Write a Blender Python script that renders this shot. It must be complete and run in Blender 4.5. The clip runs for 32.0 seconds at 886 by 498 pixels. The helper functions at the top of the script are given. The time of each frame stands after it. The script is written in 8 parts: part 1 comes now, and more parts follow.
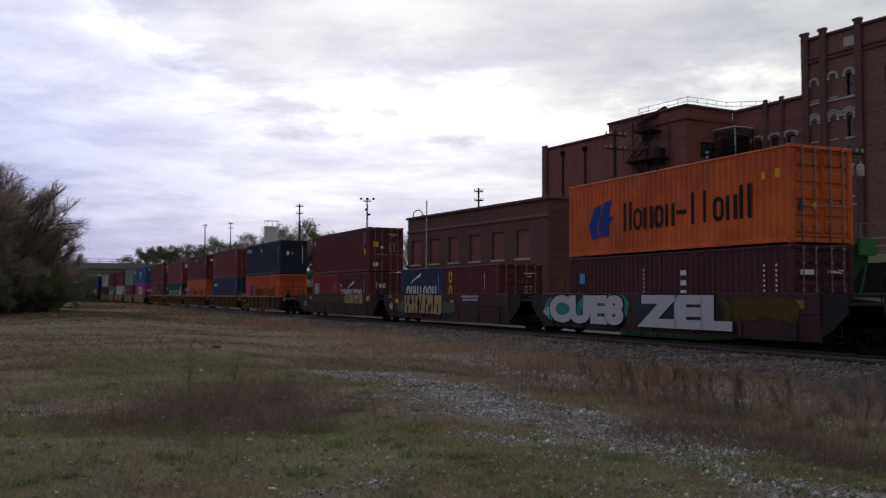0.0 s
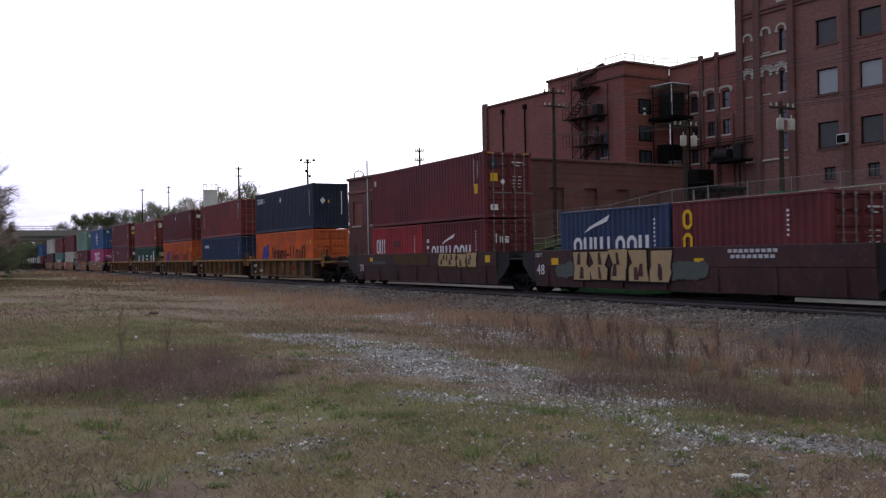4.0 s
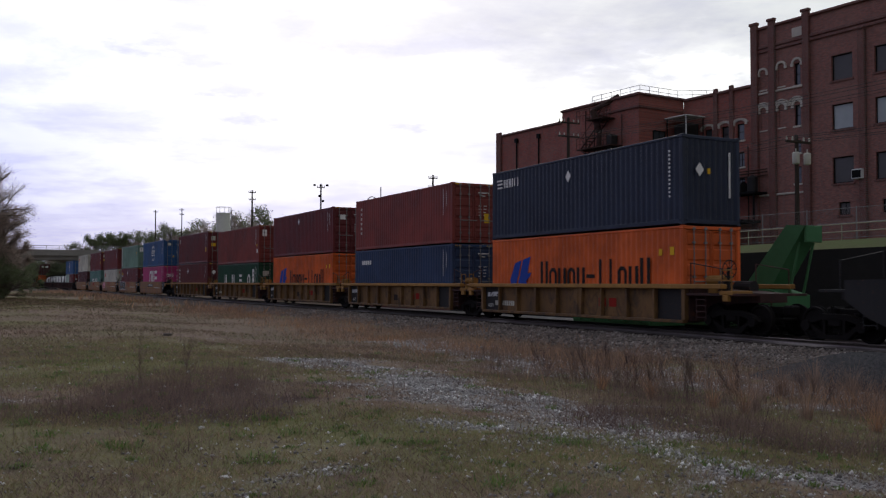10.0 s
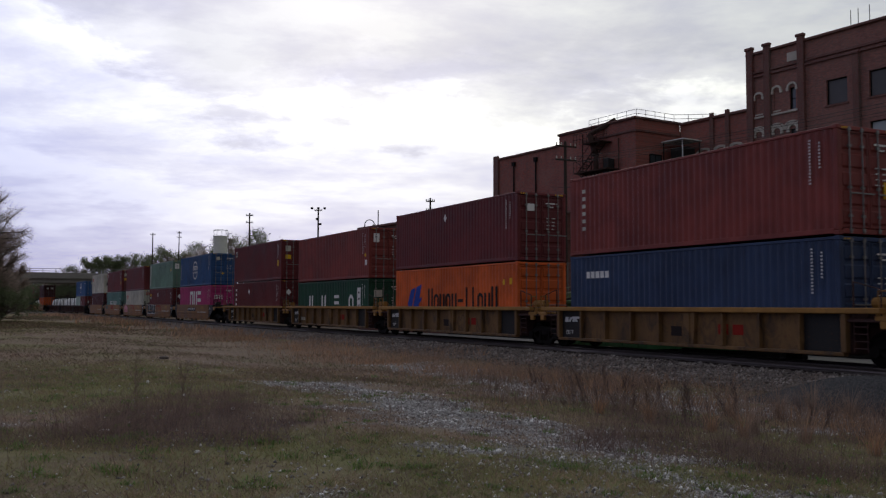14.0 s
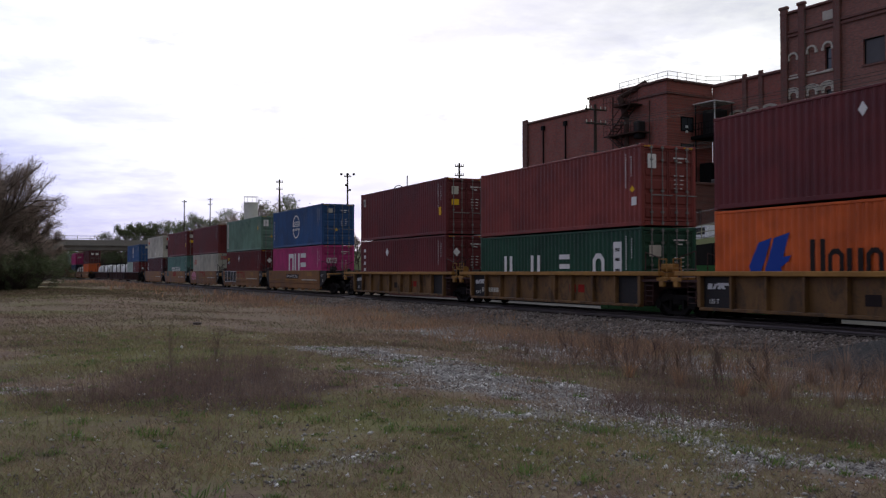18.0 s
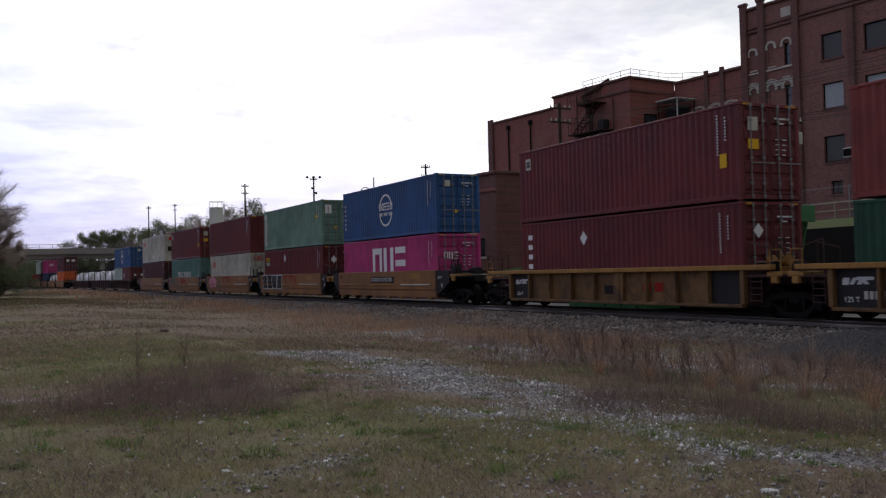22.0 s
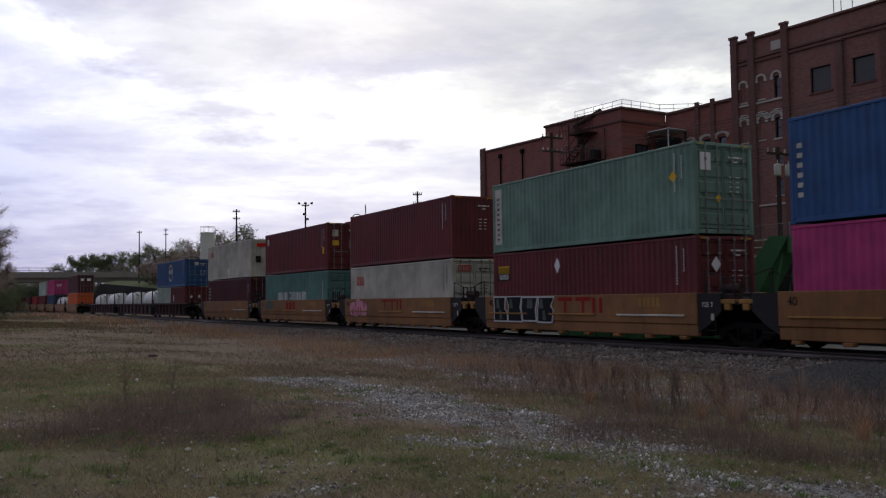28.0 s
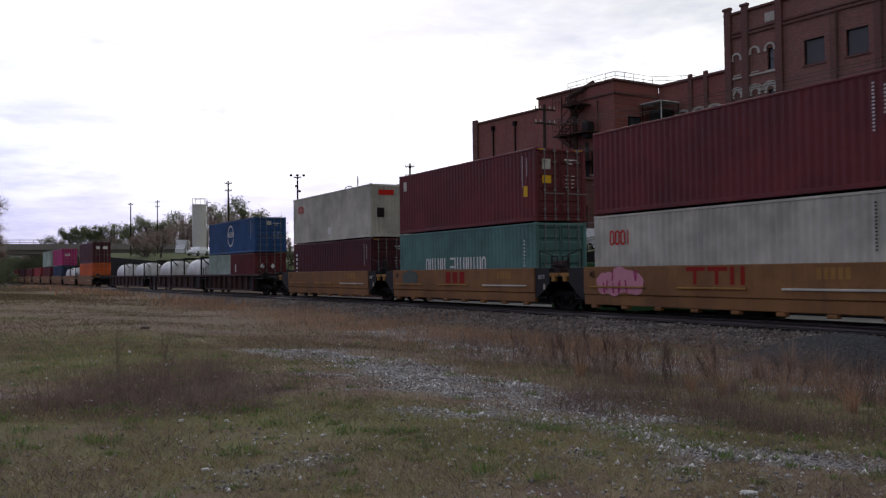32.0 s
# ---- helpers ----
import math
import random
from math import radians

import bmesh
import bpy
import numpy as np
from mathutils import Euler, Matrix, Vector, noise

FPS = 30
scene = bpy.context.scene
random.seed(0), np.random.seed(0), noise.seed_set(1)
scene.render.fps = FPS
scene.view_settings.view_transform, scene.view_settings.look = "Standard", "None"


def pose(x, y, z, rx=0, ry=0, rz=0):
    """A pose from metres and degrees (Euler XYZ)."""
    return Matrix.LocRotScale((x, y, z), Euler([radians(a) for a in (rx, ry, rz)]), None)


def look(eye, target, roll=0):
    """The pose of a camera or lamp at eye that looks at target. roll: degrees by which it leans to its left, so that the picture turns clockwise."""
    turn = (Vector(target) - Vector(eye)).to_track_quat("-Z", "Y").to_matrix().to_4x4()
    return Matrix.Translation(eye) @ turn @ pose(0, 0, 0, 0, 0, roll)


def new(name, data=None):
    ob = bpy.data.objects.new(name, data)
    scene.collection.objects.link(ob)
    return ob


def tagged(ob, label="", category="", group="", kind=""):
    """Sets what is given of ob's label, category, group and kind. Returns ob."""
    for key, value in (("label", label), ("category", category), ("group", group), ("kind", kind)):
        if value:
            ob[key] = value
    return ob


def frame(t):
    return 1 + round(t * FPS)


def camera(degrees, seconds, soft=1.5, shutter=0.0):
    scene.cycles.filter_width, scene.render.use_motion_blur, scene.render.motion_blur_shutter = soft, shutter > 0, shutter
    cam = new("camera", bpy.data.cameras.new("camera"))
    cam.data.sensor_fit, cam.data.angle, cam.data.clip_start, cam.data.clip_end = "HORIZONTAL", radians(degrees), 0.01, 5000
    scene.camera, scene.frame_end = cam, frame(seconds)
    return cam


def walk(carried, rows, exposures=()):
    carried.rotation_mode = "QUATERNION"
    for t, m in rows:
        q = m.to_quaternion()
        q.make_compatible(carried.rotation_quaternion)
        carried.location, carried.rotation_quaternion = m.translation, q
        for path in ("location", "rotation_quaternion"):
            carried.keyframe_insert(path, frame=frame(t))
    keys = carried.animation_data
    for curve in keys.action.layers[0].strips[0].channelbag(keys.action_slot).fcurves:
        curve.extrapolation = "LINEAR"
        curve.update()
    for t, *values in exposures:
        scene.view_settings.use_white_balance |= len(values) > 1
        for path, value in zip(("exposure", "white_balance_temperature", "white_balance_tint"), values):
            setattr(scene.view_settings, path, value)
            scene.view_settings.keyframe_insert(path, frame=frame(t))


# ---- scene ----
EYE = 1.65
SIDE = ((0.0, 0.0), (2.5, 0.02), (4.5, 0.18), (5.0, 0.17), (5.5, 0.08), (6.0, 0.0), (32.0, 0.0))   # a small sidestep, in metres
cam = camera(51.14, 32.0, soft=1.25, shutter=0.3)
PATH = [
    (0.0, 92.93, -0.25, -0.26), (0.5, 94.28, -0.07, -2.93), (1.0, 95.13, -0.20, -3.79),
    (1.5, 94.46, 0.32, -3.23), (2.0, 91.37, 1.19, -3.29), (2.5, 90.50, 1.26, -3.66),
    (4.5, 90.43, 0.97, -3.67), (5.0, 90.49, 1.05, -3.37), (5.5, 90.75, 0.64, -2.82),
    (6.0, 91.05, -0.12, -2.91), (6.5, 91.64, -0.44, -2.43), (7.0, 91.74, -0.08, -2.15),
    (7.5, 91.84, -0.16, -2.41), (8.0, 91.88, 0.15, -2.58), (8.5, 91.94, 0.28, -2.71),
    (9.0, 92.00, 0.03, -2.88), (9.5, 92.05, -0.12, -2.97), (10.0, 92.12, -0.15, -3.09),
    (10.5, 92.26, -0.39, -3.32), (11.0, 92.34, -0.12, -3.37), (11.5, 92.49, 0.02, -3.24),
    (12.0, 92.76, 0.04, -3.21), (12.5, 93.16, 0.05, -3.22), (13.0, 93.42, 0.00, -3.20),
    (13.5, 93.59, 0.06, -3.20), (14.0, 93.55, -0.18, -3.26), (14.5, 93.15, 0.01, -3.14),
    (15.0, 92.42, 0.12, -2.43), (15.5, 91.95, 0.21, -1.83), (17.5, 91.44, -0.15, -1.68),
    (18.0, 91.40, 0.07, -1.43), (18.5, 91.46, 0.10, -1.39), (19.0, 91.43, 0.30, -1.42),
    (19.5, 91.37, 0.45, -1.56), (20.0, 91.39, 0.01, -1.75), (20.5, 91.63, 1.16, -2.23),
    (21.0, 91.68, 1.64, -2.94), (21.5, 91.53, 1.36, -3.27), (22.0, 91.43, 1.34, -3.38),
    (22.5, 91.54, 1.06, -3.36), (23.0, 91.80, 0.11, -3.37), (23.5, 91.88, 0.17, -3.31),
    (24.0, 92.13, 0.46, -3.46), (24.5, 92.39, 0.56, -3.74), (25.0, 92.47, 0.54, -3.76),
    (25.5, 92.67, 0.86, -3.70), (27.5, 93.05, 0.58, -3.80), (28.0, 93.12, 0.75, -3.95),
    (28.5, 93.15, 1.07, -4.12), (29.0, 93.28, 1.02, -4.22), (29.5, 93.31, 0.90, -4.20),
    (30.0, 93.08, 0.48, -4.19), (30.5, 92.55, 0.53, -4.29), (31.0, 92.05, 0.33, -4.41),
    (31.5, 91.67, 0.34, -4.42), (32.0, 91.40, 0.73, -4.42),
]
EXPOSURES = [(0.0, -0.68), (0.5, -0.84), (1.0, -0.9), (1.5, -0.82), (2.0, -0.38), (2.5, 0.1), (5.0, 0.18), (6.0, 0.02), (7.0, -0.2), (8.0, -0.31), (9.0, -0.32), (13.0, -0.66), (14.2, -0.64), (15.0, -0.52), (17.5, -0.28), (20.0, -0.26), (22.0, -0.3), (28.0, -0.62), (30.0, -0.64), (31.0, -0.5), (32.0, -0.25)]
walk(cam, [(t, pose(float(np.interp(t, *zip(*SIDE))), 0, EYE, p, r, y)) for t, p, r, y in PATH], EXPOSURES)

# ---------------------------------------------------------------- light
SUN_AZ, SUN_EL = 3.0, 30.0          # degrees left of the view's first heading, and up
world = bpy.data.worlds.new("overcast_sky")
scene.world = world
world.use_nodes = True
wn, wl = world.node_tree.nodes, world.node_tree.links
wn.clear()


def wnode(kind, **sets):
    nd = wn.new(kind)
    for k, v in sets.items():
        nd.inputs[k].default_value = v
    return nd


sky = wn.new("ShaderNodeTexSky")
sky.sky_type, sky.sun_disc = "NISHITA", False
sky.sun_elevation, sky.sun_rotation = radians(SUN_EL), radians(-SUN_AZ)
sky.air_density, sky.dust_density = 1.0, 2.0
tc = wn.new("ShaderNodeTexCoord")
sep = wn.new("ShaderNodeSeparateXYZ")
wl.new(tc.outputs["Generated"], sep.inputs[0])


def wmath(op, a, b=0.0, c=0.0):
    nd = wn.new("ShaderNodeMath")
    nd.operation = op
    for i, v in enumerate((a, b, c)):
        if isinstance(v, (int, float)):
            nd.inputs[i].default_value = v
        else:
            wl.new(v, nd.inputs[i])
    return nd.outputs[0]


def cloud_noise(flat_, scale, detail, rough, stretch=(1, 1, 1)):
    """Noise on a cloud layer overhead; a smaller flat_ draws it out more towards the horizon."""
    den = wmath("ADD", wmath("MAXIMUM", sep.outputs["Z"], 0.0), flat_)
    comb = wn.new("ShaderNodeCombineXYZ")
    for k, q in zip(("X", "Y", "Z"), stretch):
        wl.new(wmath("MULTIPLY", wmath("DIVIDE", sep.outputs[k], den), q), comb.inputs[k])
    nd = wnode("ShaderNodeTexNoise", Scale=scale, Detail=detail, Roughness=rough, Distortion=0.15)
    wl.new(comb.outputs[0], nd.inputs["Vector"])
    return nd.outputs["Fac"]


billow = cloud_noise(0.20, 2.4, 11.0, 0.62)
streak = cloud_noise(0.13, 1.35, 10.0, 0.6, (1.0, 1.2, 1.0))
# the thick deck overhead ends in a ragged edge; below it the cover is thin and bright, then hazy streaks
edge = wmath("MULTIPLY_ADD", wmath("MAXIMUM", wmath("SUBTRACT", -0.17, sep.outputs["X"]), 0.0), 0.45, 0.203)
deck = wmath("ADD", wmath("SUBTRACT", sep.outputs["Z"], edge), wmath("MULTIPLY", wmath("SUBTRACT", billow, 0.5), 0.26))
thick = wn.new("ShaderNodeValToRGB")
wl.new(wmath("ADD", deck, 0.5), thick.inputs[0])
el = thick.color_ramp.elements
el[0].position, el[0].color = 0.26, (0.66, 0.68, 0.93, 1)
el[1].position, el[1].color = 0.95, (0.77, 0.80, 0.87, 1)
for p_, c_ in ((0.36, (0.77, 0.78, 0.99)), (0.44, (0.96, 0.96, 1.05)), (0.485, (1.20, 1.20, 1.22)), (0.51, (0.82, 0.82, 0.90)), (0.56, (0.65, 0.66, 0.74)), (0.68, (0.73, 0.75, 0.82))):
    el.new(p_).color = (*c_, 1)
veil = wn.new("ShaderNodeValToRGB")        # lilac-grey streaks with white between
wl.new(streak, veil.inputs[0])
el = veil.color_ramp.elements
el[0].position, el[0].color = 0.38, (0.76, 0.77, 0.91, 1)
el[1].position, el[1].color = 0.60, (1.22, 1.22, 1.16, 1)
el.new(0.49).color = (0.95, 0.95, 1.0, 1)
cover_ = wn.new("ShaderNodeMixRGB"); cover_.blend_type = "MULTIPLY"; cover_.inputs[0].default_value = 1.0
wl.new(thick.outputs[0], cover_.inputs[1]); wl.new(veil.outputs[0], cover_.inputs[2])
mixw = wn.new("ShaderNodeMixRGB"); mixw.inputs[0].default_value = 0.86
scale_sky = wn.new("ShaderNodeMixRGB"); scale_sky.blend_type = "MULTIPLY"; scale_sky.inputs[0].default_value = 1.0
scale_sky.inputs[2].default_value = (0.1, 0.1, 0.1, 1)
wl.new(sky.outputs[0], scale_sky.inputs[1])
wl.new(scale_sky.outputs[0], mixw.inputs[1])
wl.new(cover_.outputs[0], mixw.inputs[2])
toward = wn.new("ShaderNodeVectorMath"); toward.operation = "DOT_PRODUCT"     # the overcast is brightest round the hidden sun
toward.inputs[1].default_value = (-math.sin(radians(SUN_AZ)) * math.cos(radians(SUN_EL)), math.cos(radians(SUN_AZ)) * math.cos(radians(SUN_EL)), math.sin(radians(SUN_EL)))
wl.new(tc.outputs["Generated"], toward.inputs[0])
front = wn.new("ShaderNodeMath"); front.operation = "MAXIMUM"; front.inputs[1].default_value = 0.0
wl.new(toward.outputs["Value"], front.inputs[0])
sq = wn.new("ShaderNodeMath"); sq.operation = "POWER"; sq.inputs[1].default_value = 2.3
wl.new(front.outputs[0], sq.inputs[0])
glow = wn.new("ShaderNodeMath"); glow.operation = "MULTIPLY_ADD"
glow.inputs[1].default_value, glow.inputs[2].default_value = 0.88, 0.62
wl.new(sq.outputs[0], glow.inputs[0])
bg = wn.new("ShaderNodeBackground")
wl.new(glow.outputs[0], bg.inputs["Strength"])
wo = wn.new("ShaderNodeOutputWorld")
lean = wn.new("ShaderNodeMapRange")               # bluer towards the open left, whiter to the right
lean.inputs["From Min"].default_value, lean.inputs["From Max"].default_value = -0.45, 0.25
wl.new(sep.outputs["X"], lean.inputs["Value"])
hue = wn.new("ShaderNodeMixRGB")
hue.inputs[1].default_value, hue.inputs[2].default_value = (0.93, 0.96, 1.08, 1), (1.0, 1.015, 0.97, 1)
wl.new(lean.outputs[0], hue.inputs[0])
tint = wn.new("ShaderNodeMixRGB"); tint.blend_type = "MULTIPLY"; tint.inputs[0].default_value = 1.0
wl.new(mixw.outputs[0], tint.inputs[1]); wl.new(hue.outputs[0], tint.inputs[2])
wl.new(tint.outputs[0], bg.inputs[0]); wl.new(bg.outputs[0], wo.inputs[0])

sun_data = bpy.data.lights.new("sun", "SUN")
sun_data.energy, sun_data.angle, sun_data.color = 0.5, radians(20), (1.0, 0.95, 0.88)
sun = new("sun", sun_data)
a_, e_ = radians(SUN_AZ), radians(SUN_EL)
sun.matrix_world = look((0, 0, 60), (60 * math.sin(a_) * math.cos(e_) , -60 * math.cos(a_) * math.cos(e_), 60 - 60 * math.sin(e_)))

# ---------------------------------------------------------------- materials


def lin(h):
    """Base colour from an sRGB hex string."""
    c = [int(h[i:i + 2], 16) / 255 for i in (0, 2, 4)]
    return tuple((x / 12.92 if x <= 0.04045 else ((x + 0.055) / 1.055) ** 2.4) for x in c) + (1,)


class Mat:
    """A node material with a few short-hands."""

    def __init__(self, name, rough=0.7, metal=0.0):
        self.m = bpy.data.materials.new(name)
        self.m.use_nodes = True
        self.n, self.l = self.m.node_tree.nodes, self.m.node_tree.links
        self.b = self.n["Principled BSDF"]
        self.b.inputs["Roughness"].default_value = rough
        self.b.inputs["Metallic"].default_value = metal

    def coord(self, kind="Object", scale=(1, 1, 1)):
        t = self.n.new("ShaderNodeTexCoord")
        m = self.n.new("ShaderNodeMapping")
        m.inputs["Scale"].default_value = scale
        self.l.new(t.outputs[kind], m.inputs[0])
        return m.outputs[0]

    def place(self):
        return self.n.new("ShaderNodeNewGeometry").outputs["Position"]

    def noise(self, vec, scale, detail=4.0, rough=0.6, dist=0.0):
        t = self.n.new("ShaderNodeTexNoise")
        t.inputs["Scale"].default_value, t.inputs["Detail"].default_value = scale, detail
        t.inputs["Roughness"].default_value, t.inputs["Distortion"].default_value = rough, dist
        self.l.new(vec, t.inputs["Vector"])
        return t.outputs["Fac"]

    def ramp(self, fac, *stops):
        r = self.n.new("ShaderNodeValToRGB")
        e = r.color_ramp.elements
        e[0].position, e[0].color = stops[0][0], stops[0][1]
        e[1].position, e[1].color = stops[-1][0], stops[-1][1]
        for p, c in stops[1:-1]:
            e.new(p).color = c
        self.l.new(fac, r.inputs[0])
        return r.outputs[0]

    def grey(self, fac, lo, hi, a=0.0, b=1.0):
        return self.ramp(fac, (lo, (a, a, a, 1)), (hi, (b, b, b, 1)))

    def mix(self, fac, a, b, mode="MIX"):
        x = self.n.new("ShaderNodeMixRGB")
        x.blend_type = mode
        for i, v in zip((0, 1, 2), (fac, a, b)):
            if isinstance(v, (int, float)):
                x.inputs[i].default_value = v if i == 0 else (v, v, v, 1)
            elif isinstance(v, tuple):
                x.inputs[i].default_value = v
            else:
                self.l.new(v, x.inputs[i])
        return x.outputs[0]

    def random(self):
        return self.n.new("ShaderNodeObjectInfo").outputs["Random"]

    def island(self):
        return self.n.new("ShaderNodeNewGeometry").outputs["Random Per Island"]

    def colour(self, c):
        if isinstance(c, tuple):
            self.b.inputs["Base Color"].default_value = c
        else:
            self.l.new(c, self.b.inputs["Base Color"])
        return self

    def rough(self, fac):
        self.l.new(fac, self.b.inputs["Roughness"])
        return self

    def bump(self, fac, strength=0.3, dist=0.01):
        t = self.n.new("ShaderNodeBump")
        t.inputs["Strength"].default_value, t.inputs["Distance"].default_value = strength, dist
        self.l.new(fac, t.inputs["Height"])
        self.l.new(t.outputs[0], self.b.inputs["Normal"])
        return self


def paint(name, hexcol, rust=0.5, dirt=0.5, rough=0.5):
    """Weathered enamel on steel: faded patches, vertical dirt runs, rust spots."""
    m = Mat(name, rough)
    m.b.inputs["Specular IOR Level"].default_value = 0.3
    c = lin(hexcol)
    v = m.coord("Object")
    run = m.noise(m.coord("Object", (3.0, 3.0, 0.25)), 2.2, 5)
    patch = m.noise(v, 0.55, 3)
    fine = m.noise(v, 14, 4)
    light = tuple(min(1, x * 1.22 + 0.012) for x in c[:3]) + (1,)
    dark = tuple(x * 0.72 for x in c[:3]) + (1,)
    base = m.mix(m.grey(patch, 0.35, 0.68), dark, light)
    base = m.mix(m.grey(run, 0.5, 0.8, 0, 0.55 * dirt), base, (0.045, 0.035, 0.03, 1))
    if dirt > 0.8:                       # grease smears and scuffed bare patches
        smear = m.noise(m.coord("Object", (1.0, 1.0, 0.6)), 1.7, 6, 0.7, 0.8)
        base = m.mix(m.grey(smear, 0.47, 0.66, 0, 0.75), base, (0.03, 0.022, 0.018, 1))
        base = m.mix(m.grey(m.noise(v, 3.1, 5, 0.7), 0.58, 0.68, 0, 0.6), base, (0.13, 0.05, 0.025, 1))
    spots = m.grey(fine, 0.64 - 0.06 * rust, 0.72, 0, min(1, 0.9 * rust))
    base = m.mix(spots, base, (0.10, 0.036, 0.016, 1))
    m.colour(base)
    m.rough(m.grey(patch, 0.3, 0.7, rough - 0.08, rough + 0.18))
    m.bump(fine, 0.15, 0.004)
    return m.m


def plain(name, hexcol, rough=0.7, metal=0.0, var=0.25, scale=6.0, bump=0.2):
    m = Mat(name, rough, metal)
    m.b.inputs["Specular IOR Level"].default_value = 0.3 if rough < 0.55 else 0.12
    c = lin(hexcol)
    n1 = m.noise(m.coord("Object"), scale, 5)
    n2 = m.noise(m.coord("Object"), scale * 0.13, 3)
    a = tuple(x * (1 - var) for x in c[:3]) + (1,)
    b = tuple(min(1, x * (1 + var)) for x in c[:3]) + (1,)
    m.colour(m.mix(m.grey(n2, 0.35, 0.65, 0, 0.5), m.mix(n1, a, b), a))
    m.bump(n1, bump, 0.01)
    return m.m


def brickwork(name, hexcol, hexdark):
    """Old red brick: courses of 75 mm, soot runs and pale patches."""
    m = Mat(name, 0.9)
    v = m.coord("Object")
    bt = m.n.new("ShaderNodeTexBrick")
    bt.inputs["Scale"].default_value = 1.0
    bt.inputs["Brick Width"].default_value, bt.inputs["Row Height"].default_value = 0.22, 0.075
    bt.inputs["Mortar Size"].default_value = 0.008
    bt.inputs["Color1"].default_value, bt.inputs["Color2"].default_value = lin(hexcol), lin(hexdark)
    bt.inputs["Mortar"].default_value = (0.16, 0.13, 0.115, 1)
    swap = m.n.new("ShaderNodeMapping")
    swap.inputs["Rotation"].default_value = (radians(90), 0, 0)
    m.l.new(v, swap.inputs[0])
    m.l.new(swap.outputs[0], bt.inputs["Vector"])
    runs = m.noise(m.coord("Object", (1.2, 1.2, 0.12)), 0.8, 5)
    patch = m.noise(v, 0.35, 4)
    col = m.mix(m.grey(runs, 0.5, 0.78, 0, 0.3), bt.outputs["Color"], (0.045, 0.028, 0.024, 1))
    col = m.mix(m.grey(patch, 0.52, 0.75, 0, 0.35), col, (0.30, 0.17, 0.13, 1))
    m.colour(col)
    m.bump(bt.outputs["Fac"], 0.25, 0.01)
    return m.m


RED = paint("oxide_red_paint", "662324", 0.35)
RED2 = paint("brown_red_paint", "7e352d", 0.5)
MAROON = paint("maroon_paint", "4e1c21", 0.4)
BRIGHTRED = paint("bright_red_paint", "9c2a2b", 0.4)
ORANGE = paint("orange_paint", "d25e20", 0.2, 0.35)
NAVY = paint("navy_paint", "1f283b", 0.25)
BLUE = paint("blue_paint", "27507f", 0.35)
SLATE = paint("slate_blue_paint", "283b5a", 0.3)
GREEN = paint("dark_green_paint", "12432d", 0.3)
SAGE = paint("sage_green_paint", "6c8b78", 0.6)
TEAL = paint("teal_paint", "587f76", 0.4)
MINT = paint("pale_green_grey_paint", "a9b9ac", 0.4)
PINK = paint("magenta_paint", "b2356f", 0.15, 0.3)
CREAM = paint("pale_grey_paint", "bcb8a8", 0.3, 0.3)
YELLOW = paint("wagon_yellow_paint", "6f502a", 0.8, 0.9, 0.6)
GOLD = paint("faded_wagon_gold_paint", "845a30", 0.7, 0.7, 0.6)
YELLOWTRIM = paint("wagon_yellow_trim", "9c7032", 0.6, 0.6, 0.6)
BROWN = paint("wagon_brown_paint", "432724", 0.8, 0.9, 0.65)
BLACKSTEEL = paint("black_steel", "181615", 0.6, 0.4, 0.6)
GREASE = plain("greasy_cast_steel", "161210", 0.75, 0.0, 0.4, 9)
ZINC = plain("galvanised_rod", "82807c", 0.45, 0.5, 0.2, 20)
WHITE = plain("white_marking", "e2e0da", 0.6, 0, 0.12, 10, 0.05)
LOGOBLUE = plain("blue_marking", "24449a", 0.6, 0, 0.12, 10, 0.05)
DARKMARK = plain("dark_marking", "2a2220", 0.6, 0, 0.15, 10, 0.05)
REDMARK = plain("red_marking", "c22a22", 0.6, 0, 0.12, 10, 0.05)
RUSTMARK = plain("brick_red_marking", "93281f", 0.7, 0, 0.2, 10, 0.05)
YELLOWMARK = plain("yellow_marking", "e0b02a", 0.6, 0, 0.12, 10, 0.05)
SKYMARK = plain("pale_blue_marking", "5fa4cf", 0.6, 0, 0.12, 10, 0.05)
TANGRAF = plain("tan_spray_paint", "b49a72", 0.7, 0, 0.25, 5, 0.05)
SILVERGRAF = plain("silver_spray_paint", "c9c8c6", 0.55, 0, 0.2, 4, 0.05)
TEALGRAF = plain("teal_spray_paint", "3f8f86", 0.6, 0, 0.2, 4, 0.05)
PINKGRAF = plain("pink_spray_paint", "cf8f9a", 0.7, 0, 0.2, 4, 0.05)
OCHREGRAF = plain("ochre_spray_paint", "5a4a22", 0.7, 0, 0.45, 7, 0.05)
BLACKGRAF = plain("black_spray_paint", "1c1b1e", 0.6, 0, 0.2, 4, 0.05)
GREYGRAF = plain("grey_green_spray_paint", "5b625b", 0.7, 0, 0.25, 4, 0.05)
TANKWHITE = paint("tank_white_paint", "e4e2dc", 0.25, 0.5)
RAILSTEEL = plain("worn_rail_steel", "7f766e", 0.4, 0.8, 0.3, 10)
TIE = plain("creosoted_timber", "3a312a", 0.9, 0, 0.35, 8)
CONCRETE = plain("weathered_concrete", "8f8a82", 0.9, 0, 0.25, 3)
DARKWALL = plain("sooty_retaining_wall", "2a2826", 0.9, 0, 0.3, 2)
ASPHALT = plain("old_asphalt", "55534f", 0.95, 0, 0.2, 12)
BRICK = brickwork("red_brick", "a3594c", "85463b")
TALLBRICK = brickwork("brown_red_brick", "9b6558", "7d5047")
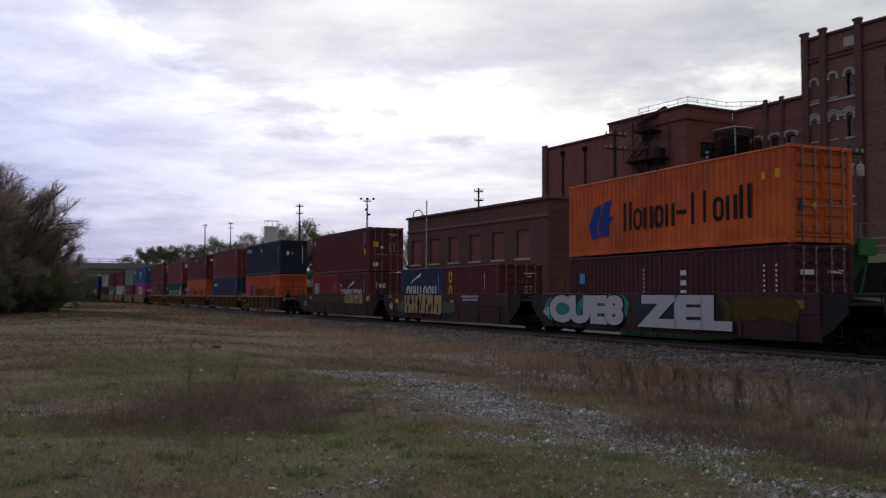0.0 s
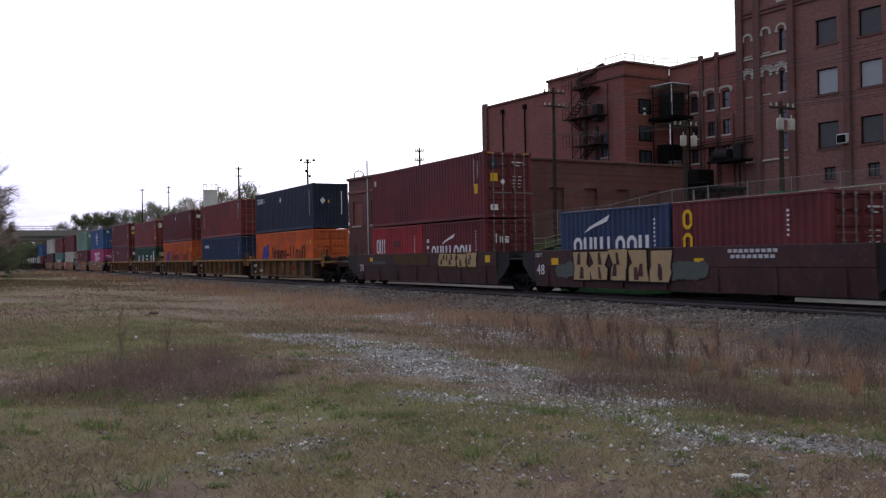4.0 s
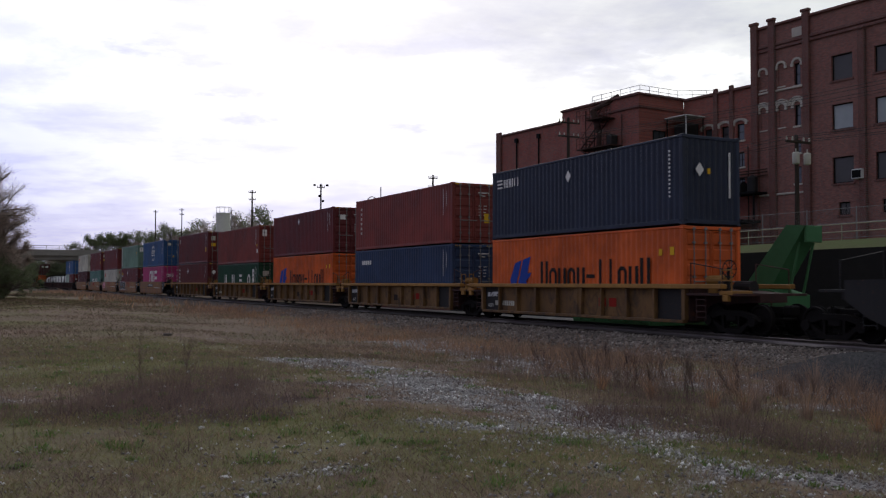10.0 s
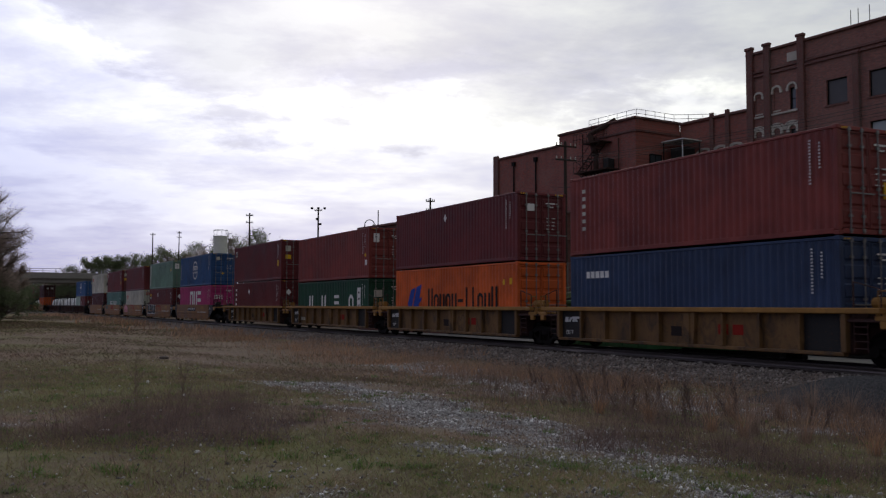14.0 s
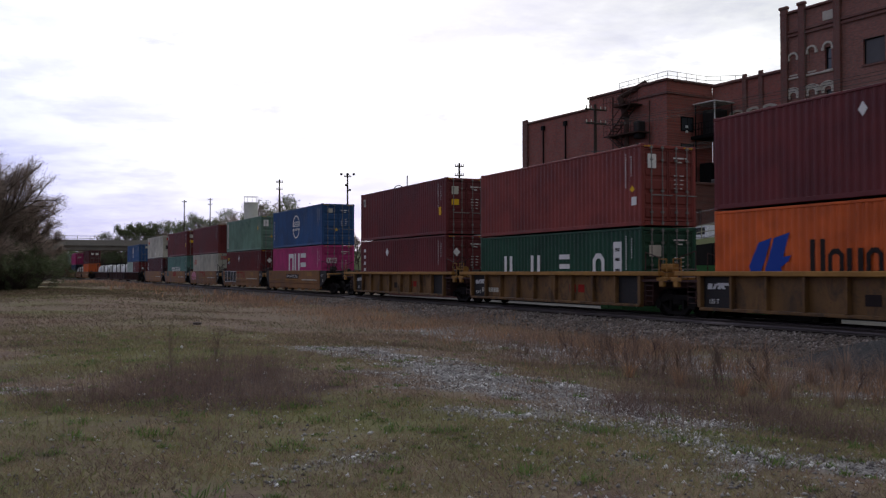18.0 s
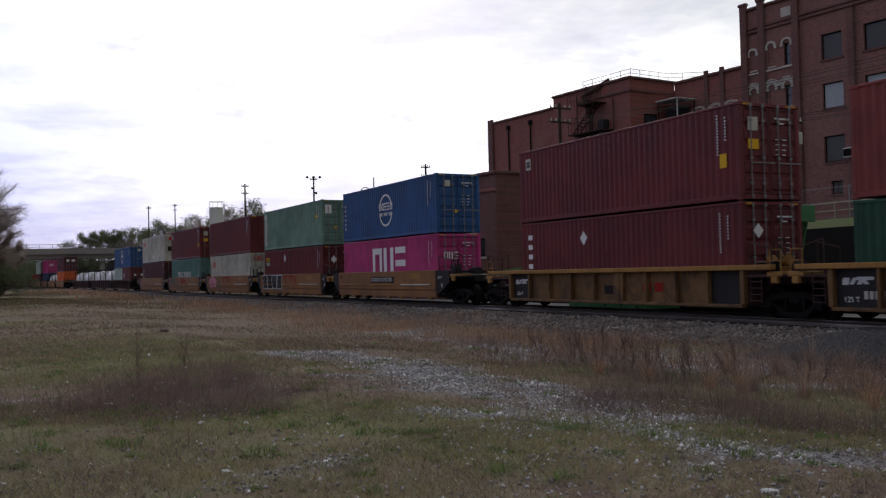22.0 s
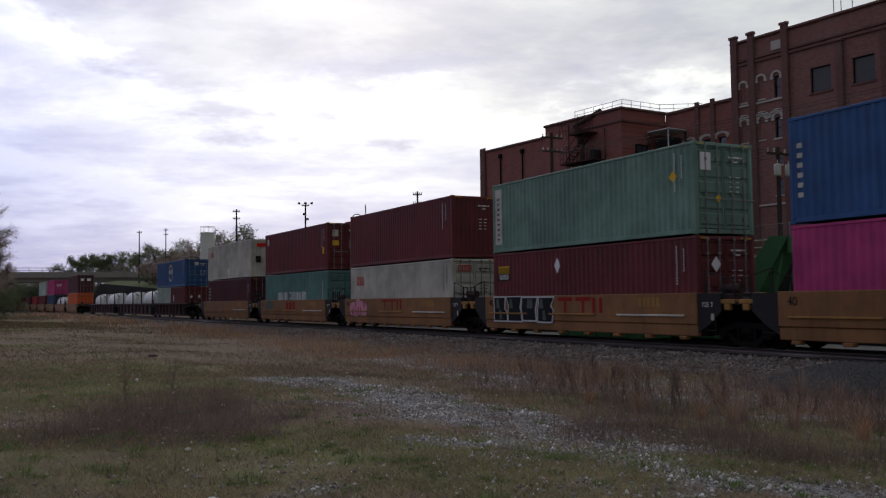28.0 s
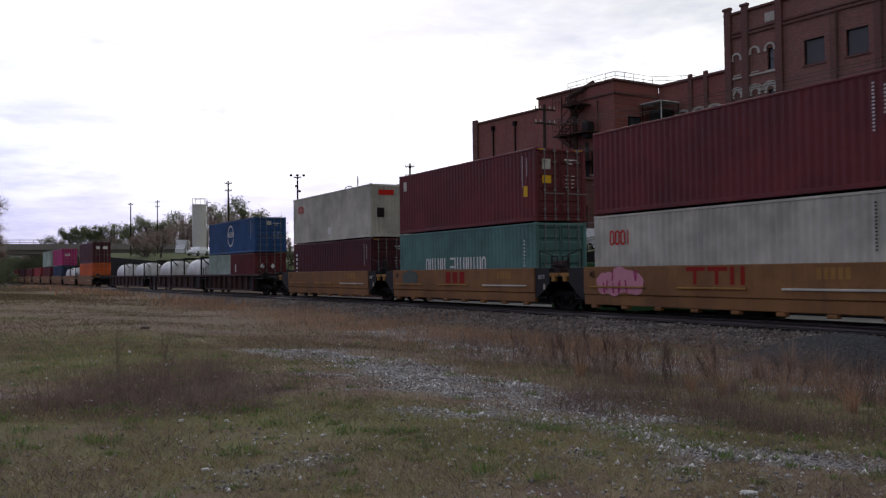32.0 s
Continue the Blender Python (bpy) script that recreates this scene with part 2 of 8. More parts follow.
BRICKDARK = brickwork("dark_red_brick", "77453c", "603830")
STONE = plain("pale_limestone", "c3bbad", 0.9, 0, 0.2, 4)
ROOFDARK = plain("tar_roof", "2e2c2b", 0.95)
RUSTIRON = plain("rusty_iron", "4a3831", 0.8, 0.1, 0.4, 3)
PANEDULL = plain("dusty_window_glass", "524f4d", 0.25, 0, 0.25, 1.2, 0.0)
IRON = plain("black_iron", "171615", 0.7, 0.2)
RAILPAINT = plain("faded_rail_paint", "a9a68c", 0.7)
WHITERAIL = plain("white_painted_rail", "d5d5cf", 0.6)
GREENMETAL = plain("green_painted_steel", "4b7a52", 0.6, 0, 0.25, 2)
WOODPOLE = plain("weathered_pole_timber", "423a33", 0.95, 0, 0.3, 6)
WIRE = plain("cable_black", "2b2b2d", 0.6)
CARWHITE = plain("white_car_paint", "e6e6e6", 0.25, 0, 0.03, 2, 0.0)
TYRE = plain("tyre_rubber", "1c1c1c", 0.9)
SILO = plain("grey_silo_concrete", "d6d3cb", 0.9, 0, 0.15, 2)
# sky reflected in the panes is put into this flat pale colour
PANESKY = plain("sky_reflecting_pane", "aab0b0", 0.5, 0, 0.2, 2)

gm = Mat("window_glass", 0.08)
gm.colour((0.05, 0.055, 0.06, 1))
gm.b.inputs["Specular IOR Level"].default_value = 0.8
GLASS = gm.m


def leaf_mat(name, a, b, rough=0.7, thin=True, swathe=None):
    """Leaf, blade or stone colours, one to a piece; swathe: a second pair of tones that takes over in drifts, and their size."""
    m = Mat(name, rough)
    c = m.ramp(m.island(), (0.0, lin(a)), (1.0, lin(b)))
    if swathe:
        c = m.mix(m.grey(m.noise(m.place(), swathe[2], 5, 0.62, 0.4), 0.40, 0.60), c, m.ramp(m.island(), (0.0, lin(swathe[0])), (1.0, lin(swathe[1]))))
    m.colour(c)
    if thin:                             # light passes through a blade or leaf
        tr = m.n.new("ShaderNodeBsdfTranslucent")
        mx = m.n.new("ShaderNodeMixShader")
        mx.inputs[0].default_value = 0.45
        m.l.new(c, tr.inputs[0]); m.l.new(m.b.outputs[0], mx.inputs[1]); m.l.new(tr.outputs[0], mx.inputs[2])
        m.l.new(mx.outputs[0], m.n["Material Output"].inputs[0])
    return m.m


DRYGRASS = leaf_mat("dry_grass", "7d6a56", "b59d82", swathe=("5e5049", "8a766b", 0.9))
# darker than the near dry grass: shaded blade sides are in its colour
FARGRASS = leaf_mat("shaded_far_grass", "5d4d44", "88725f", swathe=("535039", "7c7455", 0.3))
BROWNWEED = leaf_mat("brown_weed_stems", "4f3f3b", "7e6761", swathe=("6a5a50", "9a8474", 1.3))
BROOM = leaf_mat("broomsedge_straw", "8d6b50", "bd9470", swathe=("6f5d54", "a28a7b", 0.45))
GREENGRASS = leaf_mat("spring_grass", "666942", "909262", swathe=("766c4c", "9f9169", 1.1))
TUFTGREEN = leaf_mat("fresh_weed_green", "4a5c2c", "748a48")
LEAFGREEN = leaf_mat("spring_leaves", "545c3e", "7f8763")
LEAFDARK = leaf_mat("dark_leaves", "4b5438", "747d5c")
TWIG = leaf_mat("bare_twigs", "85736a", "b9a89c")
BARK = plain("grey_bark", "5f564f", 0.95, 0, 0.3, 5)
STONEBITS = leaf_mat("limestone_chips", "544e4a", "d2cdc7", 0.9, False, ("4c4644", "a39d98", 1.6))
PALEBITS = leaf_mat("pale_broken_stone", "a7a29d", "f0ede8", 0.9, False)
BALLASTBITS = leaf_mat("ballast_stones", "4e453e", "aea398", 0.9, False, ("423a34", "85776c", 0.7))
LITTER = plain("white_litter", "cfcdc8", 0.7, 0, 0.05)

# ---------------------------------------------------------------- geometry helpers


class Geo:
    """Collects boxes, bars and sheets into one mesh."""

    def __init__(self):
        self.v, self.f = [], []

    def add(self, vs, fs):
        o = len(self.v)
        self.v += [tuple(p) for p in vs]
        self.f += [tuple(i + o for i in q) for q in fs]
        return self

    def box(self, x0, x1, y0, y1, z0, z1):
        return self.add([(x, y, z) for z in (z0, z1) for y in (y0, y1) for x in (x0, x1)],
                        [(0, 2, 3, 1), (4, 5, 7, 6), (0, 1, 5, 4), (2, 6, 7, 3), (0, 4, 6, 2), (1, 3, 7, 5)])

    def bev(self, x0, x1, y0, y1, z0, z1, b=0.02):
        """A box with chamfered edges along x, y and z."""
        vs, xs, ys, zs = [], (x0, x1), (y0, y1), (z0, z1)
        idx = {}
        for i in (0, 1):
            for j in (0, 1):
                for k in (0, 1):
                    p = [xs[i], ys[j], zs[k]]
                    sg = [1 if i == 0 else -1, 1 if j == 0 else -1, 1 if k == 0 else -1]
                    for a in range(3):
                        q = [p[c] + (sg[c] * b if c != a else 0) for c in range(3)]
                        idx[i, j, k, a] = len(vs)
                        vs.append(tuple(q))
        fs = []
        for s in (0, 1):
            fs.append([idx[s, 0, 0, 0], idx[s, 1, 0, 0], idx[s, 1, 1, 0], idx[s, 0, 1, 0]])
            fs.append([idx[0, s, 0, 1], idx[1, s, 0, 1], idx[1, s, 1, 1], idx[0, s, 1, 1]])
            fs.append([idx[0, 0, s, 2], idx[1, 0, s, 2], idx[1, 1, s, 2], idx[0, 1, s, 2]])
        for s in (0, 1):
            for t in (0, 1):
                fs.append([idx[0, s, t, 1], idx[1, s, t, 1], idx[1, s, t, 2], idx[0, s, t, 2]])
                fs.append([idx[s, 0, t, 0], idx[s, 1, t, 0], idx[s, 1, t, 2], idx[s, 0, t, 2]])
                fs.append([idx[s, t, 0, 0], idx[s, t, 1, 0], idx[s, t, 1, 1], idx[s, t, 0, 1]])
        for i in (0, 1):
            for j in (0, 1):
                for k in (0, 1):
                    fs.append([idx[i, j, k, a] for a in range(3)])
        return self.add(vs, fs)

    def bar(self, a, b, r, n=8, r2=None, caps=True):
        """A round bar from a to b."""
        a, b = Vector(a), Vector(b)
        d = (b - a).normalized()
        s = d.orthogonal().normalized()
        t = d.cross(s)
        r2 = r if r2 is None else r2
        vs = []
        for p, rr in ((a, r), (b, r2)):
            vs += [p + rr * (math.cos(2 * math.pi * i / n) * s + math.sin(2 * math.pi * i / n) * t) for i in range(n)]
        fs = [(i, (i + 1) % n, n + (i + 1) % n, n + i) for i in range(n)]
        if caps:
            fs += [tuple(range(n))[::-1], tuple(range(n, 2 * n))]
        return self.add(vs, fs)

    def lathe(self, prof, axis="z", n=20, at=(0, 0, 0)):
        """Turn a profile of (radius, height) about an axis."""
        vs = []
        for r, h in prof:
            for i in range(n):
                c, s = r * math.cos(2 * math.pi * i / n), r * math.sin(2 * math.pi * i / n)
                p = {"z": (c, s, h), "y": (c, h, s), "x": (h, c, s)}[axis]
                vs.append((p[0] + at[0], p[1] + at[1], p[2] + at[2]))
        fs = []
        for k in range(len(prof) - 1):
            fs += [(k * n + i, k * n + (i + 1) % n, (k + 1) * n + (i + 1) % n, (k + 1) * n + i) for i in range(n)]
        fs += [tuple(range(n)), tuple(range((len(prof) - 1) * n, len(prof) * n))]
        return self.add(vs, fs)

    def prism(self, pts, y0, y1):
        """A flat outline in x and z, made thick along y."""
        n = len(pts)
        vs = [(x, y0, z) for x, z in pts] + [(x, y1, z) for x, z in pts]
        return self.add(vs, [tuple(range(n)), tuple(range(n, 2 * n))[::-1]] + [(i, n + i, n + (i + 1) % n, (i + 1) % n) for i in range(n)])

    def mesh(self, name, smooth=False):
        me = bpy.data.meshes.new(name)
        me.from_pydata([tuple(p) for p in self.v], [], self.f)
        bm = bmesh.new()
        bm.from_mesh(me)
        bmesh.ops.recalc_face_normals(bm, faces=bm.faces)
        bm.to_mesh(me)
        bm.free()
        if smooth:
            me.shade_smooth()
        me.materials.append(None)
        return me


SHARED = {}


def shared(key, build, smooth=False):
    if key not in SHARED:
        g = Geo()
        build(g)
        SHARED[key] = g.mesh(key if isinstance(key, str) else str(key[0]), smooth)
    return SHARED[key]


def part(name, geo, material, parent, label="", smooth=False, at=None):
    """Link a Geo or a shared mesh as one mesh object under a thing or a part."""
    me = geo.mesh(name, smooth) if isinstance(geo, Geo) else geo
    ob = new(name, me)
    ob.material_slots[0].link = "OBJECT"
    ob.material_slots[0].material = material
    if parent is not None:
        ob.parent = parent
    if at is not None:
        ob.matrix_basis = at if isinstance(at, Matrix) else Matrix.Translation(at)
    if label:
        ob["label"] = label
    return ob


def thing(name, label, category, m=None, group="", kind=""):
    ob = new(name)
    ob.empty_display_size = 0.3
    tagged(ob, label, category, group, kind)
    if m is not None:
        ob.matrix_basis = m
    return ob


def raw_mesh(name, verts, faces_per, material, smooth=False):
    """A mesh from numpy arrays: verts (n, 3), faces (m, k)."""
    verts, faces_per = np.asarray(verts, np.float32), np.asarray(faces_per, np.int32)
    me = bpy.data.meshes.new(name)
    m, k = faces_per.shape
    me.vertices.add(len(verts)); me.vertices.foreach_set("co", verts.ravel())
    me.loops.add(m * k); me.loops.foreach_set("vertex_index", faces_per.ravel())
    me.polygons.add(m); me.polygons.foreach_set("loop_start", np.arange(0, m * k, k, dtype=np.int32))
    me.update(calc_edges=True)
    if smooth:
        me.shade_smooth()
    me.materials.append(material)
    return me


# ---------------------------------------------------------------- plan
TH = radians(22.5)                    # the track's heading, left of the first view
U2, N2 = np.array((-math.sin(TH), math.cos(TH))), np.array((math.cos(TH), math.sin(TH)))
NEAR, BEND = 19.641, -3.027e-4        # near container faces; bend of the track
MID = NEAR + 1.219
RAILZ = 0.13


STRAIGHT = 75.0                       # beyond this the track runs straight on


def bend(s):
    """The centre line's shift and slope at s."""
    if s < STRAIGHT:
        return BEND * s * s, 2 * BEND * s
    return BEND * STRAIGHT ** 2 + 2 * BEND * STRAIGHT * (s - STRAIGHT), 2 * BEND * STRAIGHT


def on_track(s, lat=0.0, z=0.0):
    """A point lat metres beyond the track's centre line."""
    c, k = bend(s)
    q = 1 / math.hypot(1, k)
    p = N2 * (MID + c) + U2 * s + (N2 - k * U2) * q * lat
    return (p[0], p[1], z)


def train_pose(s, z):
    """x ahead along the train's way, y away from the camera's side, z up."""
    c, k = bend(s)
    q = 1 / math.hypot(1, k)
    t, n = (U2 + k * N2) * q, (N2 - k * U2) * q
    p = N2 * (MID + c) + U2 * s
    return Matrix(((-t[0], n[0], 0, p[0]), (-t[1], n[1], 0, p[1]), (0, 0, 1, z), (0, 0, 0, 1)))


def ground_z(x, y):
    """The field: level by the camera, falling to a shallow ditch along the ballast."""
    s, lat = x * U2[0] + y * U2[1], x * N2[0] + y * N2[1] - (MID + BEND * (x * U2[0] + y * U2[1]) ** 2)
    f = np.clip((lat + 17.0) / 8.0, 0, 1)
    f = f * f * (3 - 2 * f)
    z = -0.34 * f * np.clip((140 - s) / 80, 0.15, 1)
    z = z + 0.035 * np.sin(x * 0.9 + 1.3 * np.sin(y * 0.5)) * np.cos(y * 0.7 + np.sin(x * 0.4)) + 0.06 * np.sin(x * 0.21 + 2) * np.sin(y * 0.17)
    return z


def make_ground():
    def axis():
        a = [0.0]
        step = 0.35
        while a[-1] < 3000:
            a.append(a[-1] + step)
            if a[-1] > 40:
                step *= 1.12
        a = np.array(a)
        return np.concatenate([-a[:0:-1], a])
    ax, ay = axis(), axis() + 14.0
    X, Y = np.meshgrid(ax, ay)
    Z = ground_z(X, Y)
    Z = np.where(np.hypot(X, Y) > 200, -0.3, Z)
    nx, ny = len(ax), len(ay)
    i = np.arange(nx * ny).reshape(ny, nx)
    f = np.stack([i[:-1, :-1], i[:-1, 1:], i[1:, 1:], i[1:, :-1]], -1).reshape(-1, 4)
    m = Mat("field_soil_and_short_grass", 0.95)
    m.b.inputs["Specular IOR Level"].default_value = 0.08
    v = m.place()
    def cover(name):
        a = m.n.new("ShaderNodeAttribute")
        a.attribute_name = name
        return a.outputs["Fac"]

    broad, mid, clod, fine = m.noise(v, 0.30, 6, 0.62, 0.6), m.noise(v, 1.1, 7, 0.66, 0.7), m.noise(v, 4.0, 6, 0.70, 0.5), m.noise(v, 26, 4, 0.7)
    straw = m.mix(fine, lin("7d6a56"), lin("b09a80"))
    earth = m.mix(fine, lin("54463f"), lin("846f66"))
    green = m.mix(fine, lin("565a35"), lin("868757"))
    base = m.mix(m.grey(m.mix(0.5, mid, clod), 0.42, 0.58), earth, straw)
    base = m.mix(m.grey(m.mix(0.6, broad, mid), 0.44, 0.58, 0, 0.8), base, m.mix(clod, lin("5c4b46"), lin("816c66")))
    base = m.mix(m.grey(m.mix(0.5, m.mix(0.45, broad, cover("green")), m.mix(0.5, mid, clod)), 0.36, 0.55, 0, 0.75), base, green)
    chips = m.mix(m.grey(fine, 0.35, 0.7), lin("5a5654"), lin("b0adaa"))
    # weed and straw mats; their soil is darkened to stand for shade among blades
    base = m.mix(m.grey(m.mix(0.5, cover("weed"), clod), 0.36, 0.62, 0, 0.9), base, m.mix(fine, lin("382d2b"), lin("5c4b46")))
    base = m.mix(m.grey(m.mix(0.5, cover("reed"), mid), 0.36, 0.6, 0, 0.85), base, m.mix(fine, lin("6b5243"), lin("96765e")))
    base = m.mix(m.grey(m.mix(0.4, cover("gravel"), clod), 0.24, 0.46, 0, 0.9), base, chips)
    base = m.mix(m.grey(m.mix(0.3, m.noise(v, 0.8, 5), clod), 0.60, 0.66, 0, 0.5), base, chips)
    base = m.mix(m.grey(m.mix(0.6, cover("lane"), clod), 0.42, 0.62, 0, 0.7), base, m.mix(fine, lin("6d6259"), lin("8f8379")))
    m.colour(base)
    m.bump(m.mix(0.5, clod, fine), 0.8, 0.05)
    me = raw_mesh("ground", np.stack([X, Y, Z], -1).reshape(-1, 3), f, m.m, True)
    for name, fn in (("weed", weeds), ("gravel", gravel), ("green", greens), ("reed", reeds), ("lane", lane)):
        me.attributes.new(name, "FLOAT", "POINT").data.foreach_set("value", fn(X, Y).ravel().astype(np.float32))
    g = new("ground", me)
    tagged(g, "rough field of dry grass, bare soil and green patches", "ground", kind="structure")




def strip(name, s0, s1, step, prof, material):
    """A ribbon along the track with a cross profile of (lat, z)."""
    ss = np.arange(s0, s1 + step, step)
    vs = np.array([on_track(s, a, z) for s in ss for a, z in prof])
    k, n = len(prof), len(ss)
    i = np.arange(n * k).reshape(n, k)
    f = np.stack([i[:-1, :-1], i[:-1, 1:], i[1:, 1:], i[1:, :-1]], -1).reshape(-1, 4)
    return new(name, raw_mesh(name, vs, f, material))


bm_ = Mat("ballast_bed_stone", 0.95)
bv = bm_.place()
bn = bm_.noise(bv, 26, 5, 0.75)
bm_.colour(bm_.mix(bm_.grey(bm_.noise(bv, 0.8, 4), 0.4, 0.7, 0, 0.4), bm_.ramp(bn, (0.3, lin("332c27")), (0.7, lin("877a6e"))), lin("453a33")))
bm_.bump(bn, 1.0, 0.05)
tagged(strip("ballast_bed", -70, 700, 3, [(-6.2, -0.6), (-5.4, -0.42), (-3.9, -0.21), (-2.5, -0.09), (-1.0, -0.06), (1.0, -0.06), (2.5, -0.09), (3.9, -0.21), (5.4, -0.42), (6.2, -0.6)], bm_.m),
       "grey crushed stone ballast bed under the railway track", "ballast", kind="structure")
road_ = Mat("pale_crushed_stone_road", 0.9)
rn_ = road_.noise(road_.place(), 9, 5, 0.7)
road_.colour(road_.mix(rn_, lin("716d64"), lin("a59f94")))
road_.bump(rn_, .4, .02)
tagged(strip("service_road", -70, 230, 4, [(5.0, -0.3), (5.3, -0.26), (8.25, -0.24)], road_.m), "pale crushed-stone service strip behind the track", "road", kind="structure")
track = thing("railway_track", "single railway track with worn steel rails on timber ties", "track", kind="structure")
for side in (-1, 1):
    y = side * 0.755
    r = strip("rail", -70, 700, 2.5, [(y - .07, RAILZ - .17), (y - .07, RAILZ - .155), (y - .01, RAILZ - .14), (y - .01, RAILZ - .04), (y - .037, RAILZ - .035), (y - .037, RAILZ),
                                       (y + .037, RAILZ), (y + .037, RAILZ - .035), (y + .01, RAILZ - .04), (y + .01, RAILZ - .14), (y + .07, RAILZ - .155), (y + .07, RAILZ - .17)], RAILSTEEL)
    r.parent = track
tie_mesh = shared("tie", lambda g: g.bev(-0.115, 0.115, -1.3, 1.3, -0.17, 0.0, 0.015))
for k in range(230):
    part("tie", tie_mesh, TIE, track, at=train_pose(-12 + 0.54 * k, RAILZ - 0.172))

# ---------------------------------------------------------------- raised road behind the track
WALLLAT, TOPLAT = 8.3, 11.0


def terrace_z(s):
    return float(np.interp(s, (-80, 10, 37, 40, 48, 70, 100, 135, 200, 214, 260), (3.6, 3.6, 3.45, 3.05, 2.0, 1.9, 3.1, 4.0, 6.3, 2.8, 2.8)))


def yard_z(s):
    """The yard behind the berm."""
    return 2.65 if s < 70 else max(2.65, terrace_z(s))


def make_terrace():
    ss = np.arange(-80, 232, 2.0)
    gv, gf = [], []
    for s in ss:
        z = terrace_z(s)
        for lat, zz in ((WALLLAT, z - 0.55), (WALLLAT + 1.3, z - 0.2), (TOPLAT, z), (TOPLAT + 1.1, z + 0.0), (TOPLAT + 2.2, yard_z(s)), (170, yard_z(s) + 0.03)):
            gv.append(on_track(s, lat, zz))
    k = 6
    i = np.arange(len(ss) * k).reshape(len(ss), k)
    f = np.stack([i[:-1, :-1], i[:-1, 1:], i[1:, 1:], i[1:, :-1]], -1).reshape(-1, 4)
    m = Mat("mown_bank_grass", 0.95)
    m.b.inputs["Specular IOR Level"].default_value = 0.05
    v = m.place()
    n3 = m.noise(v, 5, 5, 0.7)
    m.colour(m.mix(m.grey(m.noise(v, 0.4, 4), 0.4, 0.6, 0, 0.5), m.mix(n3, lin("454d30"), lin("69734a")), lin("5b5340")))
    m.bump(n3, 0.5, 0.03)
    tagged(new("bank", raw_mesh("bank", gv, f, m.m)), "green grass bank and yard raised behind the railway", "bank", kind="structure")
    wall = thing("retaining_wall", "dark sooty concrete retaining wall behind the track", "wall", kind="structure")
    for a in np.arange(-80, 230, 6.0):
        z0, z1 = terrace_z(a) - 0.5, terrace_z(a + 5.95) - 0.5
        p, q, c, d = on_track(a, WALLLAT), on_track(a + 5.95, WALLLAT), on_track(a + 5.95, WALLLAT + 0.4), on_track(a, WALLLAT + 0.4)
        g = Geo().add([(*w[:2], -0.8) for w in (p, q, c, d)] + [(*p[:2], z0), (*q[:2], z1), (*c[:2], z1), (*d[:2], z0)],
                      [(0, 1, 2, 3), (4, 5, 6, 7), (0, 1, 5, 4), (1, 2, 6, 5), (2, 3, 7, 6), (3, 0, 4, 7)])
        part("panel", g, DARKWALL, wall)
    rail = thing("guard_rail", "faded pale two-bar guard rail along the raised yard", "railing")
    fence = thing("mesh_fence", "grey chain-link fence with steel posts", "fence")
    for a in np.arange(4, 64, 2.6):
        z = terrace_z(a)
        g = Geo().bar(on_track(a, TOPLAT, z - .1), on_track(a, TOPLAT, z + .68), 0.025)
        part("post", g, RAILPAINT, rail)
        g = Geo()
        for h in (0.33, 0.65):
            g.bar(on_track(a, TOPLAT - 0.05, z + h), on_track(a + 2.6, TOPLAT - 0.05, terrace_z(a + 2.6) + h), 0.022)
        part("bar", g, RAILPAINT, rail)
        ft, ft2 = [float(np.interp(q, (38, 43, 60), (4.9, 4.4, 4.3))) for q in (a, a + 2.6)]
        g = Geo().bar(on_track(a, TOPLAT + 0.9, z - .1), on_track(a, TOPLAT + 0.9, ft + .05), 0.03)
        part("post", g, ZINC, fence)
        g = Geo()
        z2 = terrace_z(a + 2.6)
        for h in (0.1, 0.55, 1.0):
            g.bar(on_track(a, TOPLAT + 0.9, z + (ft - z) * h), on_track(a + 2.6, TOPLAT + 0.9, z2 + (ft2 - z2) * h), 0.012, 5)
        for i in range(26):
            for e in (0, 1):
                b0, b1 = a + 0.1 * i, a + 0.1 * i + (0.9 if e else -0.9) * 0.5
                g.bar(on_track(b0, TOPLAT + 0.9, z + .1), on_track(b1, TOPLAT + 0.9, ft), 0.0022, 3, caps=False)
        part("mesh_panel", g, ZINC, fence)


make_terrace()

# ---------------------------------------------------------------- brick works
PHI = radians(29.0)
BU, BN = np.array((-math.sin(PHI), math.cos(PHI))), np.array((math.cos(PHI), math.sin(PHI)))
# local axes of the works: x along the facade to the right as seen from the track, y away, z up
BM = Matrix(((-BU[0], BN[0], 0, 0), (-BU[1], BN[1], 0, 0), (0, 0, 1, 0), (0, 0, 0, 1)))


def wall_geo(g, x0, x1, z0, z1, y, holes, thick=0.45):
    """A wall in the plane y with openings cut through it; holes are (x0, x1, z0, z1)."""
    xs = sorted({x0, x1, *[h[i] for h in holes for i in (0, 1)]})
    zs = sorted({z0, z1, *[h[i] for h in holes for i in (2, 3)]})
    for a, b in zip(xs, xs[1:]):
        run = None
        for c, d in zip(zs, zs[1:]):
            mx, mz = (a + b) / 2, (c + d) / 2
            if any(h[0] < mx < h[1] and h[2] < mz < h[3] for h in holes):
                if run:
                    g.box(a, b, y, y + thick, *run)
                    run = None
            else:
                run = (run[0], d) if run else (c, d)
        if run:
            g.box(a, b, y, y + thick, *run)
    return g


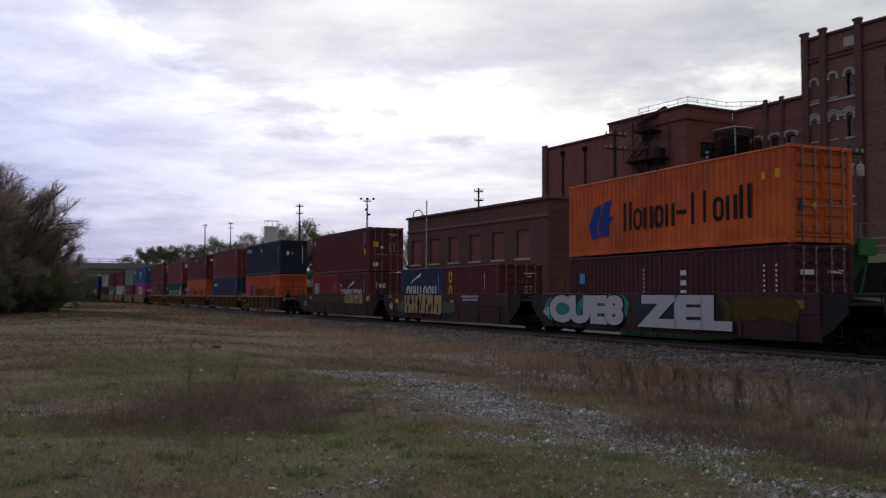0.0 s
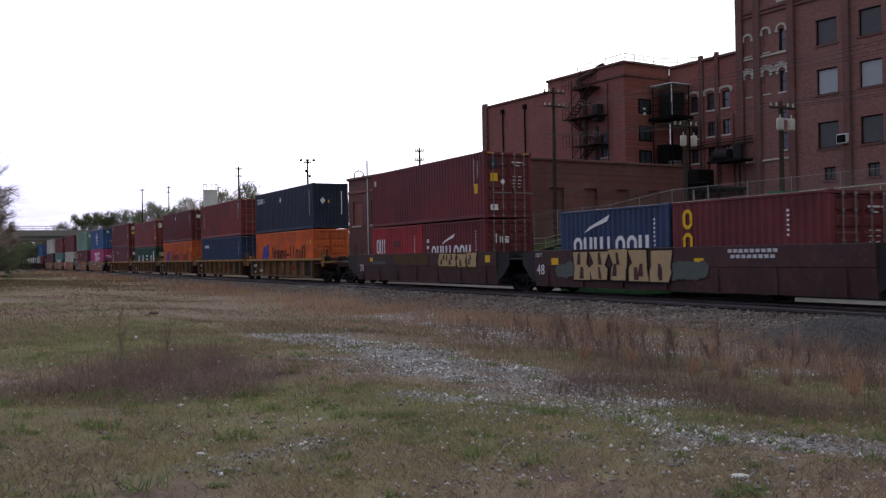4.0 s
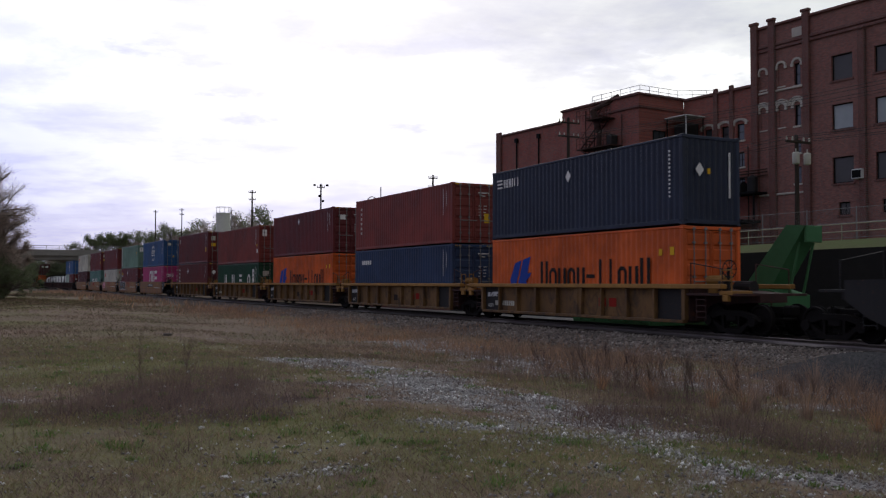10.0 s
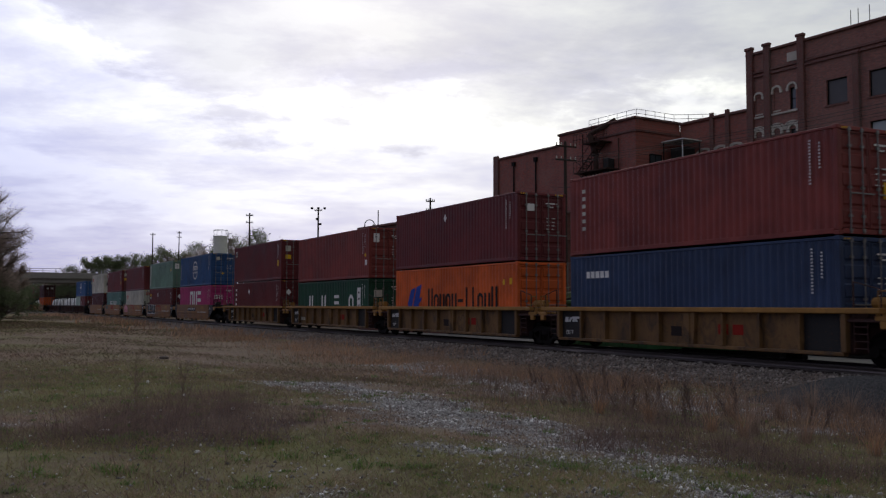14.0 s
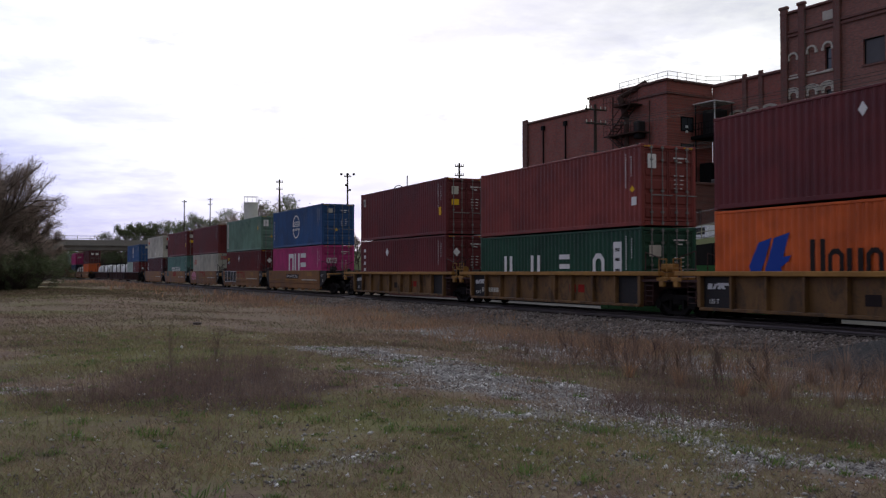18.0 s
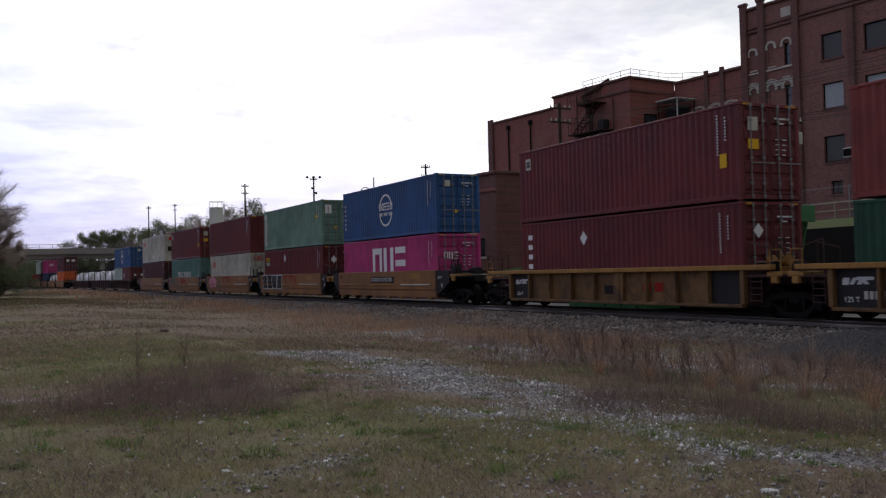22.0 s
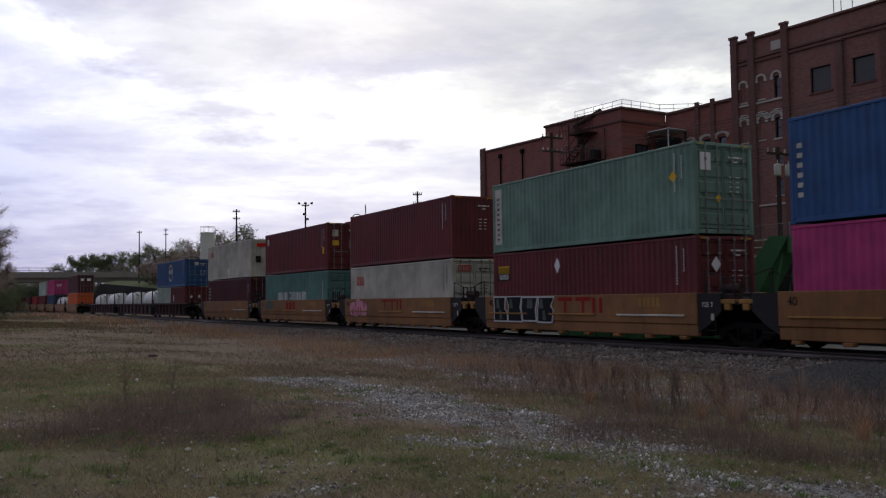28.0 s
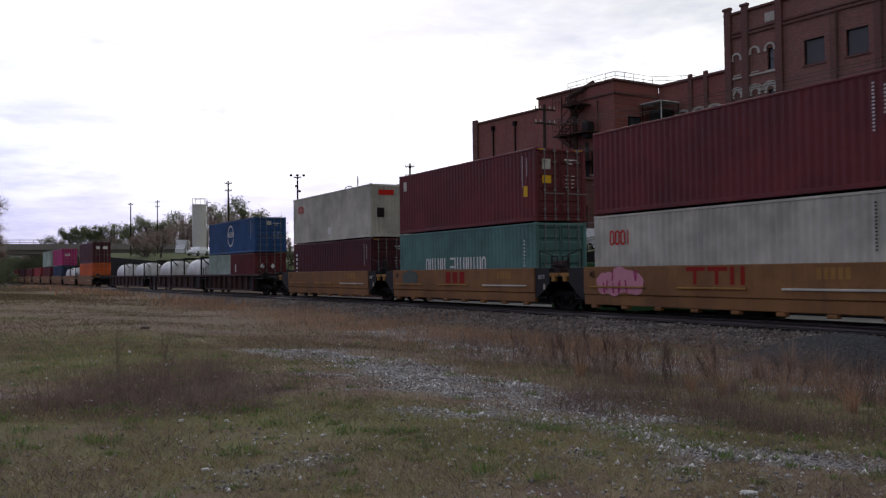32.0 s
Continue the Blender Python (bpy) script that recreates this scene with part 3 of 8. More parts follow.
def window_part(parent, x0, x1, z0, z1, y, bars=(1, 1), fill=None, name="window", sill=None):
    """A recessed window: frame, mullions, panes and a sill."""
    g = Geo()
    t = 0.07
    g.box(x0, x1, y + .16, y + .24, z0, z0 + t).box(x0, x1, y + .16, y + .24, z1 - t, z1)
    g.box(x0, x0 + t, y + .16, y + .24, z0 + t, z1 - t).box(x1 - t, x1, y + .16, y + .24, z0 + t, z1 - t)
    for i in range(1, bars[0] + 1):
        c = x0 + (x1 - x0) * i / (bars[0] + 1)
        g.box(c - .025, c + .025, y + .17, y + .23, z0 + t, z1 - t)
    for i in range(1, bars[1] + 1):
        c = z0 + (z1 - z0) * i / (bars[1] + 1)
        g.box(x0 + t, x1 - t, y + .165, y + .235, c - .025, c + .025)
    w = part(name, g, IRON, parent)
    part("pane", Geo().box(x0 + t, x1 - t, y + .195, y + .205, z0 + t, z1 - t), fill or GLASS, w)
    part("sill", Geo().box(x0 - .1, x1 + .1, y - .08, y + .15, z0 - .14, z0 - .002), sill or STONE, w)
    return w


def arch_hood(parent, xc, z, w, y, rings=1, rise=0.8, foot=0.22):
    """A pale stone hood over a round-headed window."""
    g = Geo()
    for k in range(1, rings):
        for i in range(10):
            a0, a1, ra = math.pi * i / 10, math.pi * (i + 1) / 10, w / 2 + .19 + .17 * (k - 1)
            g.prism([(xc - q * math.cos(a), z + .02 + rise * q * math.sin(a)) for q, a in ((ra, a0), (ra, a1), (ra + .1, a1), (ra + .1, a0))], y - 0.16, y + 0.04)
    n, r0, r1 = 10, w / 2, w / 2 + 0.15
    pts = [(xc - r * math.cos(math.pi * i / n), z + (rise * r + (.04 if r == r1 else 0)) * math.sin(math.pi * i / n)) for r in (r0, r1) for i in range(n + 1)]
    for i in range(n):
        quad = [pts[i], pts[i + 1], pts[n + 2 + i], pts[n + 1 + i]]
        g.prism(quad, y - 0.12, y + 0.05)
    g.box(xc - r1 - .06, xc - r0 + .02, y - .12, y + .05, z - foot, z - .002).box(xc + r0 - .02, xc + r1 + .06, y - .12, y + .05, z - foot, z - .002)
    return part("arch_hood", g, STONE, parent)


def make_works():
    E = EYE
    base = -0.3
    # tall main block
    tall = thing("main_brick_building", "tall dark red brick factory with arched stone hoods", "building", BM, kind="structure")
    D, roof = 58.0, 21.1
    holes, wins = [], []
    for k in range(8):
        for z0, z1 in ((16.05, 17.85), (12.55, 14.35), (8.75, 10.6)):
            wins.append((-40.65 + 3.3 * k, -39.0 + 3.3 * k, z0, z1))
        wins.append((-40.2 + 3.3 * k, -39.3 + 3.3 * k, 6.5, 7.4))
    arched, blind = [], []
    for xc, za, zb in ((-46.5, 17.75, 14.85), (-44.85, 17.95, 14.85)):
        blind += [(xc - .27, xc + .27, 16.45, za), (xc - .27, xc + .27, 13.35, zb)]
    for z0, z1 in ((16.3, 17.95), (13.3, 14.85)):
        arched.append((-43.74, -43.2, z0, z1))
    square = [(-43.74, -43.2, 11.3, 12.25), (-43.74, -43.2, 9.05, 10.3)]
    holes = wins + arched + blind + square
    part("wall", wall_geo(Geo(), -47.5, -15, base, roof, D, holes), TALLBRICK, tall)
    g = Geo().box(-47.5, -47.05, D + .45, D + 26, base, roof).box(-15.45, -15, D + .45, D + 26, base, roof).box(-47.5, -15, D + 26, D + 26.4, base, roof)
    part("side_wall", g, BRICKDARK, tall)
    part("roof", Geo().box(-47, -15.5, D + .5, D + 26, roof - .9, roof - .6), ROOFDARK, tall)
    for h in wins:
        w = window_part(tall, *h, D, (0, 0) if h[2] > 8 else (1, 0), PANEDULL if (h[2] > 15 or h[2] < 11) else PANESKY, sill=BRICKDARK)
    for h in square:
        window_part(tall, *h, D, (0, 1))
    for h in arched + blind:
        if h in blind:
            part("blind_niche", Geo().box(h[0], h[1], D + .06, D + .3, h[2], h[3]), TALLBRICK, tall)
            part("sill", Geo().box(h[0] - .08, h[1] + .08, D - .06, D + .09, h[2] - .1, h[2] - .002), STONE, tall)
        else:
            window_part(tall, *h, D, (0, 1))
        arch_hood(tall, (h[0] + h[1]) / 2, h[3], 0.62, D, 3 if h[3] < 16 else 1)
    for xc, w in ((-47.2, 0.6), (-45.6, 0.56), (-42.6, 0.56), (-38.2, 0.5), (-34.9, 0.5), (-31.6, 0.5), (-28.3, 0.5)):
        hh = roof + (0.4 if w > .5 else .3)
        g = Geo().bev(xc - w / 2, xc + w / 2, D - .28, D - .003, base, hh if w > .52 else roof - 1.9, 0.03)
        g.bev(xc - w / 2 - .08, xc + w / 2 + .08, D - .36, D - .003, hh + .002 if w > .52 else roof - 1.898, (hh + .22) if w > .52 else roof - 1.7, 0.04)
        part("pilaster", g, BRICKDARK, tall)
    part("string_course", Geo().bev(-47.55, -42.9, D - .12, D - .003, 8.3, 8.44, .03), STONE, tall)
    for z, h in ((roof - 1.5, 0.22), (19.3, 0.2)):
        part("string_course", Geo().bev(-47.55, -15, D - .14, D - .003, z, z + h, 0.03), STONE if z < 16 else BRICKDARK, tall)
    part("string_course", Geo().bev(-47.55, -43.0, D - .12, D - .003, 16.1, 16.25, .03), STONE, tall)
    part("coping", Geo().bev(-47.6, -14.9, D - .2, D + .6, roof + .002, roof + .2, 0.04), BRICKDARK, tall)
    part("coping_tile", Geo().bev(-43.9, -42.6, D - .06, D - .003, 19.9, 20.6, 0.03), STONE, tall)
    ac = part("air_conditioner", Geo().bev(-38.85, -38.05, D - .55, D + .1, 8.87, 9.55, 0.03), WHITERAIL, tall, "pale window air-conditioner box")
    part("grille", Geo().box(-38.78, -38.12, D - .58, D - .552, 8.95, 9.47), IRON, ac)
    for xx in (-40.6, -40.0, -39.1):
        part("antenna", Geo().bar((xx, D + 3, roof), (xx, D + 3, roof + 2.4), .03), ZINC, tall)
    # middle wing
    mid = thing("middle_brick_wing", "dark red brick factory wing with round-headed windows", "building", BM, kind="structure")
    roof = 16.85
    arched = [(xc - .38, xc + .38, 12.9, 14.2) for xc in (-51.95, -50.24, -48.72)]
    square = [(xc - .38, xc + .38, z0, z0 + 1.15) for xc in (-51.95, -50.24, -48.72) for z0 in (10.8, 8.8)]
    part("wall", wall_geo(Geo(), -54.6, -47.52, base, roof, D, arched + square), BRICK, mid)
    for h in arched:
        window_part(mid, *h, D, (0, 1))
        arch_hood(mid, (h[0] + h[1]) / 2, h[3], 1.0, D, 2, .5, .12)
    for h in square:
        window_part(mid, *h, D, (1, 1))
    part("coping", Geo().bev(-54.6, -47.6, D - .2, D + .6, roof + .002, roof + .22, 0.04), BRICKDARK, mid)
    for xc in (-51.1, -49.5):
        part("pilaster", Geo().bev(xc - .2, xc + .2, D - .2, D - .003, base, roof + .5, 0.03), BRICKDARK, mid)
    part("roof", Geo().box(-54.6, -47.5, D + .5, D + 20, roof - .7, roof - .4), ROOFDARK, mid)
    # projecting block with railed roof, and its lower neighbour
    D3 = 52.9
    proj = thing("projecting_brick_block", "red brick block with a white railed flat roof", "building", BM, kind="structure")
    holes = [(-57.6, -56.6, 9.6, 11.6), (-57.6, -56.6, 5.5, 7.5)]
    part("wall", wall_geo(Geo(), -64.3, -54.62, base, 16.95, D3, holes), BRICK, proj)
    part("side_wall", Geo().box(-55.07, -54.62, D3 + .46, 57.99, base, 16.95).box(-64.3, -63.9, D3 + .46, D3 + 14, base, 16.95), BRICK, proj)
    part("roof", Geo().box(-63.8, -55.1, D3 + .5, D3 + 14, 16.2, 16.5), ROOFDARK, proj)
    part("coping", Geo().bev(-64.4, -54.5, D3 - .18, D3 + .55, 16.952, 17.15, .04).bev(-55.15, -54.45, D3 + .56, 58.2, 16.952, 17.15, .04), BRICKDARK, proj)
    part("string_course", Geo().bev(-61, -54.55, D3 - .12, D3 - .003, 15.9, 16.1, .03).bev(-54.6, -54.48, D3, 57.9, 15.9, 16.1, .03), BRICKDARK, proj)
    for h in holes:
        window_part(proj, *h, D3, (1, 2))
    for z0, z1 in ((13.0, 14.2), (10.75, 12.0), (8.8, 10.0)):
        w = part("window", Geo().box(-54.62, -54.56, 54.4, 54.5, z0, z1).box(-54.62, -54.56, 55.7, 55.8, z0, z1).box(-54.62, -54.56, 54.5, 55.7, z0, z0 + .1).box(-54.62, -54.56, 54.5, 55.7, z1 - .1, z1).box(-54.62, -54.57, 55.08, 55.13, z0 + .1, z1 - .1), IRON, proj)
        part("pane", Geo().box(-54.62, -54.6, 54.5, 55.7, z0 + .1, z1 - .1), GLASS, w)
    rail = thing("roof_railing", "white tubular safety railing round a flat roof", "railing", BM)
    line = [(-60.6, D3 + .3), (-58.2, D3 + .3), (-54.8, D3 + .3), (-54.8, D3 + 2.4), (-54.8, D3 + 4.6), (-52.6, D3 + 7.4)]
    for (x0, y0), (x1, y1) in zip(line, line[1:]):
        n = max(1, round(math.hypot(x1 - x0, y1 - y0) / 1.1))
        for i in range(n):
            x, y = x0 + (x1 - x0) * i / n, y0 + (y1 - y0) * i / n
            part("post", Geo().bar((x, y, 17.1), (x, y, 17.8), .022), WHITERAIL, rail)
        for h in (17.45, 17.8):
            part("bar", Geo().bar((x0, y0, h), (x1, y1, h), .022), WHITERAIL, rail)
    left = thing("left_brick_block", "plain red brick factory block with parapet and downpipes", "building", BM, kind="structure")
    part("wall", wall_geo(Geo(), -74.1, -64.32, base, 16.0, D3, []), BRICK, left)
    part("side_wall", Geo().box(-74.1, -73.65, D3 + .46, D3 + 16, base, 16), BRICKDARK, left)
    part("roof", Geo().box(-73.6, -64.4, D3 + .5, D3 + 16, 15.2, 15.5), ROOFDARK, left)
    part("coping", Geo().bev(-74.2, -64.34, D3 - .15, D3 + .55, 16.002, 16.2, .04), BRICKDARK, left)
    part("pilaster", Geo().bev(-74.3, -73.5, D3 - .2, D3 - .003, base, 16.45, .03), BRICKDARK, left)
    for x in (-71.0, -67.6):
        part("downpipe", Geo().bar((x, D3 - .1, 3), (x, D3 - .1, 15.2), .07).box(x - .18, x + .18, D3 - .25, D3 - .004, 15.1, 15.5), IRON, left)
    # fire stair with ducts
    st = thing("fire_escape", "rusty black iron fire escape and ducts zigzagging down a brick wall", "staircase", BM)
    x0, x1 = -60.8, -56.6
    for k, z in enumerate((15.4, 13.0, 10.6, 8.2, 5.8)):
        part("landing", Geo().box(x0 if k % 2 else x0 + 1.2, x1 - (.8 if k == 0 else 0), D3 - 1.3, D3 - .02, z, z + .1), RUSTIRON, st)
        pts = [(x0 + .5, z), (x0 + .85, z), (x1 - .5, z - 2.3), (x1 - .85, z - 2.3)] if k % 2 else [(x1 - .9, z), (x1 - 1.2, z), (x0 + .5, z - 2.3), (x0 + .85, z - 2.3)]
        g = Geo()
        for y in (D3 - 1.25, D3 - .55):
            g.bar((pts[0][0], y, z), (pts[2][0], y, z - 2.3), .06, 5)
        for i in range(10):
            q = (i + .5) / 10
            x = pts[0][0] + (pts[2][0] - pts[0][0]) * q
            g.box(x - .13, x + .13, D3 - 1.22, D3 - .58, z - 2.3 * q, z - 2.3 * q + .03)
        part("flight", g, RUSTIRON, st)
        part("flight_rail", Geo().bar((pts[0][0], D3 - 1.25, z + .9), (pts[2][0], D3 - 1.25, z - 1.4), .03, 5), RUSTIRON, st)
        g = Geo()
        for i in range(11):
            x = x0 + (x1 - x0) * i / 10
            g.bar((x, D3 - 1.3, z), (x, D3 - 1.3, z + 1.0), .022, 5)
        g.bar((x0, D3 - 1.3, z + 1.0), (x1, D3 - 1.3, z + 1.0), .03, 5).bar((x0, D3 - 1.3, z + .5), (x1, D3 - 1.3, z + .5), .02, 5)
        part("guard", g, RUSTIRON, st)
    part("duct", Geo().bar((-58.6, D3 - .7, 4), (-58.6, D3 - .7, 14.4), .2, 12).bar((-58.6, D3 - .7, 14.4), (-59.5, D3 - .6, 16.3), .26, 12).bar((-59.5, D3 - .6, 16.3), (-57.2, D3 + .2, 17.3), .2, 10), RUSTIRON, st)
    part("duct", Geo().bev(-57.7, -57.0, D3 - .8, D3 - .1, 12.6, 14.0, .05).bar((-57.4, D3 - .5, 8), (-57.4, D3 - .5, 12.2), .16, 8), BLACKSTEEL, st)
    for xa, xb, zt in ((-60.9, -60.9, 16.6), (-59.9, -59.7, 17.2), (-56.4, -56.4, 15.6)):
        part("conduit", Geo().bar((xa, D3 - .2, 6), (xb, D3 - .2, zt), .05, 5), RUSTIRON, st)
    # small machine platform in the inner corner, under a thin canopy
    hh = thing("roofed_platform", "dark machinery platform under a thin pale canopy", "platform", BM)
    part("canopy", Geo().bev(-54.5, -52.1, 55.6, 57.85, 15.16, 15.26, .02), WHITERAIL, hh)
    part("deck", Geo().box(-54.5, -51.9, 55.4, 57.85, 12.35, 12.6), IRON, hh)
    part("deck", Geo().box(-54.5, -51.9, 55.4, 57.85, 7.6, 7.8), IRON, hh)
    for x, y in ((-54.3, 55.75), (-52.25, 55.75), (-52.25, 57.7)):
        part("leg", Geo().bar((x, y, 2.4), (x, y, 12.34), .06), IRON, hh)
        part("canopy_post", Geo().bar((x, y, 12.61), (x, y, 15.15), .05), WHITERAIL if y < 56 and x > -53 else IRON, hh)
    part("machine_box", Geo().bev(-54.0, -52.6, 56.2, 57.6, 12.62, 14.7, .06), BLACKSTEEL, hh)
    part("machine_box", Geo().bev(-54.2, -53.0, 56.0, 57.6, 7.82, 10.4, .06), IRON, hh)
    part("machine_box", Geo().bev(-52.9, -52.3, 55.9, 56.9, 7.82, 9.0, .06), ZINC, hh)
    part("floodlight", Geo().bev(-54.95, -54.55, 54.9, 55.2, 12.9, 13.1, .02).bev(-54.95, -54.55, 54.9, 55.2, 13.3, 13.5, .02), WHITERAIL, hh)
    for z in (12.6, 7.8):
        g = Geo()
        for i in range(8):
            x = -54.4 + 2.4 * i / 7
            g.bar((x, 55.45, z), (x, 55.45, z + 1.0), .02, 5)
        for h in (.5, 1.0):
            g.bar((-54.5, 55.45, z + h), (-51.95, 55.45, z + h), .025, 5).bar((-51.95, 55.45, z + h), (-51.95, 57.8, z + h), .025, 5)
        part("guard", g, IRON, hh)
    # lean-to roofs and pipe racks along the foot of the wing
    shed = thing("lean_to_shed", "low dark lean-to roof on white posts against the brick wing", "shed", BM)
    part("roof", Geo().prism([(-54.4, 6.3), (-54.4, 6.5), (-46.8, 6.5), (-46.8, 6.3)], 53.6, 57.9), ROOFDARK, shed)
    for i in range(6):
        part("post", Geo().bar((-54.0 + 1.4 * i, 53.8, 2.2), (-54.0 + 1.4 * i, 53.8, 6.3), .07), WHITERAIL, shed)
    part("pipe", Geo().bar((-54.4, 53.7, 6.75), (-46.8, 53.7, 6.75), .09, 8).bar((-50.5, 54.5, 6.5), (-50.5, 54.5, 8.4), .12, 8), IRON, shed)
    part("machine_box", Geo().bev(-50.2, -48.3, 54.2, 56, 6.51, 7.9, .06), IRON, shed)
    rack = thing("pipe_rack", "black steel pipe rack with tanks against the brick wing", "rack", BM)
    part("beam", Geo().bev(-49.3, -46.0, 56.3, 56.5, 8.42, 8.62, .02).bev(-49.3, -46.0, 57.5, 57.7, 8.42, 8.62, .02), IRON, rack)
    part("deck", Geo().box(-49.2, -46.1, 56.5, 57.5, 8.5, 8.58), IRON, rack)
    for x in (-49.1, -46.2):
        part("post", Geo().bar((x, 56.4, 6.51), (x, 56.4, 8.42), .07), IRON, rack)
    part("tank", Geo().bar((-49.0, 57, 9.05), (-47.6, 57, 9.05), .45, 14), BLACKSTEEL, rack)
    part("tank", Geo().lathe([(.1, 8.59), (.4, 8.62), (.4, 9.7), (.1, 9.9)], "z", 14, (-46.8, 57, 0)), BLACKSTEEL, rack)
    for z, r in ((9.9, .06), (10.15, .05), (10.35, .04)):
        part("pipe", Geo().bar((-54.4, 57.7, z), (-46.0, 57.7, z), r, 8), RUSTIRON, rack)
    for x in (-52.9, -51.1, -49.4, -47.8):
        part("riser", Geo().bar((x, 57.75, 6.51), (x, 57.75, 12.3), .05, 6), RUSTIRON, rack)
    # low long building
    low = thing("low_brick_building", "long low dark red brick building with blocked windows", "building", BM, kind="structure")
    D5, roof = 34.5, 7.85
    holes = [(-66.8 + 3.05 * i, -65.3 + 3.05 * i, 4.2, 6.1) for i in range(6)]
    small = [(-50.2, -49.2, 2.6, 3.8)]
    part("wall", wall_geo(Geo(), -67.5, -47.9, base, roof, D5, holes + small), BRICKDARK, low)
    for h in holes:
        part("blocked_window", Geo().box(h[0], h[1], D5 + .12, D5 + .3, h[2], h[3]), BRICK, low)
        part("sill", Geo().box(h[0] - .1, h[1] + .1, D5 - .07, D5 + .11, h[2] - .14, h[2] - .002), STONE, low)
    window_part(low, *small[0], D5, (1, 0))
    sh = [(D5 + 2.0 + 3.0 * i, D5 + 3.2 + 3.0 * i) for i in range(5)]
    g = Geo()
    ys = [D5 + .46] + [v for p in sh for v in p] + [52.5]
    for i, (a, b) in enumerate(zip(ys, ys[1:])):
        if i % 2:
            g.box(-48.35, -47.9, a, b, base, 4.1).box(-48.35, -47.9, a, b, 6.1, roof).box(-48.3, -48.15, a, b, 4.1, 6.1)
        else:
            g.box(-48.35, -47.9, a, b, base, roof)
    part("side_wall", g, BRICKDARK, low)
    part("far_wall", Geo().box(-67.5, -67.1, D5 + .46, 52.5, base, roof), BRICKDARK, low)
    part("roof", Geo().box(-67, -48.4, D5 + .5, 52.5, roof - .6, roof - .3), ROOFDARK, low)
    part("coping", Geo().bev(-67.6, -47.75, D5 - .18, D5 + .55, roof + .002, roof + .2, .04).bev(-48.4, -47.75, D5 + .56, 52.5, roof + .002, roof + .2, .04), BRICKDARK, low)
    part("string_course", Geo().bev(-67.5, -47.85, D5 - .1, D5 - .003, 6.75, 6.95, .03), BRICK, low)
    part("downpipe", Geo().bar((-64.1, D5 - .1, 1), (-64.1, D5 - .1, 9.2), .05), WHITERAIL, low)


make_works()

# ---------------------------------------------------------------- freight train
MOVERS = []                            # (thing, place along the track at 16 s, height)
WHEELS = []                            # wheelsets that turn


def run(t):
    """How far back along the track the train is at t seconds, from where it is at 16 s."""
    q = (t - 16) / 16
    return -88.795 * q - 1.1855 * q * q - 0.99377 * q ** 3


def corrugated(g, x0, x1, z0, z1, y, depth, pitch, flip=1):
    """A sheet with trapezoid ribs along x, and a flat back."""
    n = max(1, round((x1 - x0) / pitch))
    p = (x1 - x0) / n
    prof = []
    for i in range(n):
        a = x0 + i * p
        prof += [(a, 0), (a + p * .26, 0), (a + p * .5, 1), (a + p * .76, 1)]
    prof.append((x1, 0))
    k = len(prof)
    vs = [(x, y + flip * depth * d, z) for z in (z0, z1) for x, d in prof]
    g.add(vs, [(i, i + 1, k + i + 1, k + i) for i in range(k - 1)])
    yb = y + flip * (depth + .012)
    g.add([(x0, yb, z0), (x1, yb, z0), (x1, yb, z1), (x0, yb, z1)], [(0, 1, 2, 3)])


W2 = 1.219


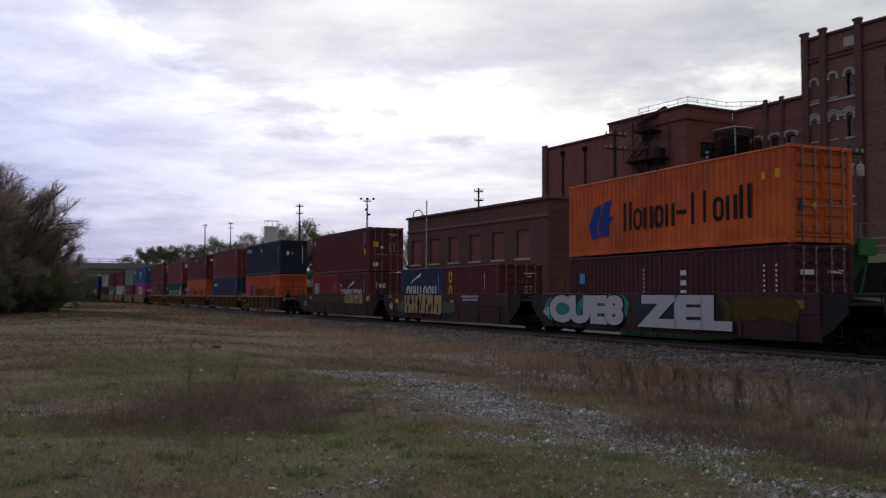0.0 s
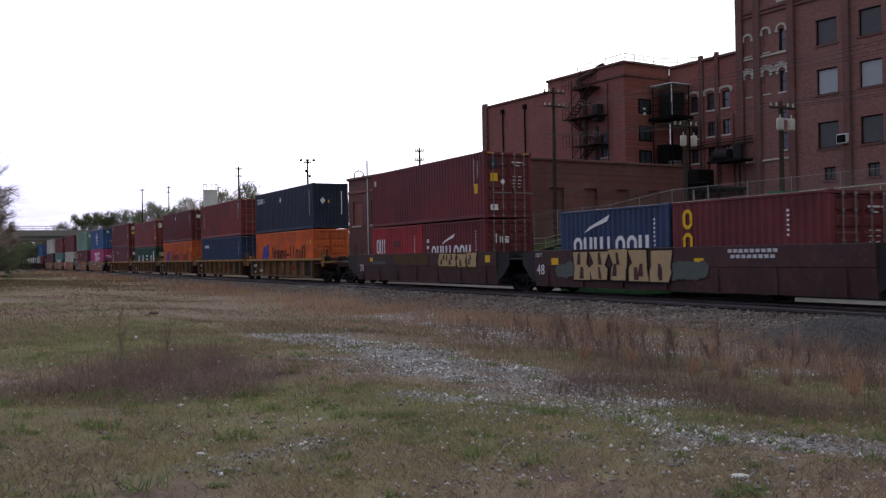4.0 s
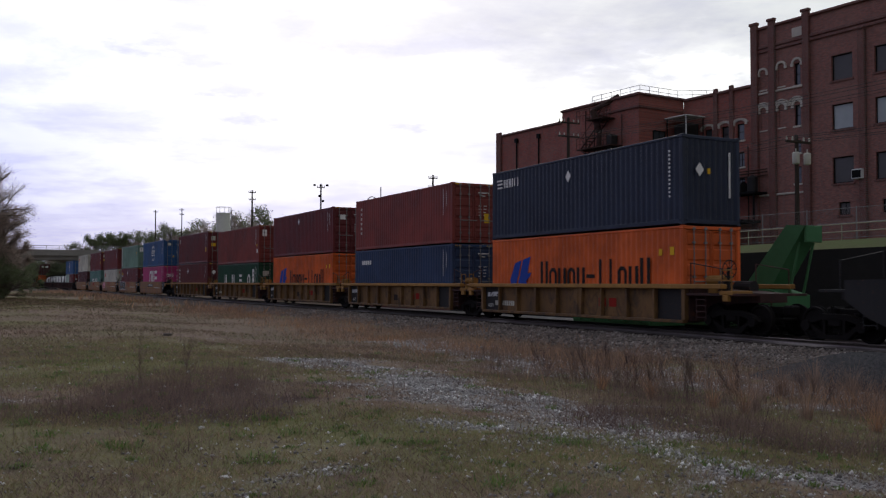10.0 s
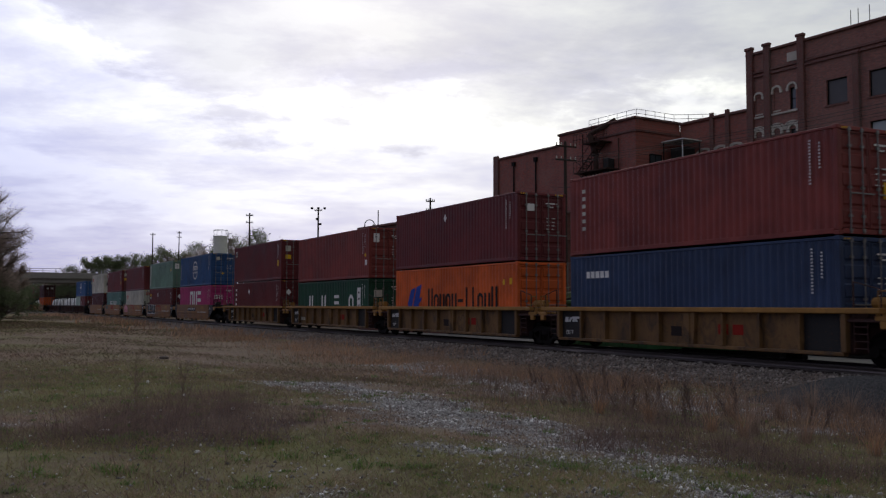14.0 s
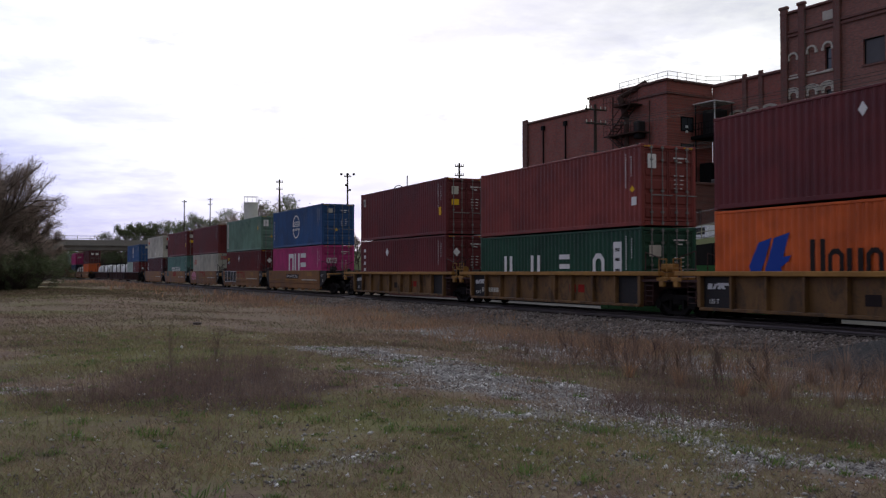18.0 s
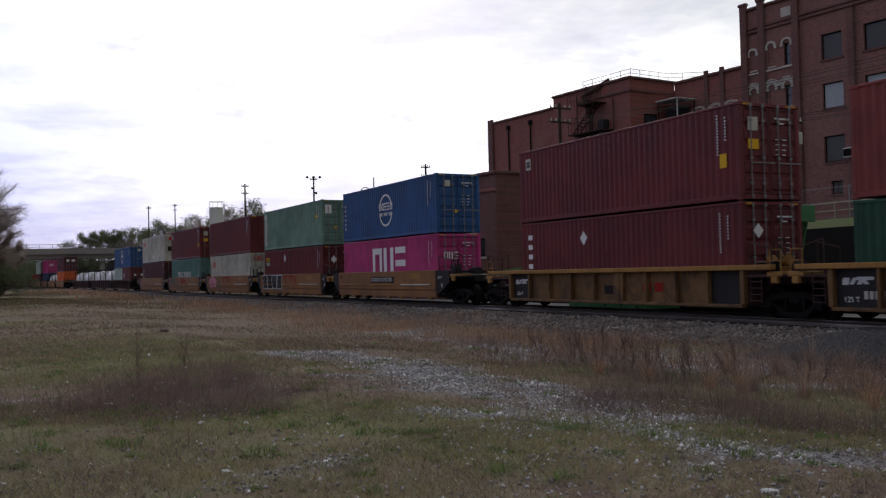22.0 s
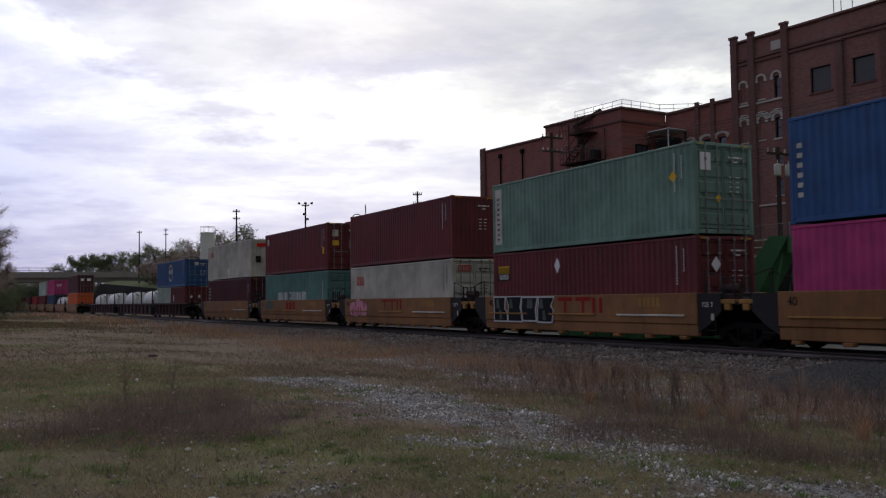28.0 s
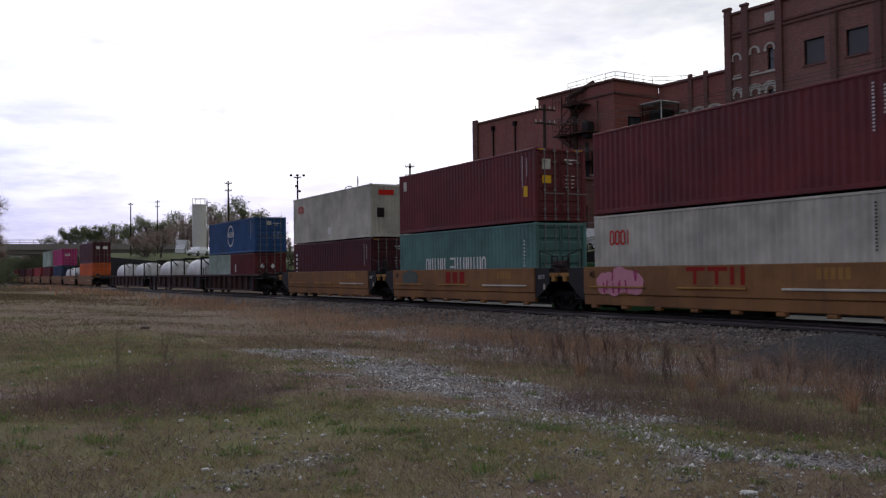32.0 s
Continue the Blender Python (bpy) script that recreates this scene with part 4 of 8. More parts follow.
def box_meshes(L, h):
    """Shared meshes of one size of container. Origin: middle of the base."""
    x0, x1 = -L / 2, L / 2
    k = (round(L, 2), round(h, 2))

    def frame_(g):
        for y in (-W2, W2 - .09):
            g.bev(x0 + .17, x1 - .17, y + .008, y + .082, .03, .17, .012)
            g.bev(x0 + .17, x1 - .17, y + .01, y + .075, h - .10, h - .02, .012)
        for x in (x0 + .01, x1 - .07):
            g.bev(x, x + .06, -W2 + .15, W2 - .15, .03, .17, .012).bev(x, x + .06, -W2 + .15, W2 - .15, h - .13, h - .02, .012)
        for x in (x0 + .008, x1 - .148):
            for y in (-W2 + .006, W2 - .146):
                g.bev(x, x + .14, y, y + .14, .118, h - .118, .02)

    def side_(g):
        corrugated(g, x0 + .15, x1 - .15, .165, h - .095, -W2 + .022, .036, .278)

    def back_(g):
        corrugated(g, x0 + .15, x1 - .15, .165, h - .095, W2 - .022, .036, .278, -1)

    def roof_(g):
        n = round(L / .45)
        for i in range(n):
            a = x0 + .1 + (L - .2) * i / n
            g.box(a, a + (L - .2) / n * .62, -W2 + .09, W2 - .09, h - .045, h - .012)
        g.box(x0 + .08, x1 - .08, -W2 + .08, W2 - .08, h - .075, h - .046)

    def floor_(g):
        g.box(x0 + .08, x1 - .08, -W2 + .09, W2 - .09, .06, .14)

    def casting_(g):
        g.bev(-.089, .089, -.081, .081, 0, .118, .014)

    def door_(g):
        w = 1.06
        z0, z1 = .19, h - .15
        g.box(-.02, .0, 0, w, z0, z1)
        n = 5
        p = (z1 - z0 - .1) / n
        for i in range(n):
            a = z0 + .05 + i * p
            g.add([(0, .08, a + .05), (0, w - .08, a + .05), (.035, .08, a + .10), (.035, w - .08, a + .10), (.035, .08, a + p - .10), (.035, w - .08, a + p - .10), (0, .08, a + p - .05), (0, w - .08, a + p - .05)],
                  [(0, 1, 3, 2), (2, 3, 5, 4), (4, 5, 7, 6), (0, 2, 4, 6), (1, 7, 5, 3)])
        g.bev(-.002, .04, .0, .06, z0, z1, .008).bev(-.002, .04, w - .06, w, z0, z1, .008).bev(-.002, .04, .06, w - .06, z0, z0 + .05, .008).bev(-.002, .04, .06, w - .06, z1 - .05, z1, .008)

    def rod_(g):
        g.bar((.075, 0, .08), (.075, 0, h - .06), .02, 8)
        for z in (.13, .5, 1.25, h - .55, h - .12):
            g.box(.035, .1, -.05, .05, z - .035, z + .035)
        g.bev(.085, .11, -.02, .42, 1.08, 1.12, .006)
        g.bar((.075, 0, .05), (.075, 0, .13), .035, 8).bar((.075, 0, h - .12), (.075, 0, h - .05), .035, 8)

    def front_(g):
        n = 9
        p = (2 * W2 - .3) / n
        prof = []
        for i in range(n):
            a = -W2 + .15 + i * p
            prof += [(0, a), (0, a + p * .3), (-.04, a + p * .5), (-.04, a + p * .8)]
        prof += [(0, W2 - .15), (-.06, W2 - .15), (-.06, -W2 + .15)]
        m = len(prof)
        g.add([(x, y, z) for z in (.17, h - .13) for x, y in prof], [(i, (i + 1) % m, m + (i + 1) % m, m + i) for i in range(m)])

    mk = lambda nm, fn: shared((nm, *k), fn)
    return dict(frame=mk("frame", frame_), side=mk("side_panel", side_), back=mk("side_panel_back", back_), roof=mk("roof_sheet", roof_), floor=mk("floor", floor_),
                casting=shared("corner_casting", casting_), door=mk("door", door_), rod=mk("lock_rod", rod_), front=mk("end_panel", front_))


def container(s0, z, paint_, label, L=12.192, h=2.896, end="door", marks=(), group="containers on the train", far=False):
    """A steel box. s0: its leading end's place along the track at 16 s. end: what closes its leading end."""
    c = thing("shipping_container", label, "container", group=group)
    M = box_meshes(L, h)
    part("side_panel", M["side"], paint_, c)
    part("side_panel", M["back"], paint_, c)
    part("frame", M["frame"], paint_, c)
    part("roof", M["roof"], paint_, c)
    part("floor", M["floor"], BLACKSTEEL, c)
    for x in (-L / 2 + .089, L / 2 - .089):
        for y in (-W2 + .081, W2 - .081):
            for zz in (0, h - .118):
                part("corner_casting", M["casting"], paint_, c, at=(x, y, zz))
    flip = pose(0, 0, 0, 0, 0, 180)
    front_at, door_at = (Matrix.Translation((-L / 2 + .03, 0, 0)) @ flip, pose(0, 0, 0)) if end == "door" else (Matrix.Translation((L / 2 - .03, 0, 0)), flip)
    part("end_panel", M["front"], paint_, c, at=front_at)
    for y in (-1.075, .015):
        d = part("door", M["door"], paint_, c, at=door_at @ Matrix.Translation((L / 2 - .07, y, 0)))
        for ry in (.3, .78):
            part("lock_rod", M["rod"], ZINC, d, "galvanised lock rod", at=(0, ry, 0))
    for mk in marks:
        mark(c, L, h, *mk)
    MOVERS.append((c, s0 + L / 2, z))
    return c


def mark(c, L, h, kind, where, x, z, w, hh, mat, extra=None):
    """Painted shapes on the side or the leading end. x runs from the trailing end on the side, from the near edge on the end."""
    g = Geo()
    e = 0.004

    def plate(a, b, z0, z1):
        if where == "side":
            g.box(-L / 2 + a, -L / 2 + b, -W2 + .012, -W2 + .012 + e, z0, z1)
        else:
            g.box(L / 2 - .012, L / 2 - .012 + e, -W2 + a, -W2 + b, z0, z1)

    def poly(pts):
        if where == "side":
            g.prism([(-L / 2 + p, q) for p, q in pts], -W2 + .012, -W2 + .012 + e)

    def ring(a, b, z0, z1, t):
        c = min(b - a, z1 - z0) * .3
        if where != "side":
            plate(a, a + t, z0, z1); plate(b - t, b, z0, z1); plate(a + t, b - t, z0, z0 + t); plate(a + t, b - t, z1 - t, z1)
            return
        out = [(a + c, z0), (b - c, z0), (b, z0 + c), (b, z1 - c), (b - c, z1), (a + c, z1), (a, z1 - c), (a, z0 + c)]
        d = max(c - t * .6, .01)
        a, b, z0, z1 = a + t, b - t, z0 + t, z1 - t
        inn = [(a + d, z0), (b - d, z0), (b, z0 + d), (b, z1 - d), (b - d, z1), (a + d, z1), (a, z1 - d), (a, z0 + d)]
        for q in range(8):
            r = (q + 1) % 8
            poly([out[q], out[r], inn[r], inn[q]])

    if kind == "bar":
        plate(x, x + w, z, z + hh)
    elif kind == "word":                 # a row of letter-sized blocks; extra: string of block kinds
        n = len(extra)
        p = w / n
        t = min(p * .22, hh * .2)
        for i, k in enumerate(extra):
            if g.v:
                part("letter_block", g, mat, c)
                g = Geo()
            a, b = x + p * i + p * .08, x + p * (i + 1) - p * .08
            if k in "Oo":                # a rounded ring, tall or low
                ring(a, b, z, z + hh * (1 if k == "O" else .74), t)
            elif k == "q":               # a square ring
                plate(a, a + t, z, z + hh); plate(b - t, b, z, z + hh); plate(a + t, b - t, z, z + t); plate(a + t, b - t, z + hh - t, z + hh)
            elif k == "h":               # two stems
                plate(a, a + t * 1.2, z, z + hh); plate(b - t * 1.2, b, z, z + hh)
            elif k == "i":               # a low stem pair
                plate(a, a + t * 1.2, z, z + hh * .74); plate(b - t * 1.2, b, z, z + hh * .74)
            elif k == "e":               # three level bars
                for q in (0, .5, 1):
                    plate(a, b, z + q * (hh - t), z + q * (hh - t) + t)
            elif k == "x":
                plate(a, b - (b - a) * .12, z, z + hh * .7)
            elif k == "l":
                plate(a + (b - a) * .3, a + (b - a) * .3 + t, z, z + hh)
            elif k == "-":
                plate(a, b, z + hh * .36, z + hh * .36 + t)
            elif k == "#":               # two stems and a cross piece, top or foot
                a2, b2 = a + (b - a) * .04, b - (b - a) * .06
                st_ = (b2 - a2) * .36
                plate(a2, a2 + st_, z, z + hh); plate(b2 - st_, b2, z, z + hh)
                q = z + hh * (0 if i % 2 else .66)
                plate(a2 + st_, b2 - st_, q, q + hh * .34)
    elif kind == "column":               # small letters stacked
        n = extra
        for i in range(n):
            q = z + hh * (n - 1 - i) / n
            plate(x, x + w, q, q + hh / n * .5)
    elif kind == "dashes":               # warning dashes on the end header's two corners
        for q0 in (.12, 2 * W2 - .12 - w):
            for i in range(extra):
                a = q0 + w * i / extra
                plate(a, a + w / extra * .55, z, z + hh)
    elif kind == "swoosh":
        poly([(x, z), (x + w * .2, z + hh * .35), (x + w, z + hh), (x + w * .9, z + hh * .62), (x + w * .35, z + hh * .3)])
    elif kind == "crest":                # two leaning blue flag shapes
        for pts in ([(0, .37), (.24, .83), (.55, .91), (.43, .6), (.4, .5), (.3, .29), (.46, .06), (.15, 0)],
                    [(.61, .91), (.97, 1), (.82, .54), (1, .57), (.94, .46), (.76, .34), (.88, .09), (.52, .06), (.39, .31), (.47, .49)]):
            poly([(x + w * p, z + hh * q) for p, q in pts])
    elif kind == "ring":
        n = 24
        for i in range(n):
            a0, a1 = 2 * math.pi * i / n, 2 * math.pi * (i + 1) / n
            if extra and (0.35 > abs(math.sin((a0 + a1) / 2)) ):
                continue
            ri = .88
            poly([(x + w / 2 * math.cos(a0), z + hh / 2 * math.sin(a0)), (x + w / 2 * math.cos(a1), z + hh / 2 * math.sin(a1)), (x + ri * w / 2 * math.cos(a1), z + ri * hh / 2 * math.sin(a1)), (x + ri * w / 2 * math.cos(a0), z + ri * hh / 2 * math.sin(a0))])
    elif kind == "diamond":
        if where == "side":
            poly([(x, z + hh / 2), (x + w / 2, z), (x + w, z + hh / 2), (x + w / 2, z + hh)])
        else:
            xe = L / 2 + .03
            pts = [(xe, -W2 + x, z + hh / 2), (xe, -W2 + x + w / 2, z), (xe, -W2 + x + w, z + hh / 2), (xe, -W2 + x + w / 2, z + hh)]
            g.add(pts + [(p[0] + e, p[1], p[2]) for p in pts], [(0, 1, 2, 3), (4, 5, 6, 7)] + [(i, (i + 1) % 4, 4 + (i + 1) % 4, 4 + i) for i in range(4)])
    elif kind == "patch":
        if where == "end":
            g.box(L / 2 - .03, L / 2 + extra, -W2 + x, -W2 + x + w, z, z + hh)
        else:
            plate(x, x + w, z, z + hh)
    if g.v:
        ob = part("letter_block" if kind == "word" else "marking", g, mat, c)
        if kind in ("column", "ring", "dashes"):
            ob["kind"] = "stuff"


def codes(h, L, mat=None):
    """Small unreadable code bars near the leading end and on the doors."""
    mat = mat or WHITE
    out = [("column", "side", L - .95, h - 1.5, .06, 1.25, mat, 14), ("column", "side", L - .62, h - 1.1, .05, .75, mat, 8),
           ("patch", "end", 1.42, h - .48, .16, .05, mat, -.002), ("patch", "end", 1.62, h - .48, .26, .05, mat, -.002), ("patch", "end", 1.95, h - .48, .05, .05, mat, -.002), ("patch", "end", 1.62, h - .62, .18, .04, mat, -.002)]
    if h > 2.8:
        out.append(("dashes", "end", 0, h - .1, .42, .05, YELLOWMARK, 5))
    for i in range(4):
        out.append(("patch", "end", 1.45, h - 1.1 - .15 * i, .13, .03, mat, -.002))
        out.append(("patch", "end", 1.72, h - 1.1 - .15 * i, .16 - .02 * i, .03, mat, -.002))
    return out


# ---- wagons
def wheel_geo(g):
    for y in (-.7525, .7525):
        sgn = 1 if y > 0 else -1
        g.lathe([(.09, y - sgn * .1), (.14, y - sgn * .09), (.16, y - sgn * .02), (.36, y - sgn * .02), (.40, y - sgn * .07), (.485, y - sgn * .07), (.485, y - sgn * .045), (.457, y - sgn * .035), (.45, y + sgn * .065), (.40, y + sgn * .065), (.37, y + sgn * .02), (.15, y + sgn * .02), (.12, y + sgn * .08), (.06, y + sgn * .1)], "y", 28)
        for i in range(5):
            a = 2 * math.pi * i / 5
            g.bar((.26 * math.cos(a), y, .26 * math.sin(a)), (.26 * math.cos(a), y + sgn * .035, .26 * math.sin(a)), .05, 7)
    g.bar((0, -1.05, 0), (0, 1.05, 0), .075, 12)


WHEEL = shared("wheelset", wheel_geo, False)


def side_frame_geo(g):
    """Cast truck frame with its two window openings, spring nest and bearing ends."""
    for y in (-1.10, .94):
        g.prism([(-1.12, .44), (-.88, .62), (-.45, .74), (.45, .74), (.88, .62), (1.12, .44), (1.05, .36), (.82, .46), (.42, .58), (-.42, .58), (-.82, .46), (-1.05, .36)], y, y + .16)
        g.prism([(-.86, .46), (-.74, .46), (-.30, .20), (.30, .20), (.74, .46), (.86, .46), (.42, .08), (-.42, .08)], y, y + .16)
        for x in (-.36, .28):
            g.box(x, x + .08, y + .01, y + .15, .2, .6)
        for x in (-.89, .89):
            g.bar((x, y - .06, .42), (x, y + .2, .42), .15, 12)


def spring_geo(g):
    for y in (-1.02, 1.02):
        for x in (-.16, 0, .16):
            for k in range(6):
                g.lathe([(.05, .20 + .045 * k), (.07, .215 + .045 * k), (.05, .23 + .045 * k)], "z", 10, (x, y, 0))


SIDEFRAME, SPRINGS = shared("side_frame", side_frame_geo), shared("spring_nest", spring_geo)
BOLSTER = shared("bolster", lambda g: g.bev(-.22, .22, -1.1, 1.1, .40, .66, .04).bar((0, 0, .6), (0, 0, .74), .2, 16).bev(-1.0, 1.0, -.06, .06, .3, .42, .02))


def bogie(parent, x):
    """A two-axle truck; z counts from the rail."""
    b = part("bogie", SIDEFRAME, GREASE, parent, "greasy cast-steel two-axle truck", at=(x, 0, 0))
    part("bolster", BOLSTER, GREASE, b)
    part("spring_nest", SPRINGS, GREASE, b)["kind"] = "stuff"
    for dx in (-.89, .89):
        w = part("wheelset", WHEEL, GREASE, b, "steel wheelset with brown treads", at=(dx, 0, .457))
        WHEELS.append((w, dx))
    return b


def ladder(g, x, y, z0, z1, w=.4, n=5, axis="x"):
    for i in range(n):
        z = z0 + (z1 - z0) * i / (n - 1)
        if axis == "x":
            g.bar((x - w / 2, y, z), (x + w / 2, y, z), .014, 5)
        else:
            g.bar((x, y - w / 2, z), (x, y + w / 2, z), .014, 5)
    for q in (-w / 2, w / 2):
        if axis == "x":
            g.bar((x + q, y, z0 - .1), (x + q, y, z1 + .1), .016, 5)
        else:
            g.bar((x, y + q, z0 - .1), (x, y + q, z1 + .1), .016, 5)


KINDS = {"ribbed": (YELLOW, YELLOWTRIM), "rustribbed": (BROWN, BROWN), "smooth": (GOLD, YELLOWTRIM), "brown": (BROWN, BROWN)}


def wagon_meshes(kind, Lw, front, rear):
    """Side sills, floor and end decks of a well unit. x from the middle of the well; front, rear: deck lengths beyond it. z from the rail."""
    x0, x1 = -Lw / 2, Lw / 2
    top = EYE - RAILZ + {"ribbed": 0.0, "rustribbed": 0.0, "smooth": .1, "brown": .15}[kind]
    bot = .33

    def sill(sgn):
        def fn(g):
            Y = lambda a, b: (min(sgn * a, sgn * b), max(sgn * a, sgn * b))
            if "ribbed" in kind:
                g.box(x0, x1, *Y(1.27, 1.30), bot, top - .15)
                g.bev(x0, x1, *Y(1.26, 1.46), bot - .04, bot + .06, .015)
                n = 9
                for i in range(n + 1):
                    x = x0 + (x1 - x0) * i / n
                    w = .1 if i not in (0, n) else .16
                    if i == n // 2 + 1:
                        g.prism([(x - .26, top - .15), (x + .26, top - .15), (x + .2, bot + .06), (x - .2, bot + .06)], *Y(1.30, 1.44))
                    g.bev(x - w / 2, x + w / 2, *Y(1.30, 1.47), bot + .06, top - .15, .012)
            elif kind == "smooth":
                g.bev(x0, x1, *Y(1.27, 1.47), top - .95, top, .02)
                g.bev(x0, x1, *Y(1.27, 1.43), bot - .02, top - .96, .02)
                for i in range(8):
                    x = x0 + .6 + (Lw - 1.2) * i / 7
                    g.bev(x - .16, x + .16, *Y(1.3, 1.5), bot - .13, bot - .021, .02)
            else:
                g.bev(x0, x1, *Y(1.27, 1.47), top - .62, top, .02)
                g.add([(x, y, z) for x in (x0, x1) for y, z in ((sgn * 1.47, top - .62), (sgn * 1.40, bot - .03), (sgn * 1.27, bot - .03), (sgn * 1.27, top - .62))],
                      [(0, 1, 5, 4), (1, 2, 6, 5), (2, 3, 7, 6), (0, 3, 2, 1), (4, 5, 6, 7)])
                for i in range(7):
                    x = x0 + .9 + (Lw - 1.8) * i / 6
                    g.bev(x - .05, x + .05, *Y(1.27, 1.49), bot + .02, top - .63, .01)
        return fn

    def chord(g):
        for y in (-1.52, 1.28):
            g.bev(x0 - rear * .75, x1 + front * .75, y, y + .24, top - .15, top, .02)

    def end_plate(g):
        g.box(0, Lw / 9 - .13, -1.308, -1.301, bot + .06, top - .15)

    def floor_(g):
        for i in range(7):
            x = x0 + .5 + (Lw - 1) * i / 6
            g.box(x - .22, x + .22, -1.28, 1.28, bot - .02, bot + .11)
        for y in (-.9, .9):
            g.box(x0, x1, y - .12, y + .12, bot - .03, bot + .105)

    def deck(sgn, D):
        def fn(g):
            a = x1 if sgn > 0 else x0
            b = a + sgn * D
            lo, hi = min(a, b), max(a, b)
            g.prism([(lo if sgn > 0 else hi, bot), (lo if sgn > 0 else hi, top - .12), (hi if sgn > 0 else lo, top - .28), (hi if sgn > 0 else lo, top - .55), ((lo + hi) / 2, top - .60)], -.55, .55)
            g.bev(lo, hi, -1.40, -.56, top - .36, top - .28, .01).bev(lo, hi, .56, 1.40, top - .36, top - .28, .01)
            g.bev(a - .06, a + .06, -1.27, 1.27, bot, top - .02, .02)
            if kind in ("smooth", "brown"):
                for y in (-1.42, 1.36):
                    g.prism([(a, bot + .1), (a, top - .02), (a + sgn * D * .62, top - .04), (a + sgn * D * .62, top - .55), (a + sgn * D * .3, bot + .35)], y, y + .06)
            for y in (-1.36, 1.36):
                ladder(g, a + sgn * D * .3, y, .5, top - .3, .4, 5)
                g.bar((a + sgn * .25, y, top - .3), (a + sgn * .25, y, top + .65), .02, 6).bar((a + sgn * D * .7, y, top - .3), (a + sgn * D * .7, y, top + .45), .02, 6)
                g.bar((a + sgn * .25, y, top + .65), (a + sgn * D * .7, y, top + .45), .018, 6)
        return fn

    def brake(g):
        x = x1 + front * .62
        g.bar((x, -.95, top - .3), (x, -.95, top + .5), .04, 8)
        for i in range(18):
            a0, a1 = 2 * math.pi * i / 18, 2 * math.pi * (i + 1) / 18
            g.bar((x + .06, -.95 + .27 * math.cos(a0), top + .45 + .27 * math.sin(a0)), (x + .06, -.95 + .27 * math.cos(a1), top + .45 + .27 * math.sin(a1)), .018, 5, caps=False)
        for i in range(4):
            a0 = math.pi * i / 4
            g.bar((x + .06, -.95 + .27 * math.cos(a0), top + .45 + .27 * math.sin(a0)), (x + .06, -.95 - .27 * math.cos(a0), top + .45 - .27 * math.sin(a0)), .012, 5, caps=False)
        g.bev(x - .3, x - .05, -1.1, -.7, top - .28, top + .1, .03)
    key = (kind, Lw, front, rear)
    return (shared(("side_sill_near", *key), sill(-1)), shared(("side_sill_far", *key), sill(1)), shared(("well_floor", *key), floor_),
            shared(("end_deck_front", *key), deck(1, front)), shared(("end_deck_rear", *key), deck(-1, rear)), shared(("hand_brake", *key), brake), shared(("top_chord", *key), chord), shared(("end_plate", *key), end_plate), top, bot)


COUPLER = shared("coupler", lambda g: g.bev(-.75, .0, -.09, .09, .62, .86, .02).bev(-.05, .28, -.2, .2, .58, .9, .05).bar((.1, .16, .58), (.1, .16, .92), .06, 8).bar((.1, -.5, .2), (-.5, -.5, .7), .03, 6))


